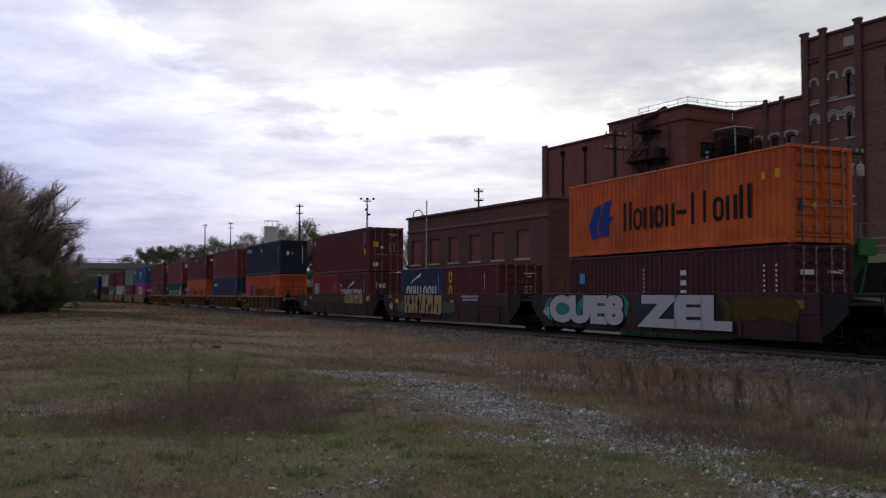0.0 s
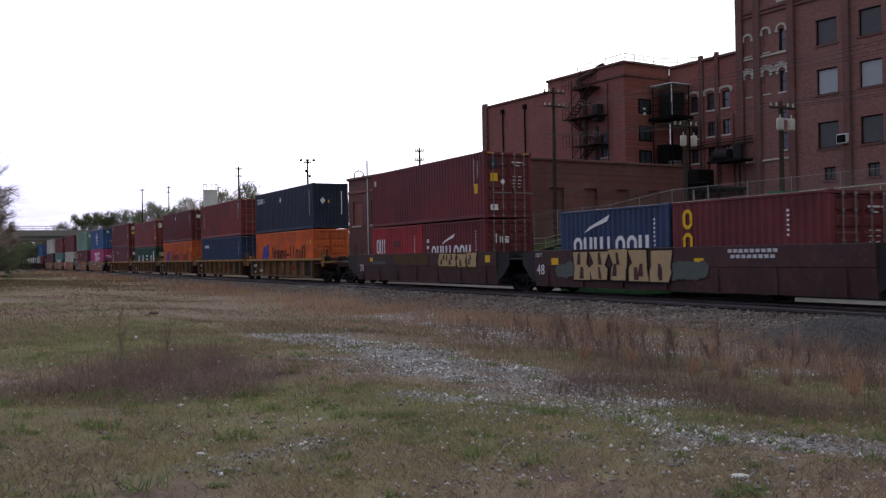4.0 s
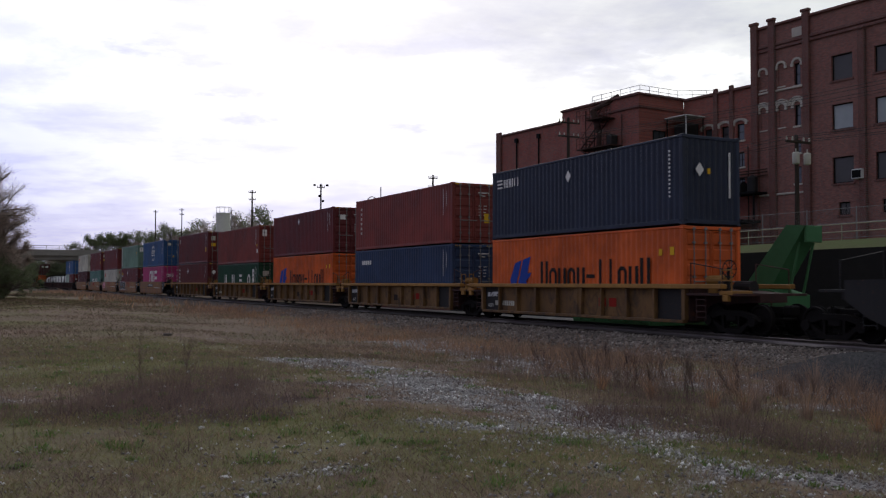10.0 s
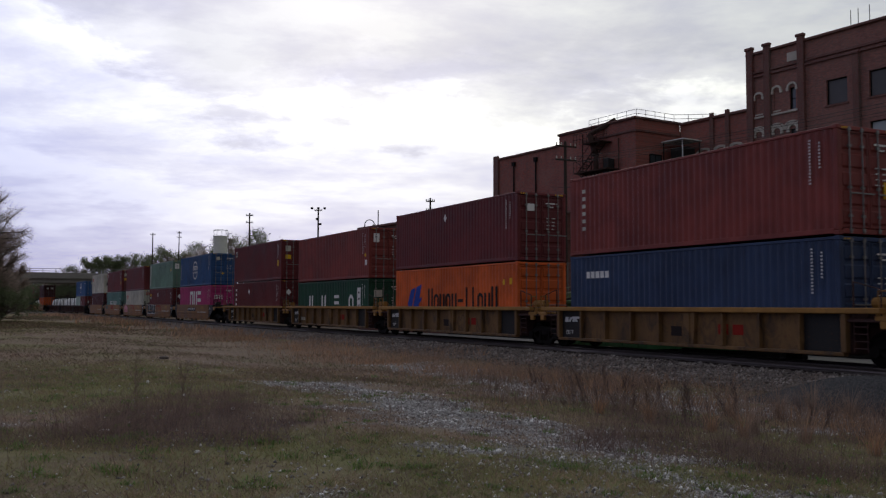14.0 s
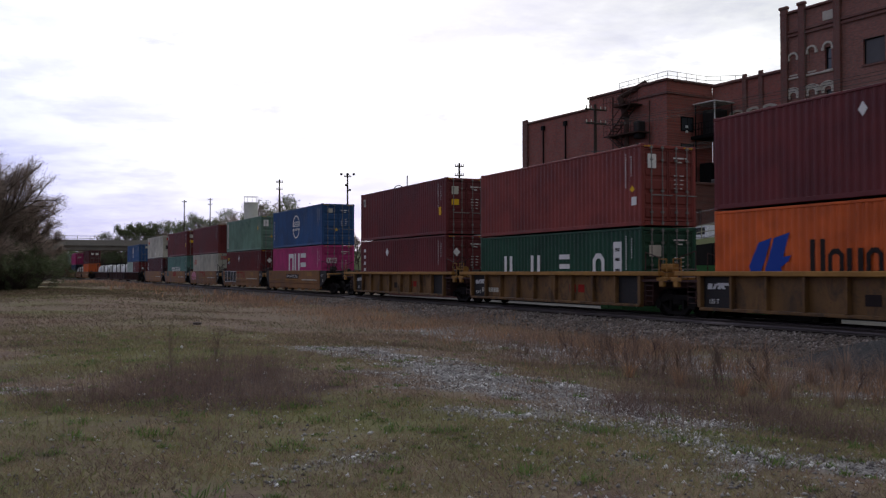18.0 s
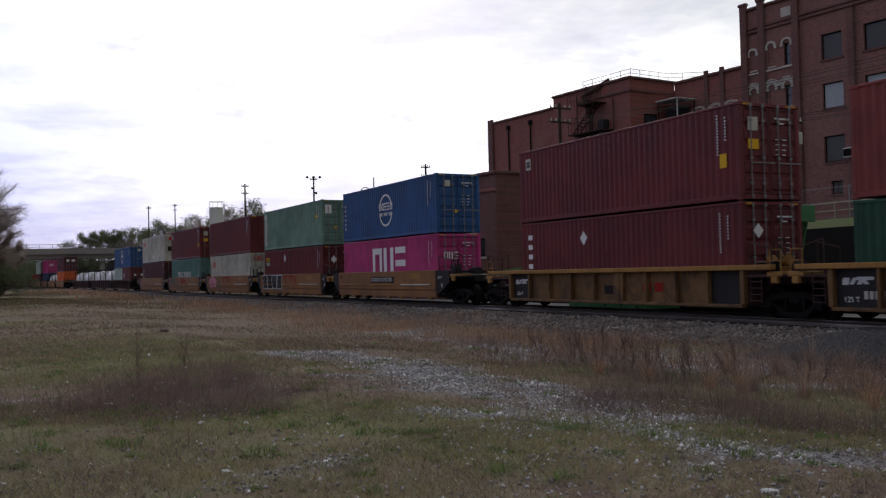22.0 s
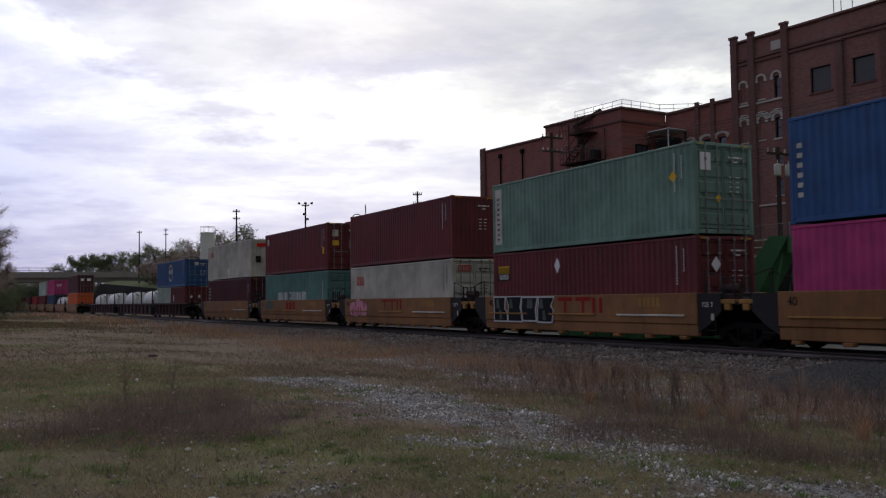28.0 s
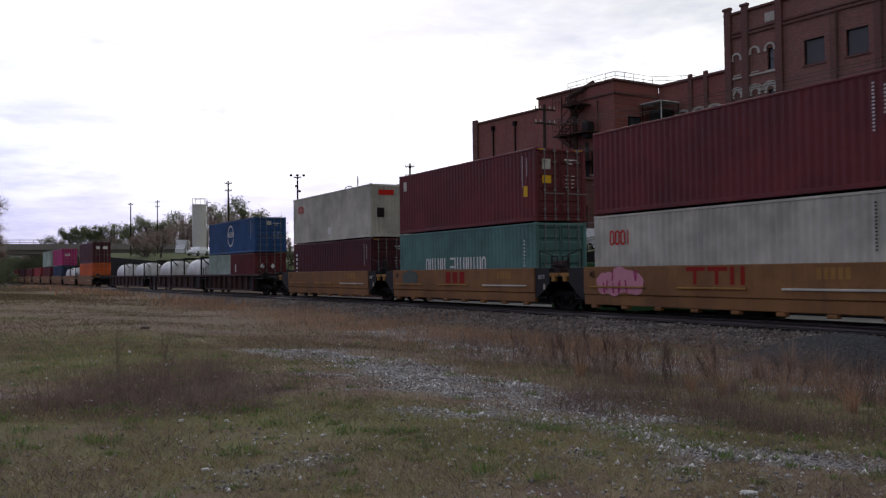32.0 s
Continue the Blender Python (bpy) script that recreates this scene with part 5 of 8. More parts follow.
def wagon(kind, s_near, Lw, label, front=1.5, rear=1.5, bogies=(), couple=(0, 0), brake=False, marks=()):
    """A well unit. s_near: leading end of the well at 16 s. bogies: their places from the well's middle. couple: coupler at front, rear."""
    w = thing("well_wagon", label, "wagon", group="well wagons of the train")
    body, trim = KINDS[kind]
    a, b, f, d1, d2, br, ch, ep, top, bot = wagon_meshes(kind, Lw, front, rear)
    sill = part("side_sill", a, body, w)
    part("side_sill", b, body, w)
    part("well_floor", f, BLACKSTEEL, w)
    part("end_deck", d1, BLACKSTEEL if kind != "ribbed" else BROWN, w, "sooty end deck with ladders and hand rails")
    part("end_deck", d2, BLACKSTEEL if kind != "ribbed" else BROWN, w, "sooty end deck with ladders and hand rails")
    if "ribbed" in kind:
        part("top_chord", ch, trim, w, "scuffed ochre top chord" if kind == "ribbed" else "")
        for a in (-Lw / 2 + .08, Lw / 2 - Lw / 9 + .05):
            part("end_plate", ep, BLACKSTEEL, w, "black painted end panel", at=(a, 0, 0))
        if kind == "ribbed":
            wagon_mark(w, Lw, top, bot, kind, "text", .3, 1.0, 0, .2, WHITE, "125 T")
            wagon_mark(w, Lw, top, bot, kind, "strokes", .25, .35, .9, .22, SILVERGRAF, 5)
    if kind in ("ribbed", "smooth"):
        for sg, D in ((1, front), (-1, rear)):
            xe = sg * (Lw / 2 + D * .78)
            part("end_sill", Geo().bev(xe - .28, xe + .28, -1.42, -.6, top - .33, top - .2, .02).bev(xe - .12, xe + .12, -1.44, -1.3, top - .52, top - .331, .02), trim, w, "scuffed ochre end sill")
            g = Geo()
            for q in (-.2, .2):
                g.bar((xe + q, -1.36, top - .2), (xe + q, -1.36, top + .42), .02, 6)
            for h in (.1, .41):
                g.bar((xe - .2, -1.36, top + h), (xe + .2, -1.36, top + h), .018, 6)
            part("grab_rail", g, trim if kind == "ribbed" else BLACKSTEEL, w)
        part("brake_cylinder", Geo().bar((Lw / 2 + .35, -.7, top + .12), (Lw / 2 + 1.1, -.7, top + .12), .15, 12).bev(Lw / 2 + .5, Lw / 2 + .9, -.9, -.5, top - .3, top - .04, .02), trim if kind == "ribbed" else BROWN, w, "rusty brake cylinder on a bracket")
    if brake:
        part("hand_brake", br, BLACKSTEEL, w)
        part("air_reservoir", Geo().bar((Lw / 2 + front * .62 - .9, .3, top - .1), (Lw / 2 + front * .62 - .2, .3, top - .1), .2, 14), BLACKSTEEL, w)
    for x in bogies:
        bogie(w, x)
    for s_, on in zip((1, -1), couple):
        if on:
            part("coupler", COUPLER, GREASE, w, at=pose(s_ * (Lw / 2 + (front if s_ > 0 else rear) + .55), 0, 0, 0, 0, 0 if s_ > 0 else 180))
    if kind == "smooth":
        for xa, xb in ((-.47, -.24), (-.12, .1), (.2, .46)):
            part("rub_strip", Geo().bev(Lw * xa, Lw * xb, -1.53, -1.472, top - .72, top - .66, .01), CREAM if xb > .1 else YELLOWTRIM, w, "pale worn step bar")
    for m in marks:
        wagon_mark(w, Lw, top, bot, kind, *m)
    MOVERS.append((w, s_near + Lw / 2, RAILZ))
    return w


def text_geo(body, size, offset=0.0):
    """Mesh of a word in the built-in font, upright in x and z."""
    cu = bpy.data.curves.new("lettering", "FONT")
    cu.body, cu.size, cu.offset, cu.extrude, cu.resolution_u = body, size, offset, 0.002, 3
    ob = bpy.data.objects.new("lettering", cu)
    scene.collection.objects.link(ob)
    me = bpy.data.meshes.new_from_object(ob.evaluated_get(bpy.context.evaluated_depsgraph_get()))
    bpy.data.objects.remove(ob)
    g = Geo()
    g.v = [(v.co.x, -v.co.z, v.co.y) for v in me.vertices]
    g.f = [tuple(p.vertices) for p in me.polygons]
    bpy.data.meshes.remove(me)
    return g


def wagon_mark(w, Lw, top, bot, kind, what, x, z, a, b, mat, extra=None):
    """Paint on the near sill: x from its trailing end, z down from its top."""
    y = -1.474 if kind != "ribbed" else -1.309
    g = Geo()
    X, Z = -Lw / 2 + x, top - z
    if what == "text":
        t = text_geo(extra, b, a if a < .2 else .075 if mat == SILVERGRAF else .1)
        if a > .2:                       # stretch to a given width and full height
            x0, x1 = min(q[0] for q in t.v), max(q[0] for q in t.v)
            z0, z1 = min(q[2] for q in t.v), max(q[2] for q in t.v)
            t.v = [((q[0] - x0) / (x1 - x0) * a, q[1], (q[2] - z0) / (z1 - z0) * b) for q in t.v]
        for i, p in enumerate(t.v):
            t.v[i] = (p[0] + X, p[1] + y - (.012 if mat not in (SILVERGRAF,) else .018), p[2] + Z)
        g = t
    elif what == "bar":
        g.box(X, X + a, y - .004, y, Z - b, Z)
    elif what == "bars":
        n = extra
        for i in range(n):
            g.box(X + a * i / n, X + a * (i + .7) / n, y - .004, y, Z - b, Z)
    elif what == "blob":                 # sprayed cloud: overlapping discs
        rnd = random.Random(extra)
        for i in range(7):
            cx, cz, r = X + a * (i + .5) / 7, Z - b / 2 + b * .18 * (rnd.random() - .5), b * (.38 + .12 * rnd.random())
            n = 18
            pts = [(cx + r * (1 + .12 * math.sin(5 * q + i)) * math.cos(q), max(bot, min(top, cz + r * math.sin(q)))) for q in [2 * math.pi * k / n for k in range(n)]]
            g.prism(pts, y - .0035 - .0008 * i, y)
    elif what == "strokes":              # thick slanting brush strokes
        rnd = random.Random(extra)
        n = max(4, int(a / .36))
        for i in range(n):
            cx = X + a * i / n
            sl = (rnd.random() - .5) * .3
            wd = .12 + .1 * rnd.random()
            z0, z1 = Z - b * (.85 + .15 * rnd.random()), Z - b * .15 * rnd.random()
            g.prism([(cx, z0), (cx + wd, z0), (cx + wd + sl, z1), (cx + sl, z1)], y - .016 - .0005 * (i % 3), y)
            if rnd.random() < .6:
                zz = z0 + (z1 - z0) * rnd.random()
                g.prism([(cx, zz), (cx + .5, zz), (cx + .5, min(z1, zz + .11)), (cx, min(z1, zz + .11))], y - .018, y)
    elif what == "chunks":               # fat slanted letter bodies; extra: how many, seed, margin, depth step
        n, seed, grow_, lift = extra
        rnd = random.Random(seed)
        p = a / n
        for i in range(n):
            u = [rnd.uniform(-.1, .1) * p for _ in range(8)]
            zt, zb = Z - b * .1 * rnd.random(), Z - b * (.92 + .08 * rnd.random())
            xl, xr, e = X + p * i + .05 * p, X + p * (i + 1) - .05 * p, grow_
            zm = zb + (zt - zb) * rnd.uniform(.4, .6)
            pts = [(xl + u[0] - e, zb - e), (xr + u[1] + e, zb - e), (xr + u[2] + e, zm - .1), (xr + u[3] - .1 * p + e, zm + .05), (xr + u[4] + e, zt + e), (xl + u[5] - e, zt + e), (xl + u[6] + .08 * p - e, zm + .1), (xl + u[7] - e, zm - .05)]
            g.prism([(q, max(bot, min(top - .004, h))) for q, h in pts], y - lift - .0006 * (i % 3), y)
    elif what == "slots":                # the dark cuts inside those bodies
        n, seed, lift = extra
        rnd = random.Random(seed)
        p = a / n
        for i in range(n):
            for q in range(2):
                cx, sl, wd = X + p * (i + rnd.uniform(.25, .65)), rnd.uniform(-.08, .08), p * rnd.uniform(.07, .13)
                lo = rnd.choice((.1, .45, .55))
                z0, z1 = Z - b * (lo + .38), Z - b * lo
                g.prism([(cx - wd, z0), (cx + wd, z0), (cx + wd * .6 + sl, z1), (cx - wd * .6 + sl, z1)], y - lift, y)
    ob = part("marking", g, mat, w)
    if x > Lw:                           # on the end deck, which stands back a little
        ob.matrix_basis = Matrix.Translation((0, .05, 0))
    if what in ("bars", "strokes", "blob", "chunks", "slots"):
        ob["kind"] = "stuff"


def spray_tag(x, z, a, b, n, seed, fill, outline, cuts):
    """A row of fat sprayed letter bodies with an outline and cuts."""
    return [("chunks", x, z, a, b, outline, (n, seed, .06, .020)), ("chunks", x, z, a, b, fill, (n, seed, 0.0, .024)), ("slots", x, z, a, b, cuts, (n, seed + 1, .028))]


Z0 = 0.625                               # floor of the lower boxes
LOW, HIGH = 2.591, 2.896
TOPLOW, TOPHIGH = Z0 + LOW + .025, Z0 + HIGH + .025
L40, L20 = 12.192, 6.058

# leading cars: brown long wells
wagon("brown", -87.4, 15.2, "dark brown well wagon with stepped end deck", bogies=(-9.05,))
wagon("brown", -69.2, 15.2, "dark brown well wagon covered in silver and teal graffiti", bogies=(-9.05,), marks=[
    ("blob", .35, .06, 5.9, 1.05, TEALGRAF, 3), ("blob", 6.7, .16, 4.7, .9, NAVY, 5), ("blob", 8.3, .1, 3.2, .95, OCHREGRAF, 8), ("blob", 11.9, .1, 2.4, .75, OCHREGRAF, 8),
    ("text", .60, 1.24, 5.5, 1.22, BLACKGRAF, "CUE8"), ("text", 6.75, 1.24, 5.1, 1.22, BLACKGRAF, "ZEL"),
    ("text", .68, 1.19, 5.3, 1.12, SILVERGRAF, "CUE8"), ("text", 6.83, 1.19, 4.9, 1.12, SILVERGRAF, "ZEL"),
    ("text", .15, .92, .0, .5, WHITE, "48"), ("bar", 14.2, .2, .45, .25, YELLOWTRIM)])
wagon("brown", -51.0, 15.2, "dark brown well wagon with tan spray lettering", bogies=(-9.05,), marks=[
    ("blob", 1.6, .45, 1.5, .6, GREYGRAF, 4), ("blob", 7.2, .4, 2.2, .62, GREYGRAF, 6), *spray_tag(2.6, .02, 5.3, 1.1, 5, 12, TANGRAF, BLACKGRAF, BROWN), ("bars", 10.3, .1, 1.9, .1, SILVERGRAF, 9), ("bars", 10.4, .26, 1.7, .1, SILVERGRAF, 8), ("bars", 4.9, .5, .25, .3, REDMARK, 1),
    ("text", .2, .92, .0, .55, WHITE, "48"), ("text", .1, .25, 0, .2, WHITE, "125 T"), ("bar", 1.2, .3, .45, .25, YELLOWMARK), ("bar", 6.0, .38, .45, .16, YELLOWMARK), ("bar", 8.9, .35, .4, .12, YELLOWMARK)])
wagon("brown", -32.9, 15.2, "dark brown well wagon with faint tan spray paint", rear=2.2, bogies=(-9.6,), couple=(0, 1), brake=False, marks=[
    ("text", .5, .92, .0, .55, WHITE, "78"), ("bars", 2.2, .38, 1.8, .14, GREYGRAF, 9), ("bar", 1.9, .18, .4, .2, YELLOWMARK), *spray_tag(6.0, .06, 3.0, .5, 6, 9, OCHREGRAF, BROWN, BROWN), *spray_tag(10.0, .03, 3.6, .62, 4, 19, TANGRAF, OCHREGRAF, BROWN), ("blob", 5.2, .02, 1.3, .45, OCHREGRAF, 19), ("bar", 14.3, .15, .4, .3, YELLOWMARK)])
# ribbed yellow five-pack
for k in range(5):
    wagon("ribbed", -10.3 + 16.0 * k, 12.9, "worn yellow ribbed well wagon", front=1.5 if k else 2.3, rear=1.5 if k < 4 else 2.3,
          bogies=([8.1] if k == 0 else []) + ([-8.0] if k < 4 else [-8.1]), couple=(k == 0, k == 4), brake=(k in (0, 4)),
          marks=[("bars", .9, .72, 1.6, .2, CREAM, 10) if k in (0, 3) else ("bar", 6.2, .6, .5, .3, DARKMARK), ("bar", 8.3, .5, .42, .3, RUSTMARK), ("bar", 8.9, .5, .42, .3, RUSTMARK)])
# smooth yellow five-pack
Lw_S = 12.7
for k in range(5):
    mk = [("text", Lw_S + .18, .42, 0, .2, WHITE, "125 T"), ("bar", Lw_S + .55, .62, .12, .2, CREAM), ("text", .35, .38, 0, .34, DARKMARK, "40"), ("bars", 10.0, .12, 1.1, .3, YELLOWTRIM, 5)]
    if k == 0:
        mk += [("bar", 4.9, .28, 3.1, .32, DARKMARK), ("bars", 5.0, .33, 2.8, .2, WHITE, 11)]
    if k == 1:
        mk += [*spray_tag(.7, .02, 4.4, .98, 4, 6, BLACKGRAF, SILVERGRAF, GREYGRAF), ("bar", 5.4, .08, .9, .14, RUSTMARK), ("bar", 5.78, .22, .15, .42, RUSTMARK), ("bar", 6.5, .08, .9, .14, RUSTMARK), ("bar", 6.88, .22, .15, .42, RUSTMARK), ("bar", 7.5, .1, .18, .54, RUSTMARK), ("bar", 7.9, .1, .18, .54, RUSTMARK)]
    if k == 2:
        mk += [("blob", 1.0, .05, 2.0, .95, PINKGRAF, 4), ("slots", 1.1, .05, 1.9, .9, PINK, (5, 6, .02)), ("bar", 5.2, .06, .8, .12, RUSTMARK), ("bar", 5.5, .18, .14, .4, RUSTMARK), ("bar", 6.1, .06, .8, .12, RUSTMARK), ("bar", 6.4, .18, .14, .4, RUSTMARK), ("bar", 7.0, .06, .16, .52, RUSTMARK), ("bar", 7.4, .06, .16, .52, RUSTMARK)]
    if k == 3:
        mk += [("blob", 1.3, .0, 1.3, .7, GREYGRAF, 4), ("bars", 5.6, .12, 1.9, .5, RUSTMARK, 3)]
    wagon("smooth", 73.45 + 15.85 * k, 12.7, "worn yellow smooth-sided well wagon" + (" with black and silver graffiti" if k == 1 else " with pink graffiti" if k == 2 else ""),
          front=1.55 if k else 2.2, rear=1.55 if k < 4 else 2.2, bogies=([8.1] if k == 0 else []) + ([-7.9] if k < 4 else [-8.1]), couple=(k == 0, k == 4), brake=(k in (0, 4)), marks=mk)
# rear cars
for k, (s, L) in enumerate(((157.1, 12.8), (171.8, 19.4), (195.0, 19.4), (229.2, 12.8), (245.2, 12.8), (261.2, 12.8), (277.2, 12.8), (293.2, 12.8), (309.2, 12.8), (325.2, 12.8), (341.2, 12.8), *((357.2 + 16 * i, 12.8) for i in range(7)))):
    wagon("rustribbed" if k < 3 else "smooth", s, L, "rusty brown ribbed well wagon" if k < 3 else "worn yellow smooth-sided well wagon",
          front=1.5 if k else 2.1, bogies=(([L / 2 + 1.7] if k in (0, 3) else []) + [-L / 2 - (1.6 if k != 2 else 1.7)]), couple=(k in (0, 3), k in (2, 17)), brake=(k == 0))

RD = "dark red corrugated container"
w40 = lambda: codes(HIGH, L40)
crest_marks = [("crest", "side", 1.5, .62, 1.65, 1.5, LOGOBLUE), ("word", "side", 3.8, .85, 6.8, 1.05, DARKMARK, "hoioi-lloih"), ("patch", "side", 11.0, 1.95, .16, .22, YELLOWMARK), ("patch", "side", 11.55, 1.95, .2, .27, YELLOWMARK)]
container(-67.95, TOPLOW, ORANGE, "bright orange corrugated container with blue crest", marks=crest_marks + [("diamond", "end", .75, 1.0, .25, .22, YELLOWMARK)] + [("patch", "end", .3, .95, .2, .25, SLATE, .0)])
container(-67.95, Z0, MAROON, "dark maroon twenty-foot container in the well", L20, LOW, marks=[("column", "side", 1.0, 1.1, .3, 1.0, WHITE, 3), ("column", "side", 4.9, .6, .07, 1.5, WHITE, 10), ("column", "side", 5.4, .6, .07, 1.5, WHITE, 10), ("patch", "end", .35, 1.7, .5, .15, WHITE, -.002), ("patch", "end", 1.4, 1.75, .6, .1, WHITE, -.002)])
container(-61.85, Z0, MAROON, "dark maroon twenty-foot container in the well", L20, LOW, marks=[("patch", "side", .8, 1.55, .35, .4, SKYMARK), ("column", "side", 5.0, .6, .07, 1.5, WHITE, 10)])
container(-49.5, Z0, RED, "dark red twenty-foot container with yellow letter blocks", L20, LOW, marks=[("word", "side", .45, 1.72, .5, .6, YELLOWMARK, "O"), ("word", "side", .45, 1.0, .5, .6, YELLOWMARK, "O"), ("word", "side", .45, .3, .5, .6, YELLOWMARK, "l"), ("column", "side", 4.6, 1.4, .08, .8, WHITE, 6)] + codes(LOW, L20)[2:])
container(-43.3, Z0, SLATE, "dark blue twenty-foot container with white markings", L20, LOW, marks=[("word", "side", .8, .75, 4.3, .85, WHITE, "OhhlOOh"), ("swoosh", "side", 1.5, 1.75, 1.5, .6, WHITE), ("column", "side", 5.3, .8, .07, 1.4, WHITE, 10)], end="front")
container(-31.6, TOPLOW + 0.0, RED, RD + " with yellow and white labels on its doors", marks=[("bar", "side", .35, 2.2, .25, .3, CREAM), ("patch", "end", .3, 2.2, .38, .38, NAVY, .0), ("patch", "end", .32, 1.6, .35, .35, YELLOWMARK, .0), ("patch", "end", .32, .35, .35, .25, WHITE, .0), ("diamond", "end", .78, 1.45, .26, .26, WHITE), ("bar", "side", 11.3, 1.1, .3, .42, YELLOWMARK)] + w40())
container(-31.6, Z0, RED, "dark red twenty-foot container with white markings", L20, LOW, marks=[("word", "side", .9, .75, 3.9, .75, WHITE, "OhhlOOh"), ("swoosh", "side", 2.0, 1.55, 1.3, .5, WHITE), ("column", "side", .45, .7, .22, 1.3, WHITE, 4), ("column", "side", 5.2, .8, .07, 1.4, WHITE, 10), ("word", "end", .45, 1.55, .8, .4, WHITE, "lxx")])
container(-25.45, Z0, BRIGHTRED, "bright red twenty-foot container with white markings", L20, LOW, marks=[("word", "side", .55, 1.2, 1.3, .75, WHITE, "Ohl"), ("bar", "side", 2.7, 1.5, .35, .35, MAROON), ("bar", "side", 3.2, 1.5, .35, .35, MAROON), ("column", "side", 5.2, .7, .07, 1.4, WHITE, 10)])
container(-10.05, Z0, ORANGE, "bright orange corrugated container with blue crest", marks=crest_marks)
container(-10.05, TOPHIGH, NAVY, "navy blue corrugated container", end="front", marks=[("bar", "side", .4, 2.45, .45, .07, WHITE), ("bar", "side", .42, 2.3, .43, .07, WHITE), ("bar", "side", .44, 2.15, .41, .07, WHITE), ("word", "side", .95, 2.15, 1.3, .35, WHITE, "hhhll"), ("diamond", "side", 5.6, 1.95, .35, .45, WHITE), ("diamond", "end", .5, 1.55, .35, .45, WHITE), ("patch", "end", 1.05, 1.65, .1, .18, YELLOWMARK, -.002), ("column", "side", 11.5, .9, .08, 1.6, WHITE, 12), ("patch", "end", 1.95, .9, .06, 1.5, WHITE, -.002)])
container(5.95, Z0, SLATE, "slate blue corrugated container with small white markings", marks=[("word", "side", 1.0, 2.06, 1.4, .34, WHITE, "xxxxx")] + w40())
container(5.95, TOPHIGH, RED2, "brown-red corrugated container with vertical white letters", marks=[("column", "side", .78, .9, .2, 1.65, CREAM, 6), ("patch", "end", 1.75, 1.0, .3, .45, YELLOWMARK, .0)] + w40())
container(21.95, Z0, ORANGE, "bright orange corrugated container with blue crest", marks=crest_marks)
container(21.95, TOPHIGH, RED, RD, marks=[("diamond", "side", 5.5, 2.1, .3, .4, WHITE), ("patch", "end", .5, 2.1, .35, .3, WHITE, .0)] + w40())
container(37.85, Z0, GREEN, "dark green corrugated container with spaced white letters", h=LOW, marks=[("word", "side", 2.2, .75, .85, .95, WHITE, "h"), ("word", "side", 4.5, .75, .9, .95, WHITE, "h"), ("word", "side", 6.75, .75, .9, .95, WHITE, "e"), ("word", "side", 9.1, .75, .9, .95, WHITE, "O"), ("bar", "side", 10.5, .8, .5, 1.3, WHITE), ("bar", "side", 10.6, 1.0, .3, .12, DARKMARK), ("bar", "side", 10.6, 1.4, .3, .12, DARKMARK), ("bar", "side", 10.6, 1.75, .3, .12, DARKMARK), ("patch", "end", .35, 1.55, .5, .4, CREAM, .0)] + codes(LOW, L40))
container(37.85, TOPLOW, RED2, "faded red corrugated container with a white door label", marks=[("patch", "end", .3, 2.05, .35, .5, WHITE, .0), ("diamond", "side", 11.5, 1.2, .3, .25, YELLOWMARK), ("bar", "side", 11.6, .75, .3, .3, WHITE)] + w40())
container(53.85, Z0, RED, "dark red corrugated container with vertical white letters", marks=[("column", "side", .55, .3, .3, 2.3, WHITE, 6), ("diamond", "side", 4.1, 1.9, .45, .5, WHITE), ("diamond", "end", .4, 1.8, .4, .45, WHITE)] + w40())
container(53.85, TOPHIGH, RED, RD + " with yellow and white door labels", marks=[("bar", "side", .5, 2.1, .35, .45, CREAM), ("bar", "side", .55, 2.2, .25, .25, NAVY), ("patch", "end", .35, 2.05, .38, .4, CREAM, .0), ("patch", "end", .35, 1.5, .4, .3, YELLOWMARK, .0), ("bar", "side", 11.35, 1.0, .28, .42, YELLOWMARK)] + w40())
container(73.65, Z0, PINK, "magenta pink corrugated container with white block letters", marks=[("word", "side", 4.2, .7, 4.5, 1.7, WHITE, "qhe"), ("word", "end", .35, 1.65, .8, .35, WHITE, "qhe"), ("patch", "end", .4, .85, .5, .14, YELLOWMARK, -.002)] + w40())
container(73.65, TOPHIGH, BLUE, "blue corrugated container with white ring emblem", marks=[("ring", "side", 6.2, 1.5, 1.75, 1.75, WHITE, 1), ("word", "side", 5.3, 1.5, 1.8, .4, WHITE, "OOeeO"), ("word", "side", 5.35, 1.2, 1.7, .18, WHITE, "##l##l##"), ("column", "side", .28, .7, .18, 1.6, CREAM, 6), ("patch", "end", .5, 2.25, .3, .3, CREAM, -.002), ("diamond", "end", .95, .95, .25, .22, YELLOWMARK)] + w40())
container(89.5, Z0, RED, "dark red corrugated container with a black and yellow label", marks=[("bar", "side", .35, 1.75, .95, .55, DARKMARK), ("bar", "side", .4, 2.05, .85, .3, YELLOWMARK), ("bar", "side", .45, 1.8, .75, .22, WHITE), ("diamond", "side", 4.5, 1.95, .4, .6, WHITE), ("diamond", "end", .55, 1.75, .4, .5, WHITE)] + w40())
container(89.5, TOPHIGH, SAGE, "faded sage green corrugated container with rusty edges", marks=[("bar", "side", .22, .35, .5, 2.3, CREAM), ("column", "side", .36, .5, .2, 1.9, DARKMARK, 9), ("patch", "end", .25, 2.0, .42, .55, WHITE, .0), ("diamond", "side", 11.0, 1.7, .4, .35, YELLOWMARK), ("diamond", "end", .8, 1.0, .25, .25, YELLOWMARK)] + w40())
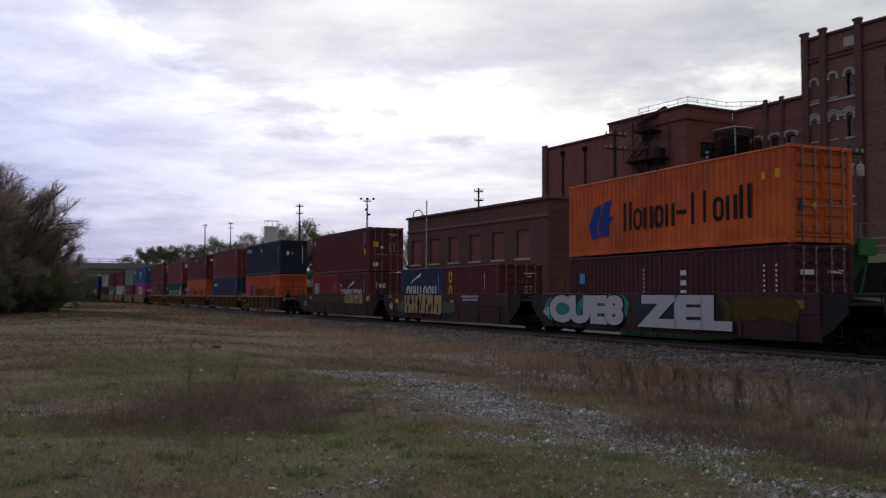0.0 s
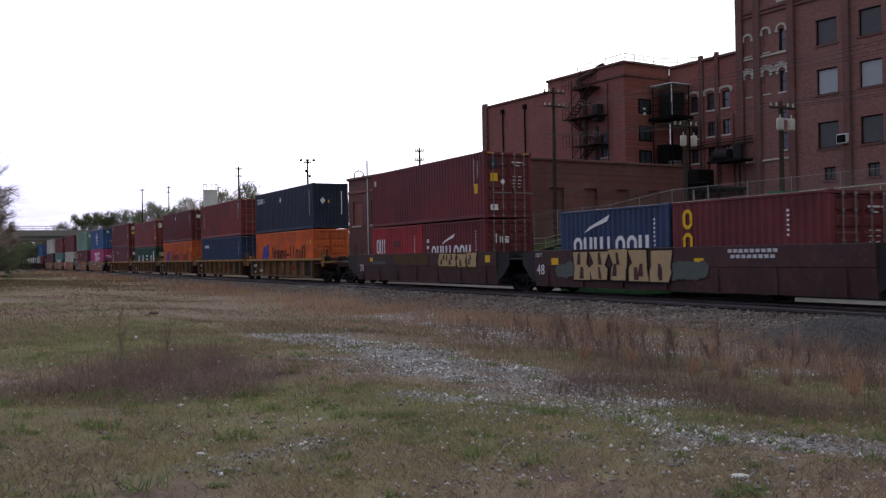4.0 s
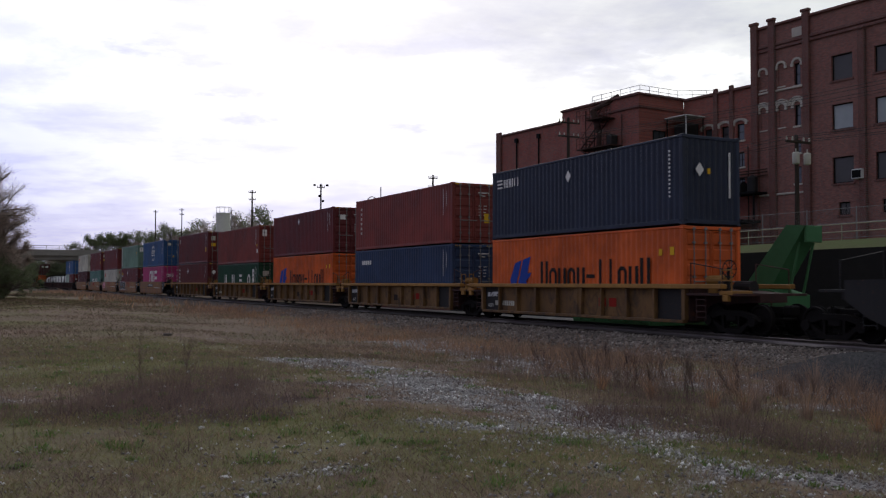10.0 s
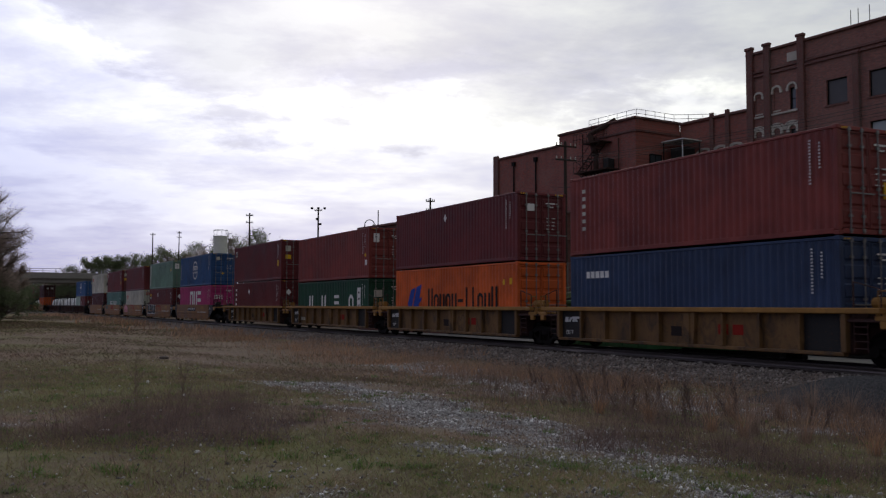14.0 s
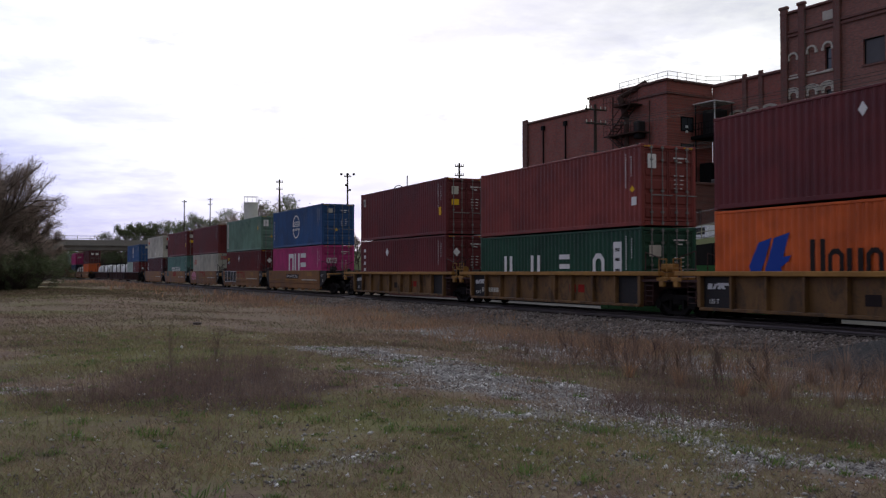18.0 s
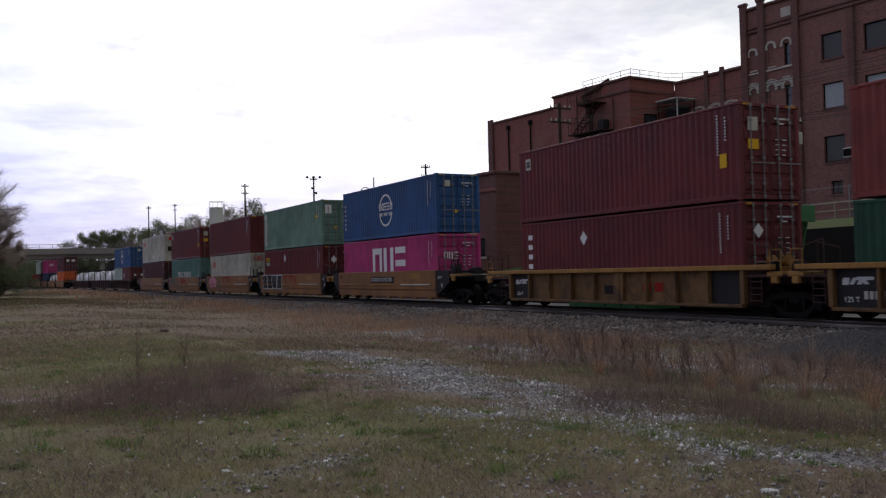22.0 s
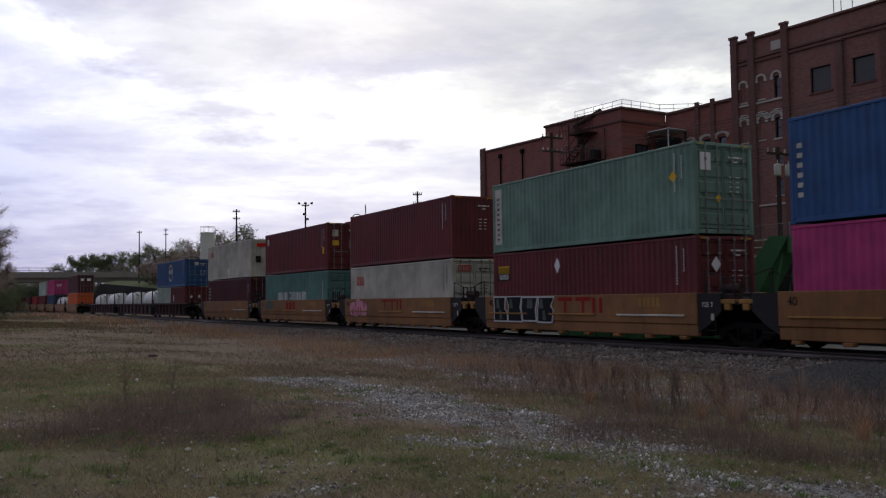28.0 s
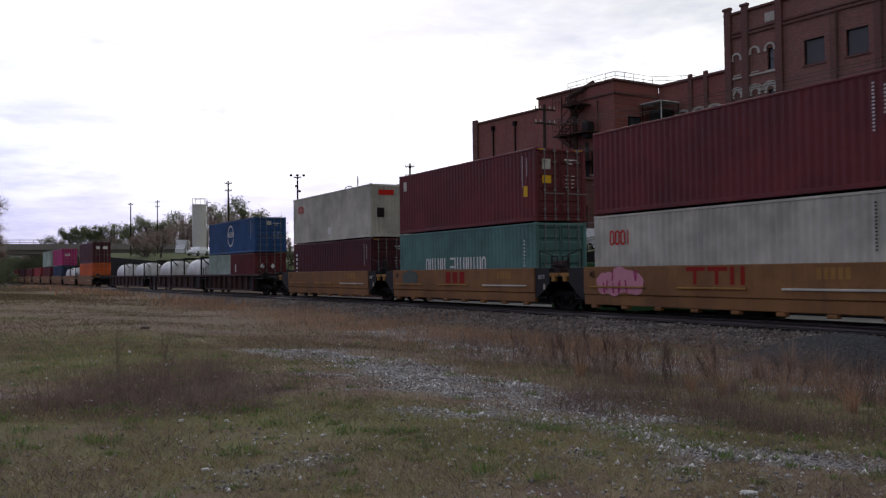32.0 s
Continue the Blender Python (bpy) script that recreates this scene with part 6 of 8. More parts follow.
container(105.35, Z0, CREAM, "pale grey corrugated container with red letters", end="door", marks=[("word", "side", .85, 1.85, 1.15, .5, REDMARK, "OOOl"), ("word", "end", .3, 2.3, .8, .3, REDMARK, "OOOl")] + codes(HIGH, L40, DARKMARK))
container(105.35, TOPHIGH, RED, RD, end="front", marks=w40())
container(121.2, Z0, TEAL, "teal green corrugated container with white letter blocks", marks=[("word", "side", 2.8, .8, 5.6, .85, WHITE, "Ohlhh ehlhhlhO"), ("column", "side", 11.3, .9, .08, 1.4, WHITE, 10)])
container(121.2, TOPHIGH, RED, RD + " with yellow and white door labels", marks=[("bar", "side", .5, 2.1, .35, .45, CREAM), ("patch", "end", .35, 2.05, .38, .4, CREAM, .0), ("patch", "end", .35, 1.5, .4, .3, YELLOWMARK, .0), ("bar", "side", 11.35, 1.0, .28, .42, YELLOWMARK)] + w40())
container(136.95, Z0, MAROON, RD, marks=[("column", "side", .45, .5, .25, 1.9, WHITE, 7)] + w40())
container(136.95, TOPHIGH, CREAM, "pale grey corrugated container with red letters", end="front", marks=[("word", "side", .9, 1.9, 1.1, .45, REDMARK, "OOOl"), ("patch", "end", .5, 2.3, .9, .28, REDMARK, -.002), ("patch", "end", .4, 1.1, .4, .5, DARKMARK, .0), ("bar", "side", 6.0, .4, .5, .4, WHITE)])
container(157.4, Z0, RED, "dark red twenty-foot container with white labels", L20, LOW, marks=[("bar", "side", 1.2, 1.2, .25, .6, WHITE), ("diamond", "end", .4, 1.4, .35, .4, WHITE), ("diamond", "end", 1.2, 1.4, .35, .4, WHITE)])
container(163.55, Z0, MINT, "pale green twenty-foot container", L20, LOW)
container(157.4, TOPLOW, BLUE, "blue corrugated container with white ring emblem", h=LOW, marks=[("ring", "side", 6.2, 1.4, 1.65, 1.65, WHITE, 1), ("word", "side", 5.35, 1.3, 1.7, .4, WHITE, "OOeeO"), ("patch", "end", .9, 2.0, .4, .3, CREAM, -.002)] + codes(LOW, L40))
container(229.5, Z0, ORANGE, "bright orange corrugated container", marks=[])
container(229.5, TOPHIGH, MAROON, RD + " with white door labels", marks=[("patch", "end", .5, 1.9, .5, .4, WHITE, .0), ("patch", "end", 1.4, 1.9, .6, .4, WHITE, .0)])
container(261.5, Z0, SLATE, "slate blue corrugated container")
container(261.5, TOPHIGH, PINK, "magenta pink corrugated container", marks=[("word", "end", .4, 1.6, .9, .4, WHITE, "O##")])
container(277.5, Z0, RED, RD)
container(277.5, TOPHIGH, MINT, "pale grey-green corrugated container")
container(293.5, Z0, BRIGHTRED, "bright red corrugated container")
container(309.5, Z0, RED, RD)
container(325.5, Z0, MAROON, RD)
container(341.5, Z0, RED, RD)
for s_, c_, l_ in ((357.5, CREAM, "pale grey corrugated container"), (373.5, RED, RD), (389.5, BRIGHTRED, "bright red corrugated container"), (405.5, MAROON, RD), (421.5, RED2, RD), (437.5, SLATE, "slate blue corrugated container"), (453.5, RED, RD)):
    container(s_, Z0, c_, l_)


def tank(s0):
    """A white tank in an open steel frame."""
    t = thing("tank_container", "white tank container in a dark steel frame", "tank", group="tank containers on the train")
    L, h = L20, LOW
    part("shell", Geo().lathe([(.02, -2.75), (.6, -2.68), (.95, -2.5), (1.1, -2.25), (1.1, 2.25), (.95, 2.5), (.6, 2.68), (.02, 2.75)], "x", 28, (0, 0, 1.32)), TANKWHITE, t, smooth=True)
    g = Geo()
    for x in (-L / 2, L / 2 - .12):
        for y in (-W2, W2 - .12):
            g.bev(x, x + .12, y, y + .12, .0, h, .015)
        g.bev(x, x + .12, -W2 + .12, W2 - .12, 0, .15, .015).bev(x, x + .12, -W2 + .12, W2 - .12, h - .12, h, .015)
        for sg in (-1, 1):
            g.bar((x + .06, sg * (W2 - .1), .1), (x + .06, sg * .3, 1.0), .05, 6).bar((x + .06, sg * (W2 - .1), h - .1), (x + .06, sg * .5, 1.9), .05, 6)
    for y in (-W2, W2 - .12):
        g.bev(-L / 2 + .12, L / 2 - .12, y, y + .12, 0, .14, .015)
    part("frame", g, BLACKSTEEL, t)
    part("walkway", Geo().box(-2.4, 2.4, -.25, .25, 2.44, 2.48), ZINC, t)
    part("manhole", Geo().bar((0, 0, 2.38), (0, 0, 2.56), .28, 16), ZINC, t)
    MOVERS.append((t, s0 + L / 2, Z0))


for s in (172.2, 183.2, 195.6, 206.6, 246.0, 252.4):
    tank(s)

# ---------------------------------------------------------------- distance and yard


def far(az, dist, z=0.0):
    """A place at so many degrees left of the first heading."""
    a = radians(az)
    return Vector((-math.sin(a) * dist, math.cos(a) * dist, z))


def upright(az, dist, z=0.0, turn=0.0):
    p = far(az, dist, z)
    return pose(p.x, p.y, p.z, 0, 0, az + turn)


def make_bridge():
    b = thing("road_bridge", "grey concrete girder road bridge over the railway", "bridge", upright(17.3, 236), kind="structure")
    # local x to the right, y away
    z0, z1 = 6.9, 10.2
    part("girder", Geo().bev(-62, 24, -.3, .5, z0, z0 + 1.2, .05).bev(-62, 24, 8.2, 9.0, z0, z0 + 1.2, .05), CONCRETE, b)
    part("deck", Geo().bev(-64, 26, -1.1, 9.8, z0 + 1.21, z0 + 1.75, .05), CONCRETE, b)
    part("fascia", Geo().bev(-64, 26, -1.25, -1.11, z0 + 1.0, z0 + 2.4, .03), CONCRETE, b)
    for i in range(31):
        part("rail_post", Geo().bar((-62 + 2.8 * i, -1.1, z0 + 2.4), (-62 + 2.8 * i, -1.1, z1), .07, 6), ZINC, b)
    for h in (z0 + 2.75, z1):
        part("rail_bar", Geo().bar((-64, -1.1, h), (26, -1.1, h), .06, 6), ZINC, b)
    for x in (-18.0, 2.0, 22.0):
        for y in (.6, 7.6):
            part("column", Geo().bev(x - .55, x + .55, y - .5, y + .5, -.4, z0 - .9, .08), CONCRETE, b)
        part("pier_cap", Geo().bev(x - .8, x + .8, -.6, 9.2, z0 - .89, z0 - .01, .08), CONCRETE, b)
    part("abutment", Geo().bev(24.1, 28, -.8, 9.6, -.4, z0 + 1.2, .08), CONCRETE, b)
    emb = thing("road_embankment", "grassy earth embankment leading up to the bridge", "embankment", upright(17.3, 236), kind="structure")
    g = Geo().add([(28.1, -1, 7.4), (28.1, 9.5, 7.4), (28.1, -14, -.5), (28.1, 23, -.5), (60, -1, 6.5), (60, 9.5, 6.5), (60, -14, -.5), (60, 23, -.5)], [(0, 1, 5, 4), (0, 4, 6, 2), (1, 3, 7, 5), (2, 3, 1, 0), (4, 5, 7, 6)])
    part("slope", g, bpy.data.materials["mown_bank_grass"], emb)


make_bridge()


def grow(rnd, p, d, length, r, depth, segs, tips):
    """Branch out from p along d; collects (a, b, r0, r1) and twig tips."""
    q = p + d * length
    segs.append((p, q, r, r * .62))
    if depth == 0:
        tips.append((q, d))
        return
    n = 3 if depth > 1 else 4
    for i in range(n):
        ax = d.orthogonal().normalized()
        ax.rotate(Matrix.Rotation(rnd.random() * 6.283, 3, d))
        nd = (d + ax * (.35 + .55 * rnd.random())).normalized()
        nd.z += .12
        nd.normalize()
        grow(rnd, p + d * length * (.55 + .45 * rnd.random()) if i else q, nd, length * (.58 + .22 * rnd.random()), r * (.5 + .15 * rnd.random()), depth - 1, segs, tips)


def tree_meshes(key, seed, H, leafy, spread=1.0, depth=4, nleaf=9, stems=0):
    rnd = random.Random(seed)
    segs, tips = [], []
    for k in range(stems):
        a = 6.283 * k / stems + rnd.random()
        grow(rnd, Vector((math.cos(a) * .03, math.sin(a) * .03, -.3)), Vector((math.cos(a) * .45, math.sin(a) * .45, 1)).normalized(), H * .2, H * .009, depth, segs, tips)
    for k in range(0 if stems else 1 if leafy else 2):
        grow(rnd, Vector((.05 * k, .05 * k, -.3)), Vector((.12 * (rnd.random() - .5) + .2 * k, .1 * (rnd.random() - .5), 1)).normalized(), H * .30, H * .018, depth, segs, tips)
    g = Geo()
    for a, b, r0, r1 in segs:
        g.bar(a, b, r0, 5, r1, caps=False)
    top = max(t.z for t, _ in tips)
    f = H / top
    g.v = [(x * f * spread, y * f * spread, z * f) for x, y, z in g.v]
    trunk = g.mesh("trunk_" + key)
    npr = np.random.RandomState(seed)
    T = np.array([t for t, _ in tips]) * (f * spread, f * spread, f)
    Dv = np.array([d for _, d in tips])
    # twigs: thin slivers fanning out of every tip
    k = 80 if not leafy else 6
    base = np.repeat(T, k, 0)
    dirs = np.repeat(Dv, k, 0) + npr.normal(0, .8, (len(base), 3))
    base = base - np.repeat(Dv, k, 0) * (H * .16 * npr.rand(len(base), 1)) + npr.normal(0, H * .012, base.shape)
    dirs /= np.linalg.norm(dirs, axis=1, keepdims=True)
    ln = H * (.03 + .05 * npr.rand(len(base), 1))
    sidev = np.cross(dirs, npr.normal(0, 1, dirs.shape))
    sidev /= np.linalg.norm(sidev, axis=1, keepdims=True)
    wv = np.stack([base - sidev * H * .0008, base + sidev * H * .0008, base + dirs * ln], 1).reshape(-1, 3)
    twig = raw_mesh("twigs_" + key, wv, np.arange(len(wv)).reshape(-1, 3), None)
    leaf = None
    if leafy or nleaf:
        c = np.repeat(T, nleaf, 0)
        c = c + npr.normal(0, H * .027, c.shape)
        s = H * (.005 + .008 * npr.rand(len(c), 1)) * (1.0 if leafy else .7)
        a = npr.normal(0, 1, c.shape); a /= np.linalg.norm(a, axis=1, keepdims=True)
        b = np.cross(a, npr.normal(0, 1, c.shape)); b /= np.linalg.norm(b, axis=1, keepdims=True)
        lv = np.stack([c - a * s, c + b * s * .6, c + a * s, c - b * s * .6], 1).reshape(-1, 3)
        leaf = raw_mesh("leaves_" + key, lv, np.arange(len(lv)).reshape(-1, 4), None)
    return trunk, twig, leaf


TREES = {"leafy": tree_meshes("leafy", 4, 10, True, 1.15, 4, 80), "leafy2": tree_meshes("leafy2", 9, 10, True, 1.0, 4, 40), "bare": tree_meshes("bare", 5, 10, False, .9, 4, 0), "bare2": tree_meshes("bare2", 12, 10, False, 1.1, 4, 3),
         "shrub": tree_meshes("shrub", 21, 10, True, 1.5, 3, 90, 7), "brush": tree_meshes("brush", 33, 10, False, 1.0, 4, 4, 6)}


def tree(kind, m, H, label, leaf=None, group="trees"):
    t = thing("tree", label, "tree", m, group)
    tr, tw, lf = TREES[kind]
    s = Matrix.Scale(H / 10, 4)
    part("trunk", tr, BARK, t, at=s)
    part("twig_spray", tw, TWIG, t, at=s)["kind"] = "stuff"
    if lf:
        part("crown", lf, leaf or LEAFGREEN, t, at=s)["kind"] = "stuff"
    return t


rt = random.Random(7)
# thicket beside the line, at the field's far corner
for az, dist, H, kind in ((27.6, 84, 13.2, "bare2"), (26.4, 90, 12.6, "bare"), (25.4, 95, 13.4, "bare2"), (24.6, 100, 12.4, "bare"), (24.0, 96, 11.4, "bare2"), (23.3, 104, 9.6, "bare"), (28.8, 82, 13.8, "bare"), (30.3, 80, 13, "bare2"), (22.7, 110, 7.6, "bare2"), (25.9, 86, 10.5, "bare2"), (32, 78, 13, "bare"), (22.9, 92, 12.5, "bare"), (23.9, 88, 13.2, "bare2"), (22.1, 97, 10.5, "bare2"), (23.4, 90, 11.5, "bare"), (24.9, 86, 13.4, "bare")):
    tree(kind, upright(az + 2.0, dist, -.2, rt.random() * 360), H, "tall bare deciduous tree with thin grey-brown twigs", LEAFGREEN, "thicket by the field")
for az, dist, H in ((27.4, 82, 9.5), (26.2, 85, 9.0), (25.2, 90, 9.4), (24.5, 94, 8.4), (23.9, 99, 7.6), (23.2, 102, 5.6), (28.6, 80, 10), (30, 79, 10), (22.0, 103, 8.0), (21.3, 106, 6.2), (22.6, 99, 9.0), (26.8, 92, 11), (25.7, 97, 10.5), (31.4, 78, 10)):
    tree("brush", upright(az + 1.5, dist, -.2, rt.random() * 360), H, "dense many-stemmed thicket of bare grey-brown brush", LEAFDARK, "thicket by the field")
for az, dist, H in ((24.5, 90, 4.2), (25.9, 84, 4.8), (27.4, 80, 5.2), (23.6, 95, 3.8), (22.9, 100, 3.2), (29.2, 78, 5.0), (25.2, 82, 3.2), (31, 76, 4.6), (24.0, 97, 4.6), (26.7, 80, 4.0), (28.4, 77, 4.4), (21.4, 101, 4.2), (22.8, 96, 5.6), (23.8, 92, 5.8), (24.8, 88, 5.6), (22.2, 97, 5.0), (23.1, 93, 5.4)):
    tree("shrub", upright(az + 1.3, dist, -.2 - .2 * H, rt.random() * 360), H, "low dense green shrub at the thicket's foot", LEAFDARK, "thicket by the field")
# trees beyond the bridge and along the raised road
for az, dist, H, kind in ((17.6, 262, 14.5, "leafy"), (16.4, 268, 15.5, "leafy"), (15.5, 272, 14.0, "leafy"), (18.6, 275, 12.0, "bare"), (19.3, 268, 11.8, "bare2"), (14.8, 262, 13, "bare"), (14.0, 250, 14, "leafy2"), (13.2, 246, 15, "leafy2"), (12.4, 252, 14.5, "bare2"), (11.7, 250, 16.5, "leafy2"), (11.2, 250, 14, "bare"), (9.1, 205, 15.5, "bare2"), (8.3, 210, 16.5, "leafy2"), (7.6, 212, 16, "bare2"), (6.9, 205, 14.5, "bare"), (9.8, 215, 14, "leafy2"), (20.4, 330, 12, "leafy2"), (21.4, 335, 12, "leafy"), (19.6, 340, 12.5, "leafy2"), (22.3, 325, 11, "leafy"), (18.8, 345, 12, "leafy"), (23.2, 330, 11, "leafy2"), (18.0, 350, 12, "leafy2"), (20.9, 350, 12.5, "leafy"), (10.6, 215, 13, "bare")):
    tree(kind, upright(az, dist, 0 if az < 19.5 else -.3, rt.random() * 360), H + (1.5 if az < 14.5 else 0), "round green spring tree beyond the bridge" if kind == "leafy" else "half-bare spring tree with thin foliage", None, "trees beyond the bridge")

for i in range(13):
    tree("shrub", upright(16.6 + .6 * i, 262 + 38 * rt.random(), -1.4, rt.random() * 360), 7.5 + 2.5 * rt.random(), "dense green thicket seen under the bridge", LEAFDARK, "trees beyond the bridge")
for i in range(34):
    s_ = 74 + 4.7 * i + 2 * rt.random()
    q_ = on_track(s_, 9.3 + 2.2 * rt.random(), terrace_z(s_) - .9)
    az_ = math.degrees(math.atan2(-q_[0], q_[1]))
    if 8.0 < az_ < 12.2 or az_ > 14.2:
        continue
    tree("bare" if i % 3 else "shrub", pose(*q_, 0, 0, rt.random() * 360), 2.2 + 1.6 * rt.random() if i % 3 == 0 else 3.6 + 2.6 * rt.random(), "scrubby sapling on the bank behind the track", LEAFDARK, "scrub on the bank")


def make_hills():
    rnd = np.random.RandomState(3)
    az = np.radians(np.arange(-60, 61, .5))
    v, n = [], len(az)
    hs = 9 + 5 * np.sin(np.arange(n) * .13) + 3 * np.sin(np.arange(n) * .41 + 1) + rnd.rand(n) * 3.0
    for r, k in ((900, 0.0), (920, 1.0), (1100, .8)):
        v += [(-math.sin(a) * r, math.cos(a) * r, h * k - (1 if k == 0 else 0)) for a, h in zip(az, hs)]
    i = np.arange(3 * n).reshape(3, n)
    f = np.stack([i[:-1, :-1], i[:-1, 1:], i[1:, 1:], i[1:, :-1]], -1).reshape(-1, 4)
    # distance haze is put into the ridge's flat grey colour
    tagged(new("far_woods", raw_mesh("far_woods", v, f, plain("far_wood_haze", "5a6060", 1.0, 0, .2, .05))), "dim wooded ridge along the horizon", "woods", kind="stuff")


make_hills()


def utility_pole(p, H, arms=1, cans=0, turn=0.0, floods=False, arm=.8):
    u = thing("utility_pole", "weathered timber utility pole" + (" with pale transformer cans" if cans else " with floodlights" if floods else " with cross-arms"), "pole", pose(p[0], p[1], p[2], 0, 0, turn), "utility poles")
    part("shaft", Geo().bar((0, 0, -.5), (0, 0, H), .14, 10, .09), WOODPOLE, u)
    for i in range(arms):
        z = H - .35 - .9 * i
        a = part("cross_arm", Geo().bev(-arm, arm, -.16, -.05, z - .05, z + .05, .01), WOODPOLE, u)
        for x in (-arm * .9, -arm * .45, arm * .45, arm * .9):
            part("insulator", Geo().lathe([(.03, z + .06), (.05, z + .1), (.03, z + .15), (.05, z + .19), (.02, z + .24)], "z", 8, (x, -.1, 0)), CREAM, a)
    for i in range(cans):
        x = (-.36, .36, 0)[i]
        c = part("transformer_can", Geo().lathe([(.05, H - 1.45), (.15, H - 1.43), (.165, H - 1.38), (.165, H - .95), (.14, H - .88), (.05, H - .86)], "z", 16, (x, -.3, 0)), CREAM, u, "pale grey transformer can", True)
        part("bushing", Geo().bar((x, -.3, H - .88), (x, -.3, H - .7), .03, 6), CREAM, c)
    if floods:
        for x in (-.75, 0, .75):
            part("floodlight", Geo().bev(x - .15, x + .15, -.4, -.15, H - .2, H + .05, .04), IRON, u)
        part("floodlight", Geo().bev(-.3, .0, -.4, -.15, H - 1.5, H - 1.25, .04), IRON, u)
        part("floodlight", Geo().bev(.1, .4, -.4, -.15, H - 2.1, H - 1.85, .04), IRON, u)
    return u


LAT = 13.3
line = [(2, 10.8, 0), (18, 10.3, 0), (50.4, 12.5, 0), (31.8, 8.7, 2), (38.3, 8.7, 2)]
heads = []
for s, H, cans in line:
    z = yard_z(s)
    p = on_track(s, LAT, z)
    utility_pole(p, H - z, 2 if cans == 0 else 1, cans, 22.5)
    heads.append((s, H - .2 if s != 50.4 else 11.2))
wires = thing("overhead_wires", "slack black overhead power cables between poles", "cables")
for (s0, h0), (s1, h1) in [*zip(heads[:3], heads[1:3]), ((18, 8.2), heads[3]), (heads[3], heads[4]), (heads[4], (50.4, 9.4))]:
    for off in (-1.1, -.5, .5, 1.1):
        g = Geo()
        pts = []
        for i in range(9):
            q = i / 8
            sag = 4 * q * (1 - q) * abs(s1 - s0) * .011
            pts.append(Vector(on_track(s0 + (s1 - s0) * q, LAT + off, h0 + (h1 - h0) * q - sag)))
        ring = [Vector((0, 0, .011)), Vector((N2[0], N2[1], 0)) * .011, Vector((0, 0, -.011)), Vector((N2[0], N2[1], 0)) * -.011]
        g.add([a + r for a in pts for r in ring], [(4 * i + j, 4 * i + (j + 1) % 4, 4 * i + 4 + (j + 1) % 4, 4 * i + 4 + j) for i in range(8) for j in range(4)])
        part("cable", g, WIRE, wires)
for az, dist, H, kw in ((14.2, 175, 13.4, {}), (12.7, 190, 15.0, {"arms": 2}), (8.6, 120, 12.1, {"arms": 2}), (4.46, 112, 12.1, {"floods": True}), (-2.45, 92, 10.8, {"arms": 2})):
    p = far(az, dist)
    zb = 2.6
    utility_pole((p.x, p.y, zb), H - zb + 1.65 - (.3 if az > 0 else 0), turn=az, arm=.45, **kw)
lp = thing("street_lamp", "slim grey lamp post with a curved arm", "lamp", upright(1.6, 88, 3.2))
part("post", Geo().bar((0, 0, 0), (0, 0, 6.2), .06), ZINC, lp)
g = Geo()
arc = [(.45 - .45 * math.cos(math.pi * i / 8), 6.2 + .45 * math.sin(math.pi * i / 8), math.pi * i / 8) for i in range(9)]
g.add([(x - .045 * math.cos(q) * math.cos(b), .045 * math.sin(b), z + .045 * math.sin(q) * math.cos(b)) for x, z, q in arc for b in [2 * math.pi * k / 6 for k in range(6)]],
      [(6 * i + k, 6 * i + (k + 1) % 6, 6 * i + 6 + (k + 1) % 6, 6 * i + 6 + k) for i in range(8) for k in range(6)])
part("arm", g, ZINC, lp)
part("head", Geo().bev(.7, 1.1, -.15, .15, 6.02, 6.2, .04), CREAM, lp)

silo = thing("silo", "tall pale grey cylindrical silo with roof railing", "silo", upright(10.3, 172, 1.4))
part("shell", Geo().lathe([(1.25, -2.6), (1.25, 12.6), (1.3, 12.62), (1.3, 12.85), (.1, 12.95)], "z", 32), SILO, silo, smooth=False)
for i in range(9):
    a = 2 * math.pi * i / 9
    part("rail_post", Geo().bar((1.25 * math.cos(a), 1.25 * math.sin(a), 12.8), (1.25 * math.cos(a), 1.25 * math.sin(a), 13.9), .035, 5), WHITERAIL, silo)
g = Geo()
for i in range(20):
    a0, a1 = 2 * math.pi * i / 20, 2 * math.pi * (i + 1) / 20
    g.bar((1.25 * math.cos(a0), 1.25 * math.sin(a0), 13.9), (1.25 * math.cos(a1), 1.25 * math.sin(a1), 13.9), .04, 5, caps=False)
part("rail_ring", g, WHITERAIL, silo)
g = Geo()
for i in range(26):
    g.bar((1.45, -.25, .5 * i), (1.45, .25, .5 * i), .03, 5)
for y in (-.25, .25):
    g.bar((1.45, y, -1), (1.45, y, 13.8), .035, 5)
for z in (11.2, 12.3, 13.3):
    g.bar((1.3, -.4, z), (2.0, -.4, z), .04, 5).bar((1.3, .4, z), (2.0, .4, z), .04, 5)
part("ladder", g, ZINC, silo)


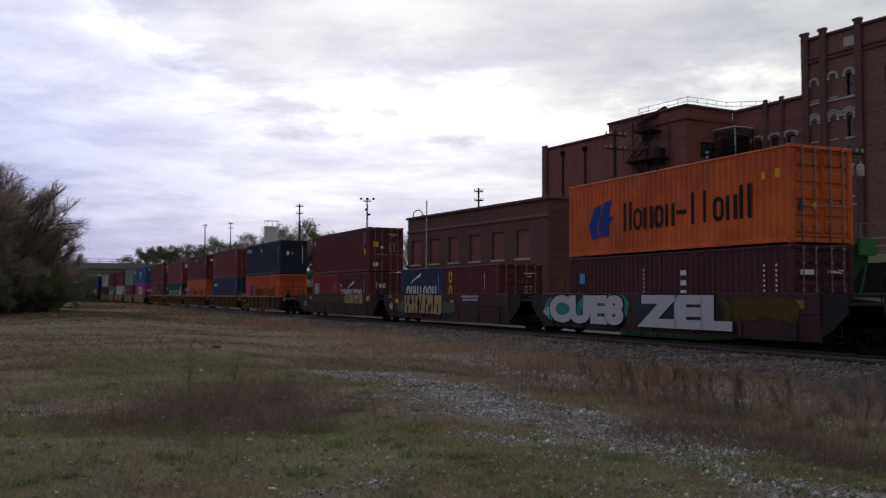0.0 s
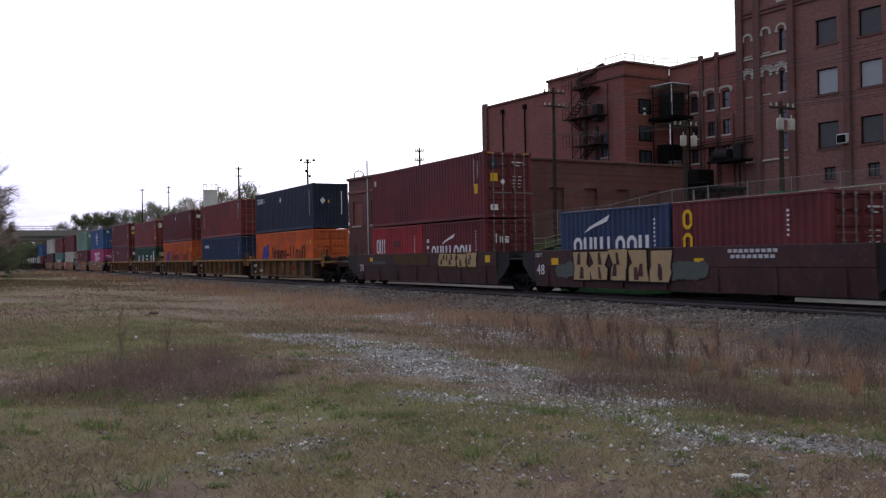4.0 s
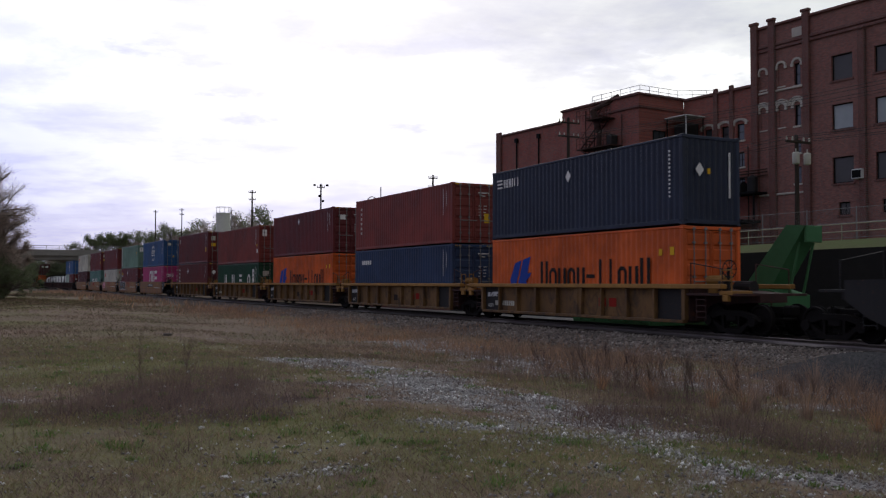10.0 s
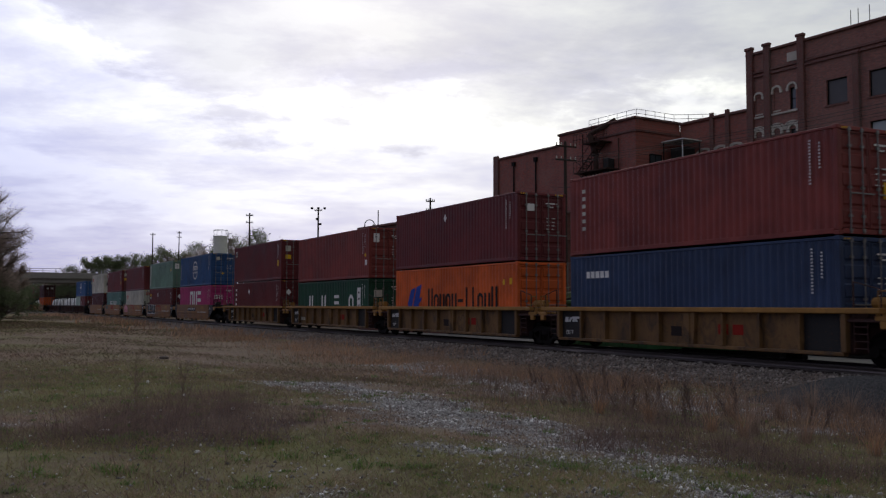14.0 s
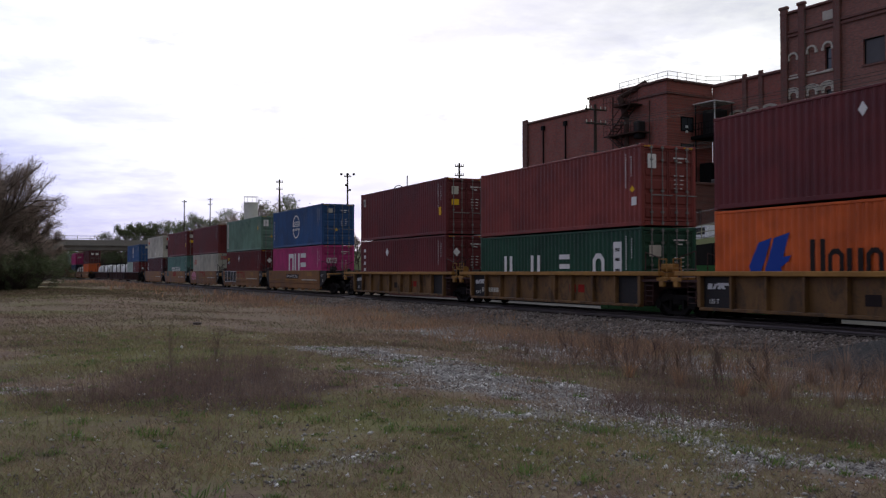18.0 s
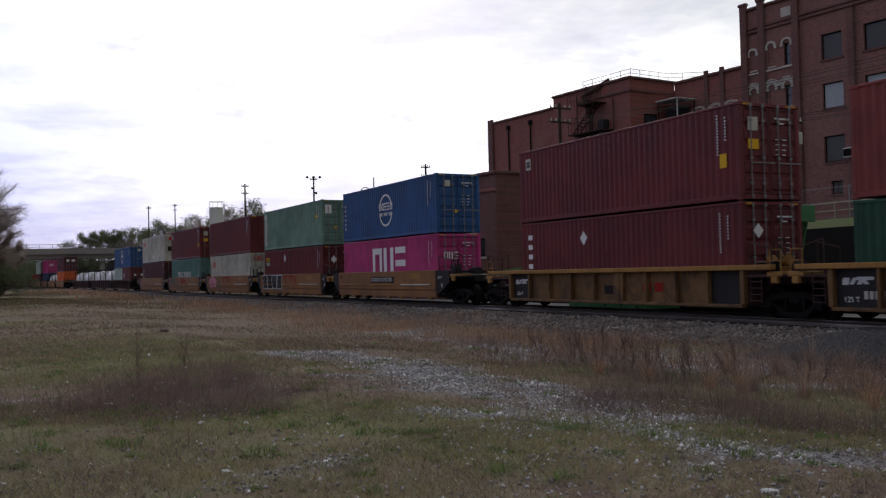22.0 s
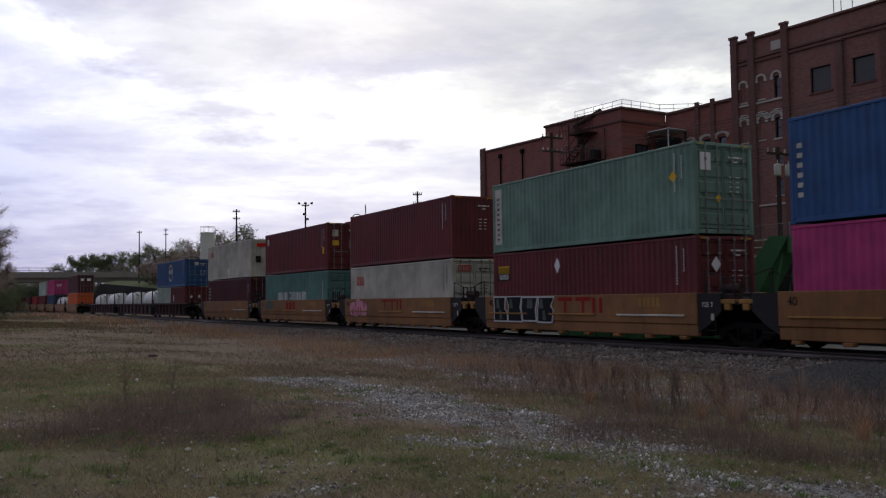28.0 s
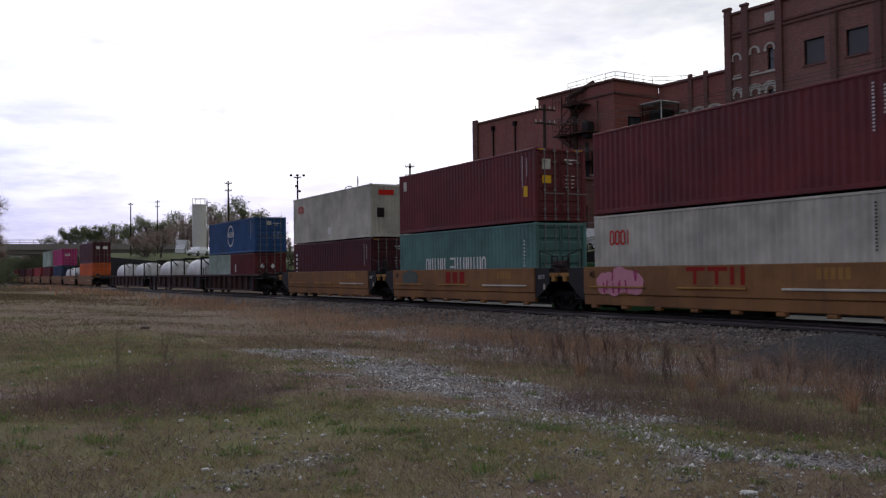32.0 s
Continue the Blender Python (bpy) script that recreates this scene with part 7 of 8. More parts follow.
def vehicle(m, kind, label):
    """A parked car; x ahead, y left, on its wheels."""
    v = thing({"pickup": "pickup_truck", "car": "car", "box": "box_truck"}[kind], label, {"pickup": "truck", "car": "car", "box": "truck"}[kind], m)
    if kind == "pickup":
        L, W = 5.6, .97
        part("body", Geo().prism([(-2.8, .5), (-2.75, 1.1), (-.75, 1.12), (-.75, 1.0), (1.1, 1.05), (2.65, .98), (2.8, .75), (2.78, .42), (-2.7, .42)], -W, W), CARWHITE, v)
        part("cabin", Geo().add([(-.85, -.9, 1.05), (1.25, -.9, 1.05), (.55, -.72, 1.74), (-.65, -.72, 1.76), (-.85, .9, 1.05), (1.25, .9, 1.05), (.55, .72, 1.74), (-.65, .72, 1.76)], [(0, 1, 2, 3), (4, 7, 6, 5), (0, 3, 7, 4), (1, 5, 6, 2), (3, 2, 6, 7), (0, 4, 5, 1)]), CARWHITE, v)
        for q in (-1, 1):
            part("side_window", Geo().add([(-.6, q * .872, 1.2), (.9, q * .872, 1.2), (.45, q * .765, 1.64), (-.5, q * .765, 1.64)], [(0, 1, 2, 3)]), GLASS, v)
            part("door_seam", Geo().box(-.7, -.67, min(q * .975, q * .971), max(q * .975, q * .971), .55, 1.02), IRON, v)
        part("bed_liner", Geo().box(-2.65, -.9, -.85, .85, 1.121, 1.127), IRON, v)
        part("windscreen", Geo().add([(1.2, -.78, 1.12), (1.2, .78, 1.12), (.64, .66, 1.7), (.64, -.66, 1.7)], [(0, 1, 2, 3)]), GLASS, v)
        wx = (-1.75, 1.85)
    elif kind == "car":
        W = .9
        part("body", Geo().prism([(-2.3, .45), (-2.35, .85), (-1.9, .98), (1.0, .95), (2.1, .8), (2.3, .6), (2.25, .35), (-2.25, .35)], -W, W), CARWHITE, v)
        part("cabin", Geo().add([(-2.0, -.85, .95), (1.1, -.85, .95), (.3, -.65, 1.5), (-1.4, -.65, 1.5), (-2.0, .85, .95), (1.1, .85, .95), (.3, .65, 1.5), (-1.4, .65, 1.5)], [(0, 1, 2, 3), (4, 7, 6, 5), (0, 3, 7, 4), (1, 5, 6, 2), (3, 2, 6, 7)]), CARWHITE, v)
        part("side_window", Geo().add([(-1.6, -.82, 1.03), (.8, -.82, 1.03), (.25, -.70, 1.42), (-1.25, -.70, 1.42)], [(0, 1, 2, 3)]), GLASS, v)
        wx = (-1.45, 1.4)
    else:
        W = 1.15
        part("box", Geo().bev(-3.6, 1.5, -W, W, .9, 3.3, .04), CARWHITE, v)
        part("cab", Geo().prism([(1.6, .5), (1.6, 2.4), (2.5, 2.4), (2.9, 1.5), (3.6, 1.35), (3.6, .5)], -.95, .95), CARWHITE, v)
        part("side_window", Geo().box(1.9, 2.6, -.96, -.952, 1.55, 2.2), GLASS, v)
        wx = (-2.3, 2.6)
    for x in wx:
        for y in (-W + .1, W - .1):
            w = part("wheel", Geo().bar((x, y - .12, .38), (x, y + .12, .38), .38, 16), TYRE, v)
            part("rim", Geo().bar((x, y - .125, .38), (x, y + .125, .38), .22, 12), ZINC, w)
    part("headlight", Geo().box(wx[1] + .72, wx[1] + .8, -W + .1, -W + .4, .7, .88), CREAM, v)


for s_, lat_ in ((51.0, 17.0), (44.4, 17.4)):
    q_ = on_track(s_, lat_, 2.66)
    vehicle(pose(*q_, 0, 0, 22.5 + 90), "pickup", "white pickup truck parked on the yard behind the railing")
for az, dist, turn, kind, lab in ((10.4, 163, 150, "car", "white car parked on the grassy bank"), (11.3, 206, 172, "box", "white box truck parked on the grassy bank")):
    p = far(az, dist)
    s = p.x * U2[0] + p.y * U2[1]
    vehicle(upright(az, dist, terrace_z(s) + .01 + (.0 if az < 0 else .03), turn + 90), kind, lab)

# green yard plant behind the track
comp = thing("waste_compactor", "green painted steel waste compactor with a sloping chute", "machine", train_pose(25.0, -.35) @ Matrix.Translation((0, 5.6, 0)))
part("body", Geo().bev(-5.2, -1.95, -.9, .9, .35, 1.5, .05), GREENMETAL, comp)
part("hopper", Geo().prism([(-1.9, .6), (.2, .6), (.2, 1.6), (-1.9, 2.1)], -.6, .6), GREENMETAL, comp)
part("chute", Geo().prism([(-1.95, 1.95), (-.75, 1.75), (.95, 4.1), (.1, 4.16)], -.45, .45), GREENMETAL, comp)
part("end_lip", Geo().bev(.85, .97, -.4, .4, 3.5, 4.09, .02), GREENMETAL, comp)
part("strut", Geo().bar((.1, -.35, 1.55), (.6, -.35, 3.5), .05, 6).bar((.1, .35, 1.55), (.6, .35, 3.5), .05, 6), GREENMETAL, comp)
for x in (-4.9, -4.1, -3.3, -2.5, -1.7):
    part("rib", Geo().bev(x - .05, x + .05, -.96, -.902, .4, 1.45, .01), GREENMETAL, comp)
part("skid", Geo().box(-5.1, .1, -.7, -.4, 0, .34).box(-5.1, .1, .4, .7, 0, .34), IRON, comp)
bin_ = thing("skip_bin", "green steel skip bin beside the retaining wall", "bin", train_pose(34.5, -.35) @ Matrix.Translation((0, 5.5, 0)))
part("body", Geo().prism([(-2.8, .2), (2.8, .2), (3.1, 2.25), (-3.1, 2.25)], -1.1, 1.1), GREENMETAL, bin_)
for x in (-2.2, -1.1, 0, 1.1, 2.2):
    part("rib", Geo().bev(x - .06, x + .06, -1.18, -1.102, .3, 2.2, .01), GREENMETAL, bin_)
part("rim", Geo().bev(-3.2, 3.2, -1.2, -1.103, 2.15, 2.32, .02), GREENMETAL, bin_)
part("skid", Geo().box(-2.8, 2.8, -.9, -.6, 0, .19).box(-2.8, 2.8, .6, .9, 0, .19), IRON, bin_)

# ---------------------------------------------------------------- field cover
npr = np.random.RandomState(11)


def lat_s(x, y):
    s = x * U2[0] + y * U2[1]
    c = np.where(s < STRAIGHT, BEND * s * s, BEND * STRAIGHT ** 2 + 2 * BEND * STRAIGHT * (s - STRAIGHT))
    return x * N2[0] + y * N2[1] - (MID + c), s


LATTICE = np.random.RandomState(77).rand(256, 256)


def wob(x, y, k=1.0, p=0.0):
    """A smooth uneven field between 0 and 1, in features of about 2 / k metres."""
    tot, amp, f = 0.0, 1.0, .45 * k
    for o in range(3):
        u, v = x * f + 17.3 * p + 31.7 * o, y * f - 9.1 * p + 12.9 * o
        i, j = np.floor(u).astype(int), np.floor(v).astype(int)
        a, b = u - i, v - j
        a, b = a * a * (3 - 2 * a), b * b * (3 - 2 * b)
        q = lambda di, dj: LATTICE[(i + di) % 256, (j + dj) % 256]
        tot = tot + amp * ((q(0, 0) * (1 - a) + q(1, 0) * a) * (1 - b) + (q(0, 1) * (1 - a) + q(1, 1) * a) * b - .5)
        amp, f = amp * .5, f * 2.1
    return np.clip(.5 + .95 * tot, 0, 1)


def near_line(x, y, pts, width):
    """1 on a winding strip, 0 beside it."""
    d = np.full(np.shape(x), 1e9)
    for (x0, y0), (x1, y1) in zip(pts, pts[1:]):
        t = np.clip(((x - x0) * (x1 - x0) + (y - y0) * (y1 - y0)) / ((x1 - x0) ** 2 + (y1 - y0) ** 2), 0, 1)
        d = np.minimum(d, np.hypot(x - x0 - t * (x1 - x0), y - y0 - t * (y1 - y0)))
    w = width * (.35 + 1.0 * wob(x, y, 1.9))
    return np.clip(1.3 * (1 - d / w), 0, 1) * np.clip(.35 + 1.0 * wob(x, y, 4.3, 2.0), 0, 1)


GRAVEL_A = [(-1.6, 20.8), (-.6, 19.2), (.2, 17.7), (.8, 15.7), (1.7, 13.7), (2.3, 12.2), (2.2, 11.2)]
GRAVEL_C = [(2.2, 11.2), (2.6, 9.4), (2.9, 8.1), (4.4, 7.8), (6, 7.0)]
GRAVEL_B = [(.5, 31.9), (2.2, 26.4), (3.5, 24.1), (4.2, 21.3), (7.5, 17.5), (11, 14.5)]


def gravel(x, y):
    fine_ = np.clip(.1 + 1.4 * wob(x, y, 5.0, 4.0), 0.2, 1)
    return fine_ * np.clip(1.2 * near_line(x, y, GRAVEL_A, 2.0) + .75 * near_line(x, y, GRAVEL_C, 1.1) + 1.1 * near_line(x, y, GRAVEL_B, 2.3) + .8 * near_line(x, y, [(.2, 10.9), (1.0, 10.5), (2.0, 10.1)], .5)
                           + .7 * near_line(x, y, [(2.4, 13.7), (2.8, 13.1), (3.9, 13.9)], .6) + .7 * near_line(x, y, [(5.7, 14.9), (6.9, 14.8), (9.5, 15.4)], .9)
                           + .5 * near_line(x, y, [(-7.5, 14.5), (-5.2, 12.6)], .7) + .5 * near_line(x, y, [(-1.2, 7.2), (-.5, 8.2)], .5) + .5 * near_line(x, y, [(1.7, 8.2), (2.4, 7.2)], .5), 0, 1)


def lane(x, y):
    """A worn earth track running out along the thicket."""
    return .6 * near_line(x, y, [(-16, 28), (-22.1, 49.2), (-27, 65.5), (-42.7, 117), (-60, 165)], 2.2)


def patch(x, y, cx, cy, rx, ry):
    d = np.hypot((x - cx) / rx, (y - cy) / ry) + 1.0 * (wob(x, y, 1.4) - .5)
    return np.clip(1.7 * (1 - d), 0, 1)


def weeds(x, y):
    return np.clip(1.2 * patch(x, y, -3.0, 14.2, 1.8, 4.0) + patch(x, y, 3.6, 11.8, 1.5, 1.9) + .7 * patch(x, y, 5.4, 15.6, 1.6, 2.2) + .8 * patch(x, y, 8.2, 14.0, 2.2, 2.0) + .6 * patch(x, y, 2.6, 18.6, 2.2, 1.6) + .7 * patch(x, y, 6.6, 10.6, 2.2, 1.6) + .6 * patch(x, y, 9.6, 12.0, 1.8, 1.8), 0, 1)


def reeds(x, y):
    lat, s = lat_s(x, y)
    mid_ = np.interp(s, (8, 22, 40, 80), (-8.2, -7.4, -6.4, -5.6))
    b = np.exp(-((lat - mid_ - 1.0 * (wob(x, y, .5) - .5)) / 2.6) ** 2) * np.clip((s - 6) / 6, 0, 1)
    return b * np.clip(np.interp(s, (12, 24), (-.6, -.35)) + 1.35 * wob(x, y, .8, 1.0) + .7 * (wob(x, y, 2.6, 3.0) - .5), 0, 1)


def greens(x, y):
    return np.clip(1.7 * (wob(x, y, .42, 3.0) - .52), 0, 1) + .6 * patch(x, y, -4.6, 19, 3.5, 3.0) + .6 * patch(x, y, 3.2, 8.9, 2.6, 1.2) + .6 * patch(x, y, -.6, 11, 1.5, 1.2) + .5 * patch(x, y, .2, 9.0, 4.2, 2.4) + .4 * patch(x, y, -5.5, 11, 3.0, 3.0) + .5 * patch(x, y, 4.6, 9.8, 2.4, 1.4) + .5 * patch(x, y, -7.0, 24, 4, 4) + .5 * patch(x, y, -2.4, 10.6, 1.2, .8)


make_ground()
BED = ((-6.2, -.6), (-5.4, -.42), (-3.9, -.21), (-2.5, -.09), (-1.0, -.06), (2.5, -.06))


def blades(name, n, dens, rmin, rmax, h0, h1, w, lean, material, label, seed, az=(-33, 33), power=1.0, latmax=-4.6):
    """Scatter slender blades where dens allows; nearer ground gets more."""
    r_ = np.random.RandomState(seed)
    r = rmin + (rmax - rmin) * r_.rand(n) ** power
    a = np.radians(az[0] + (az[1] - az[0]) * r_.rand(n))
    x, y = -np.sin(a) * r, np.cos(a) * r
    lat, s = lat_s(x, y)
    keep = (r_.rand(n) < dens(x, y)) & (lat < latmax)
    x, y, r, lat = x[keep], y[keep], r[keep], lat[keep]
    n = len(x)
    z = np.maximum(ground_z(x, y), np.interp(lat, [b[0] for b in BED], [b[1] for b in BED]))
    h = (h0 + (h1 - h0) * r_.rand(n) ** 1.6)
    b = np.stack([x, y, z - .01], -1)
    th = r_.rand(n) * 6.283
    ld = np.stack([np.cos(th), np.sin(th), 0 * th], -1) * (lean * r_.rand(n) * h)[:, None]
    sd = np.stack([-np.sin(th + 1.2), np.cos(th + 1.2), 0 * th], -1) * (w * (.6 + .8 * r_.rand(n)) * (1 + r / 30))[:, None]
    up = np.stack([0 * h, 0 * h, h], -1)
    m1 = b + up * .55 + ld * .35
    v = np.stack([b - sd, b + sd, m1 + sd * .7, b + up + ld, m1 - sd * .7], 1).reshape(-1, 3)
    i = np.arange(n)[:, None] * 5
    tri = np.concatenate([i + [0, 1, 2], i + [0, 2, 4], i + [4, 2, 3]], 1).reshape(-1, 3)
    ob = new(name, raw_mesh(name, v, tri, material))
    tagged(ob, label, "grass", kind="stuff")
    return ob


mat_ = lambda x, y: np.clip(1.5 * wob(x, y, 2.2, .6) - .15, 0, 1)
blades("dry_grass", 380000, lambda x, y: np.clip(mat_(x, y) - 1.0 * gravel(x, y) - .3 * weeds(x, y), 0, 1), 4.6, 30, .012, .075, .0032, 2.2, DRYGRASS, "short dry tan grass over the field", 1, power=.85)
blades("far_dry_grass", 170000, lambda x, y: np.clip(1.5 * wob(x, y, .5, .6) - .2 - gravel(x, y), 0, 1), 22, 80, .03, .12, .005, 2.0, FARGRASS, "dry tan grass towards the track", 2, (-30, 30))
blades("distant_grass", 130000, lambda x, y: np.clip(1.6 * wob(x, y, .15) - .4, 0, 1), 60, 170, .05, .14, .012, 2.0, FARGRASS, "dry grass at the field's far end", 8, (12, 32), power=.7)
blades("distant_green_grass", 40000, lambda x, y: np.clip(1.6 * wob(x, y, .12, 2.0) - .5, 0, 1), 35, 150, .04, .11, .012, 2.0, GREENGRASS, "green grass at the field's far end", 9, (4, 32), power=.7)
blades("green_grass", 260000, lambda x, y: np.clip((greens(x, y) + .08) * (.3 + 1.1 * wob(x, y, 3.0, 5.0)) - .7 * gravel(x, y), 0, 1), 4.6, 30, .015, .08, .004, 1.4, GREENGRASS, "short green spring grass in patches", 3, power=.85)
blades("brown_weeds", 120000, lambda x, y: weeds(x, y) * np.clip(2.2 * wob(x, y, 2.0, 1.5) - .7, 0, 1), 8, 22, .03, .40, .0024, 2.2, BROWNWEED, "dead brown weed stems in dense patches", 4)
blades("low_dead_growth", 120000, lambda x, y: np.clip(2.4 * wob(x, y, 1.5, 8.0) - 1.35 - gravel(x, y), 0, 1) * .9, 6, 30, .02, .15, .003, 1.8, BROWNWEED, "low grey-brown dead growth in small drifts", 14, power=.85)
blades("broomsedge", 260000, lambda x, y: reeds(x, y), 13, 70, .05, .55, .003, 1.3, BROOM, "tall rusty straw-coloured broomsedge along the ballast", 5, (-34, 21), latmax=-3.4)
blades("distant_broomsedge", 110000, lambda x, y: reeds(x, y), 60, 190, .15, .6, .012, .9, BROOM, "rusty straw-coloured broomsedge along the far ballast", 15, (-12, 23), latmax=-3.0)
blades("scattered_stems", 40000, lambda x, y: .03 + .5 * weeds(x, y) + .6 * reeds(x, y) + .4 * np.clip((x - 1) / 4, 0, 1) * np.clip((y - 12) / 2, 0, 1), 9, 26, .1, .6, .002, .5, BROWNWEED, "thin dead stems scattered over the field", 6)


def chips(name, n, dens, rmin, rmax, size, material, label, seed, latmin=-99, latmax=-4.4, zf=None, az=(-33, 33), power=.8):
    """Small angular stones."""
    r_ = np.random.RandomState(seed)
    r = rmin + (rmax - rmin) * r_.rand(n) ** power
    a = np.radians(az[0] + (az[1] - az[0]) * r_.rand(n))
    x, y = -np.sin(a) * r, np.cos(a) * r
    lat, s = lat_s(x, y)
    keep = (r_.rand(n) < dens(x, y)) & (lat < latmax) & (lat > latmin)
    x, y, lat = x[keep], y[keep], lat[keep]
    n = len(x)
    z = ground_z(x, y) if zf is None else zf(lat, x, y)
    sz = size * (.4 + 1.8 * r_.rand(n) ** 3)
    base = np.array([(1, 0, 0), (-1, 0, 0), (0, 1, 0), (0, -1, 0), (0, 0, .8), (0, 0, -.5)])
    v = base[None] * sz[:, None, None] * (.6 + .8 * r_.rand(n, 6, 1)) + r_.normal(0, .12, (n, 6, 3)) * sz[:, None, None]
    th = r_.rand(n) * 6.283
    c, s_ = np.cos(th)[:, None], np.sin(th)[:, None]
    v = np.stack([v[..., 0] * c - v[..., 1] * s_, v[..., 0] * s_ + v[..., 1] * c, v[..., 2]], -1)
    v = v + np.stack([x, y, z + sz * .15], -1)[:, None]
    f = np.array([(0, 2, 4), (2, 1, 4), (1, 3, 4), (3, 0, 4), (2, 0, 5), (1, 2, 5), (3, 1, 5), (0, 3, 5)])
    tri = (np.arange(n)[:, None, None] * 6 + f[None]).reshape(-1, 3)
    ob = new(name, raw_mesh(name, v.reshape(-1, 3), tri, material))
    tagged(ob, label, "stones", kind="stuff")


chips("gravel_chips", 360000, lambda x, y: gravel(x, y) + .035 + .2 * patch(x, y, 3.4, 8.6, 4.5, 4.0) * wob(x, y, 5.0), 4.6, 30, .013, STONEBITS, "pale grey limestone chips in worn strips", 21)
chips("ballast_stones", 260000, lambda x, y: np.ones_like(x), 15, 62, .03, BALLASTBITS, "grey angular ballast stones along the track", 22, -6.4, -1.2, lambda lat, x, y: np.interp(lat, [b[0] for b in BED], [b[1] for b in BED]), (-36, 17), .7)

chips("pale_stones", 130000, lambda x, y: .7 * gravel(x, y) * np.clip(1.8 * wob(x, y, 3.0, 7.0) - .4, 0, 1) + .0015 + .02 * patch(x, y, 3.2, 8.2, 3.2, 2.2), 4.8, 34, .015, PALEBITS, "pale broken stones lying in the worn strips", 23)

# dark gravel pile
def make_pile():
    n = 90
    p = far(-28.6, 20.6)
    g = np.linspace(-1, 1, n)
    X, Y = np.meshgrid(g, g)
    R = np.hypot(X, Y) * (1 + .14 * np.sin(3 * np.arctan2(Y, X) + 1))
    Z = np.clip(np.cos(np.clip(R, 0, 1) * math.pi / 2) ** 1.3, 0, 1)
    x, y = X * 3.6, Y * 1.8
    c, s = math.cos(TH + math.pi / 2), math.sin(TH + math.pi / 2)
    wx, wy = p.x + x * c - y * s, p.y + x * s + y * c
    z = ground_z(wx, wy) - .06 + .62 * Z + .06 * np.random.RandomState(5).rand(n, n) * (Z > 0)
    i = np.arange(n * n).reshape(n, n)
    f = np.stack([i[:-1, :-1], i[:-1, 1:], i[1:, 1:], i[1:, :-1]], -1).reshape(-1, 4)
    m = Mat("dark_asphalt_millings", .95)
    m.b.inputs["Specular IOR Level"].default_value = 0.1
    v = m.place()
    n3 = m.noise(v, 18, 5, .75)
    m.colour(m.ramp(n3, (.3, lin("303031")), (.7, lin("686665"))))
    m.bump(n3, 1.0, .06)
    tagged(new("dark_mound", raw_mesh("dark_mound", np.stack([wx, wy, z], -1).reshape(-1, 3), f, m.m, True)), "low dark grey pile of asphalt millings", "pile")


make_pile()


def tufts(n, seed):
    """Small green weed tufts, scattered singly."""
    r_ = np.random.RandomState(seed)
    r = 5.2 + 22 * r_.rand(n) ** .9
    a = np.radians(-32 + 64 * r_.rand(n))
    cx, cy = -np.sin(a) * r, np.cos(a) * r
    keep = (lat_s(cx, cy)[0] < -6) & (r_.rand(n) < .35 + .65 * np.clip(greens(cx, cy), 0, 1))
    cx, cy = cx[keep], cy[keep]
    k = 46
    size = np.repeat(.07 + .13 * r_.rand(len(cx)) ** 2, k)
    x = np.repeat(cx, k) + r_.normal(0, .5, len(size)) * size
    y = np.repeat(cy, k) + r_.normal(0, .5, len(size)) * size
    b = np.stack([x, y, ground_z(x, y) - .01], -1)
    d = np.stack([r_.normal(0, .7, len(x)), r_.normal(0, .7, len(x)), .4 + .5 * r_.rand(len(x))], -1) * (size * .6)[:, None]
    w = np.stack([-d[:, 1], d[:, 0], 0 * x], -1)
    w *= .0055 / (np.linalg.norm(w, axis=1, keepdims=True) + 1e-6)
    v = np.stack([b - w, b + w, b + d * .6 + w, b + d, b + d * .6 - w], 1).reshape(-1, 3)
    i = np.arange(len(x))[:, None] * 5
    tri = np.concatenate([i + [0, 1, 2], i + [0, 2, 4], i + [4, 2, 3]], 1).reshape(-1, 3)
    tagged(new("weed_tufts", raw_mesh("weed_tufts", v, tri, TUFTGREEN)), "fresh green weed tufts dotted over the field", "weeds", kind="stuff")


tufts(800, 31)


def bush(p, H, n, seed, label, spread=.75):
    """An upright twiggy dead shrub."""
    r_ = random.Random(seed)
    b = thing("dead_shrub", label, "shrub", pose(p[0], p[1], float(ground_z(np.array(p[0]), np.array(p[1]))), 0, 0, 0), "dead shrubs")
    for k in range(n):
        g = Geo()
        a = r_.random() * 6.283
        d = Vector((math.cos(a) * spread * r_.random(), math.sin(a) * spread * r_.random(), 1)).normalized()
        base = Vector((.12 * math.cos(a), .12 * math.sin(a), -.05))
        h = H * (.6 + .4 * r_.random())
        q = base + d * h
        g.bar(base, q, .005, 4, .002, caps=False)
        for j in range(15):
            o = base + d * h * (.3 + .7 * r_.random())
            dd = (d + Vector((r_.uniform(-1, 1), r_.uniform(-1, 1), r_.uniform(-.1, .6))) * .6).normalized()
            e = o + dd * h * (.15 + .2 * r_.random())
            g.bar(o, e, .003, 3, .0015, caps=False)
            for jj in range(3):
                g.bar(o.lerp(e, .6), e + Vector((r_.uniform(-.12, .12), r_.uniform(-.12, .12), r_.uniform(0, .14))), .002, 3, .001, caps=False)
        part("stem", g, BROWNWEED, b)


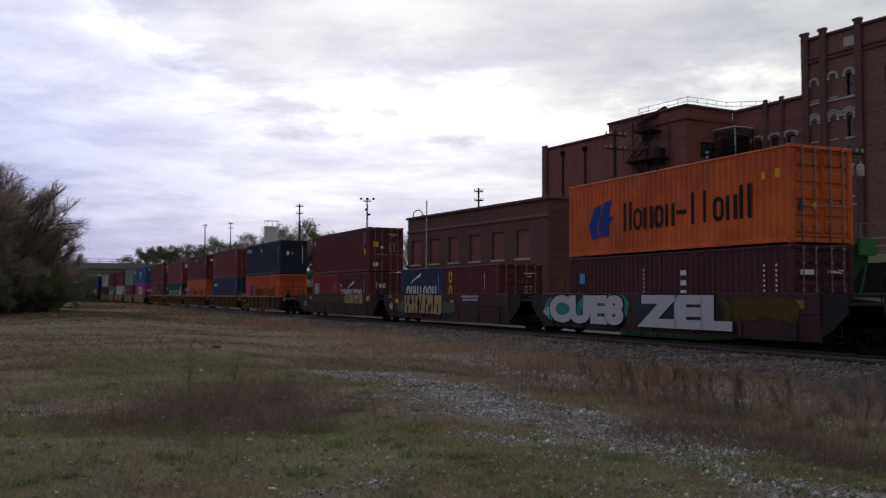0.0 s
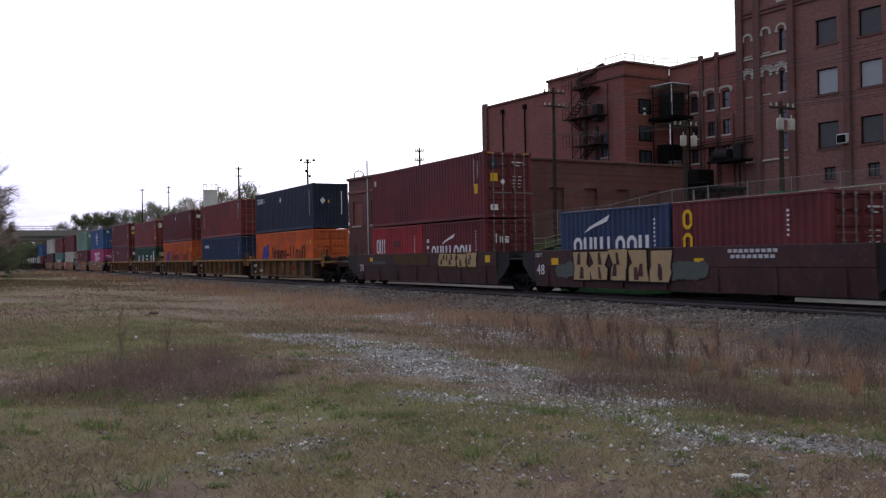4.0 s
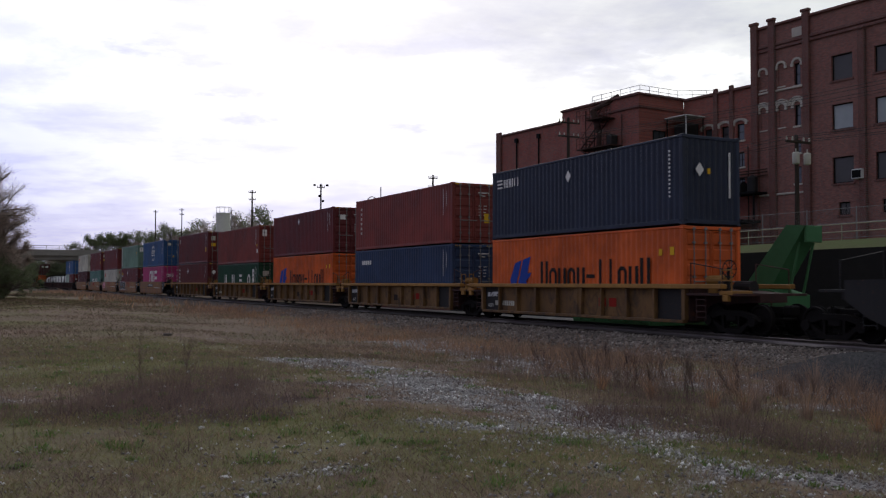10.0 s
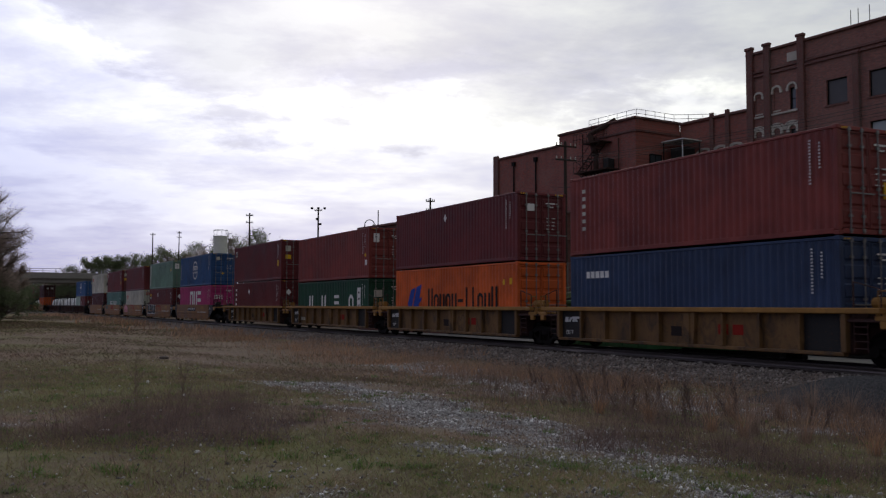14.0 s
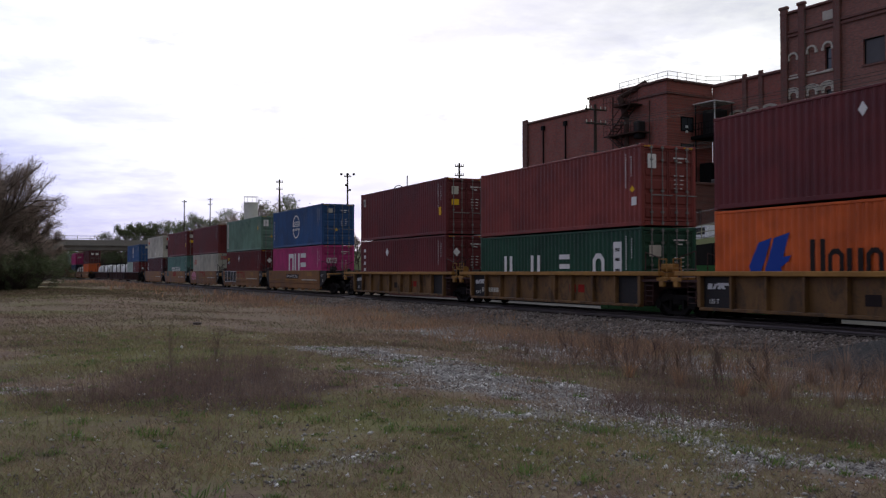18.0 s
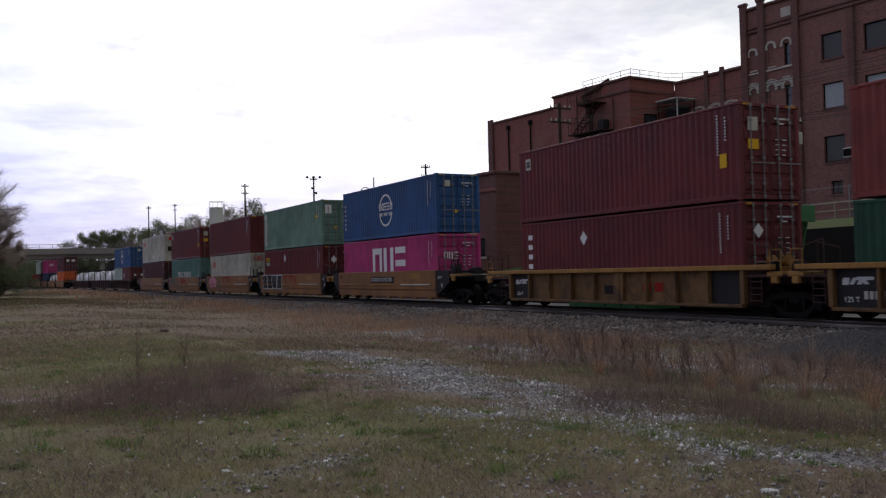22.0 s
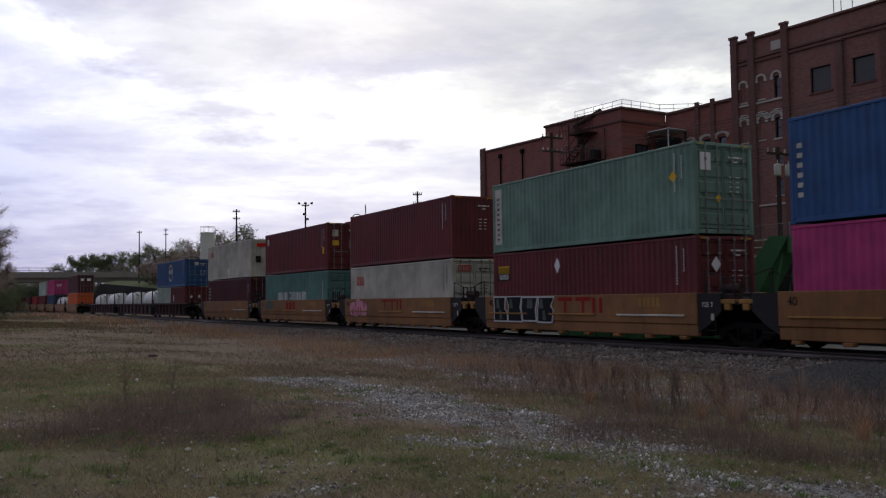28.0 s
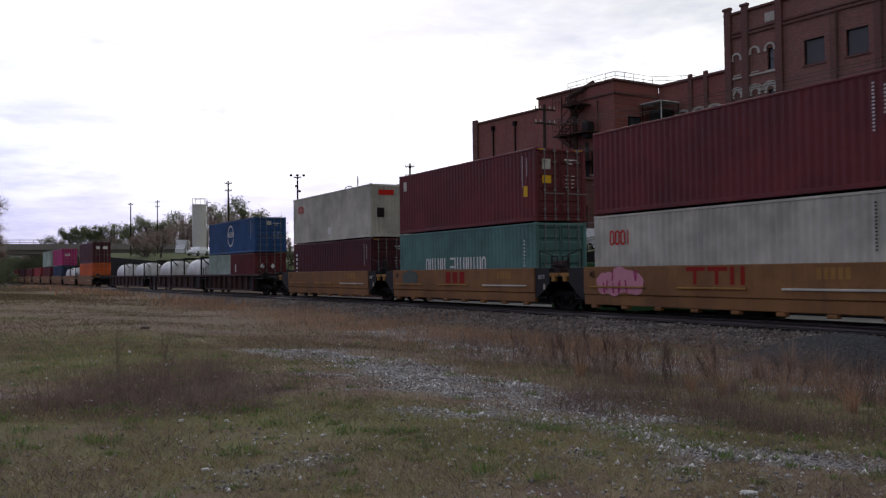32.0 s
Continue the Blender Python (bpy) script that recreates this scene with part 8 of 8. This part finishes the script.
for az, dist, H, n in ((-11.4, 17.6, .95, 4), (-12.6, 17.2, 1.0, 5), (-14.4, 17.0, .85, 4), (-20.9, 16.0, .95, 4), (-17.2, 15.5, .7, 3), (-9.0, 19.5, .65, 3), (-24.6, 15.0, .75, 3), (-6.0, 21, .6, 3), (-15.8, 17.6, .9, 4), (-18.6, 17.2, .8, 3)):
    p = far(az, dist)
    bush((p.x, p.y), H, n, int(az * -10), "upright reddish-brown dead shrub among the weeds")
for az, dist, H in ((14.35, 13.6, 1.0), (12.9, 13.9, .75), (-28.3, 11.5, 1.2), (-8.5, 17, 1.3)):
    p = far(az, dist)
    bush((p.x, p.y), H, 1, int(dist * 10), "single tall dead weed stem", .1)



def straw_clump(p, H, n, seed, label):
    """A tussock of arching straw blades."""
    r_ = np.random.RandomState(seed)
    th = r_.rand(n) * 6.283
    h = H * (.45 + .55 * r_.rand(n))
    out = h * (.15 + .75 * r_.rand(n))
    d = np.stack([np.cos(th), np.sin(th), 0 * th], -1)
    b = d * (.1 * r_.rand(n))[:, None]
    side_ = np.stack([-np.sin(th), np.cos(th), 0 * th], -1) * .0032
    up_ = np.array((0, 0, 1.0))
    rows = [b + d * (out * q ** 1.9)[:, None] + up_ * (h * (q - .28 * q ** 3 * (out / h)))[:, None] for q in (0, .35, .65, .85, 1.0)]
    v = np.stack([w for k, r in enumerate(rows) for w in (r - side_ * (1 - .2 * k), r + side_ * (1 - .2 * k))], 1).reshape(-1, 3)
    i = np.arange(n)[:, None] * 10
    f = np.concatenate([i + [2 * k, 2 * k + 1, 2 * k + 3, 2 * k + 2] for k in range(4)], 1).reshape(-1, 4)
    ob = new("broomsedge_clump", raw_mesh("broomsedge_clump", v, f, BROOM))
    ob.matrix_basis = pose(p[0], p[1], float(ground_z(np.array(p[0]), np.array(p[1]))) - .02)
    tagged(ob, label, "grass clump", "straw clumps")


rc = random.Random(41)
for cx, cy, H in ((5.2, 13.5, .75), (5.6, 14.1, .85), (5.0, 14.3, .6), (6.2, 16.7, .7), (6.9, 16.2, .75), (7.7, 16.6, .85), (8.2, 16.2, .8), (4.4, 15.6, .6), (3.9, 17.2, .55), (7.3, 13.7, .6), (9.4, 13.2, .7), (6.4, 12.0, .5), (5.9, 13.0, .65), (8.8, 14.6, .7)):
    straw_clump((cx, cy), H * (.85 + .3 * rc.random()), 100, int(cx * 100 + cy * 17) % 9999, "arching tussock of orange-brown dry broomsedge")

# litter and loose stones
for i, (az, dist, w, l, h) in enumerate(((10.03, 7.85, .09, .05, .02), (12.2, 17.4, .07, .05, .05), (14.3, 20.7, .08, .05, .06), (9.4, 14.6, .06, .05, .04), (-22.4, 7.0, .12, .07, .03), (16.6, 12.7, .12, .06, .02), (-16.0, 11.0, .07, .05, .03), (2.0, 24.5, .1, .06, .05), (13.4, 31, .35, .2, .1), (8.8, 10.4, .05, .04, .03), (11.4, 10.5, .07, .04, .03))):
    p = far(az, dist)
    z = float(ground_z(np.array(p.x), np.array(p.y)))
    g = Geo().lathe([(.1, 0), (1, .15), (.9, .7), (.4, 1.0)], "z", 7)
    r_ = random.Random(i)
    g.v = [(x * w * .6 * (.8 + .4 * r_.random()), y * l * .6 * (.8 + .4 * r_.random()), zz * h) for x, y, zz in g.v]
    o = part("loose_stone" if i != 8 else "broken_log", g, LITTER if i != 8 else BARK, None, at=pose(p.x, p.y, z, 0, 0, 40 * i))
    tagged(o, "pale loose stone lying in the grass" if i != 8 else "dark broken log lying in the grass", "stone" if i != 8 else "log", "loose stones")

# ---------------------------------------------------------------- what moves


def motions():
    for ob, s, z in MOVERS:
        ts = [0.0, 2, 4, 6, 8, 10, 12, 14, 16, 18, 20, 22, 24, 26, 28, 30, 32.0]
        walk(ob, [(t, train_pose(s + run(t), z)) for t in ts])
    n = 320
    for w, dx in WHEELS:
        rows = []
        for i in range(n + 1):
            t = 32.0 * i / n
            rows.append((t, pose(dx, 0, .457, 0, math.degrees((run(0) - run(t)) / .457), 0)))
        walk(w, rows)


motions()
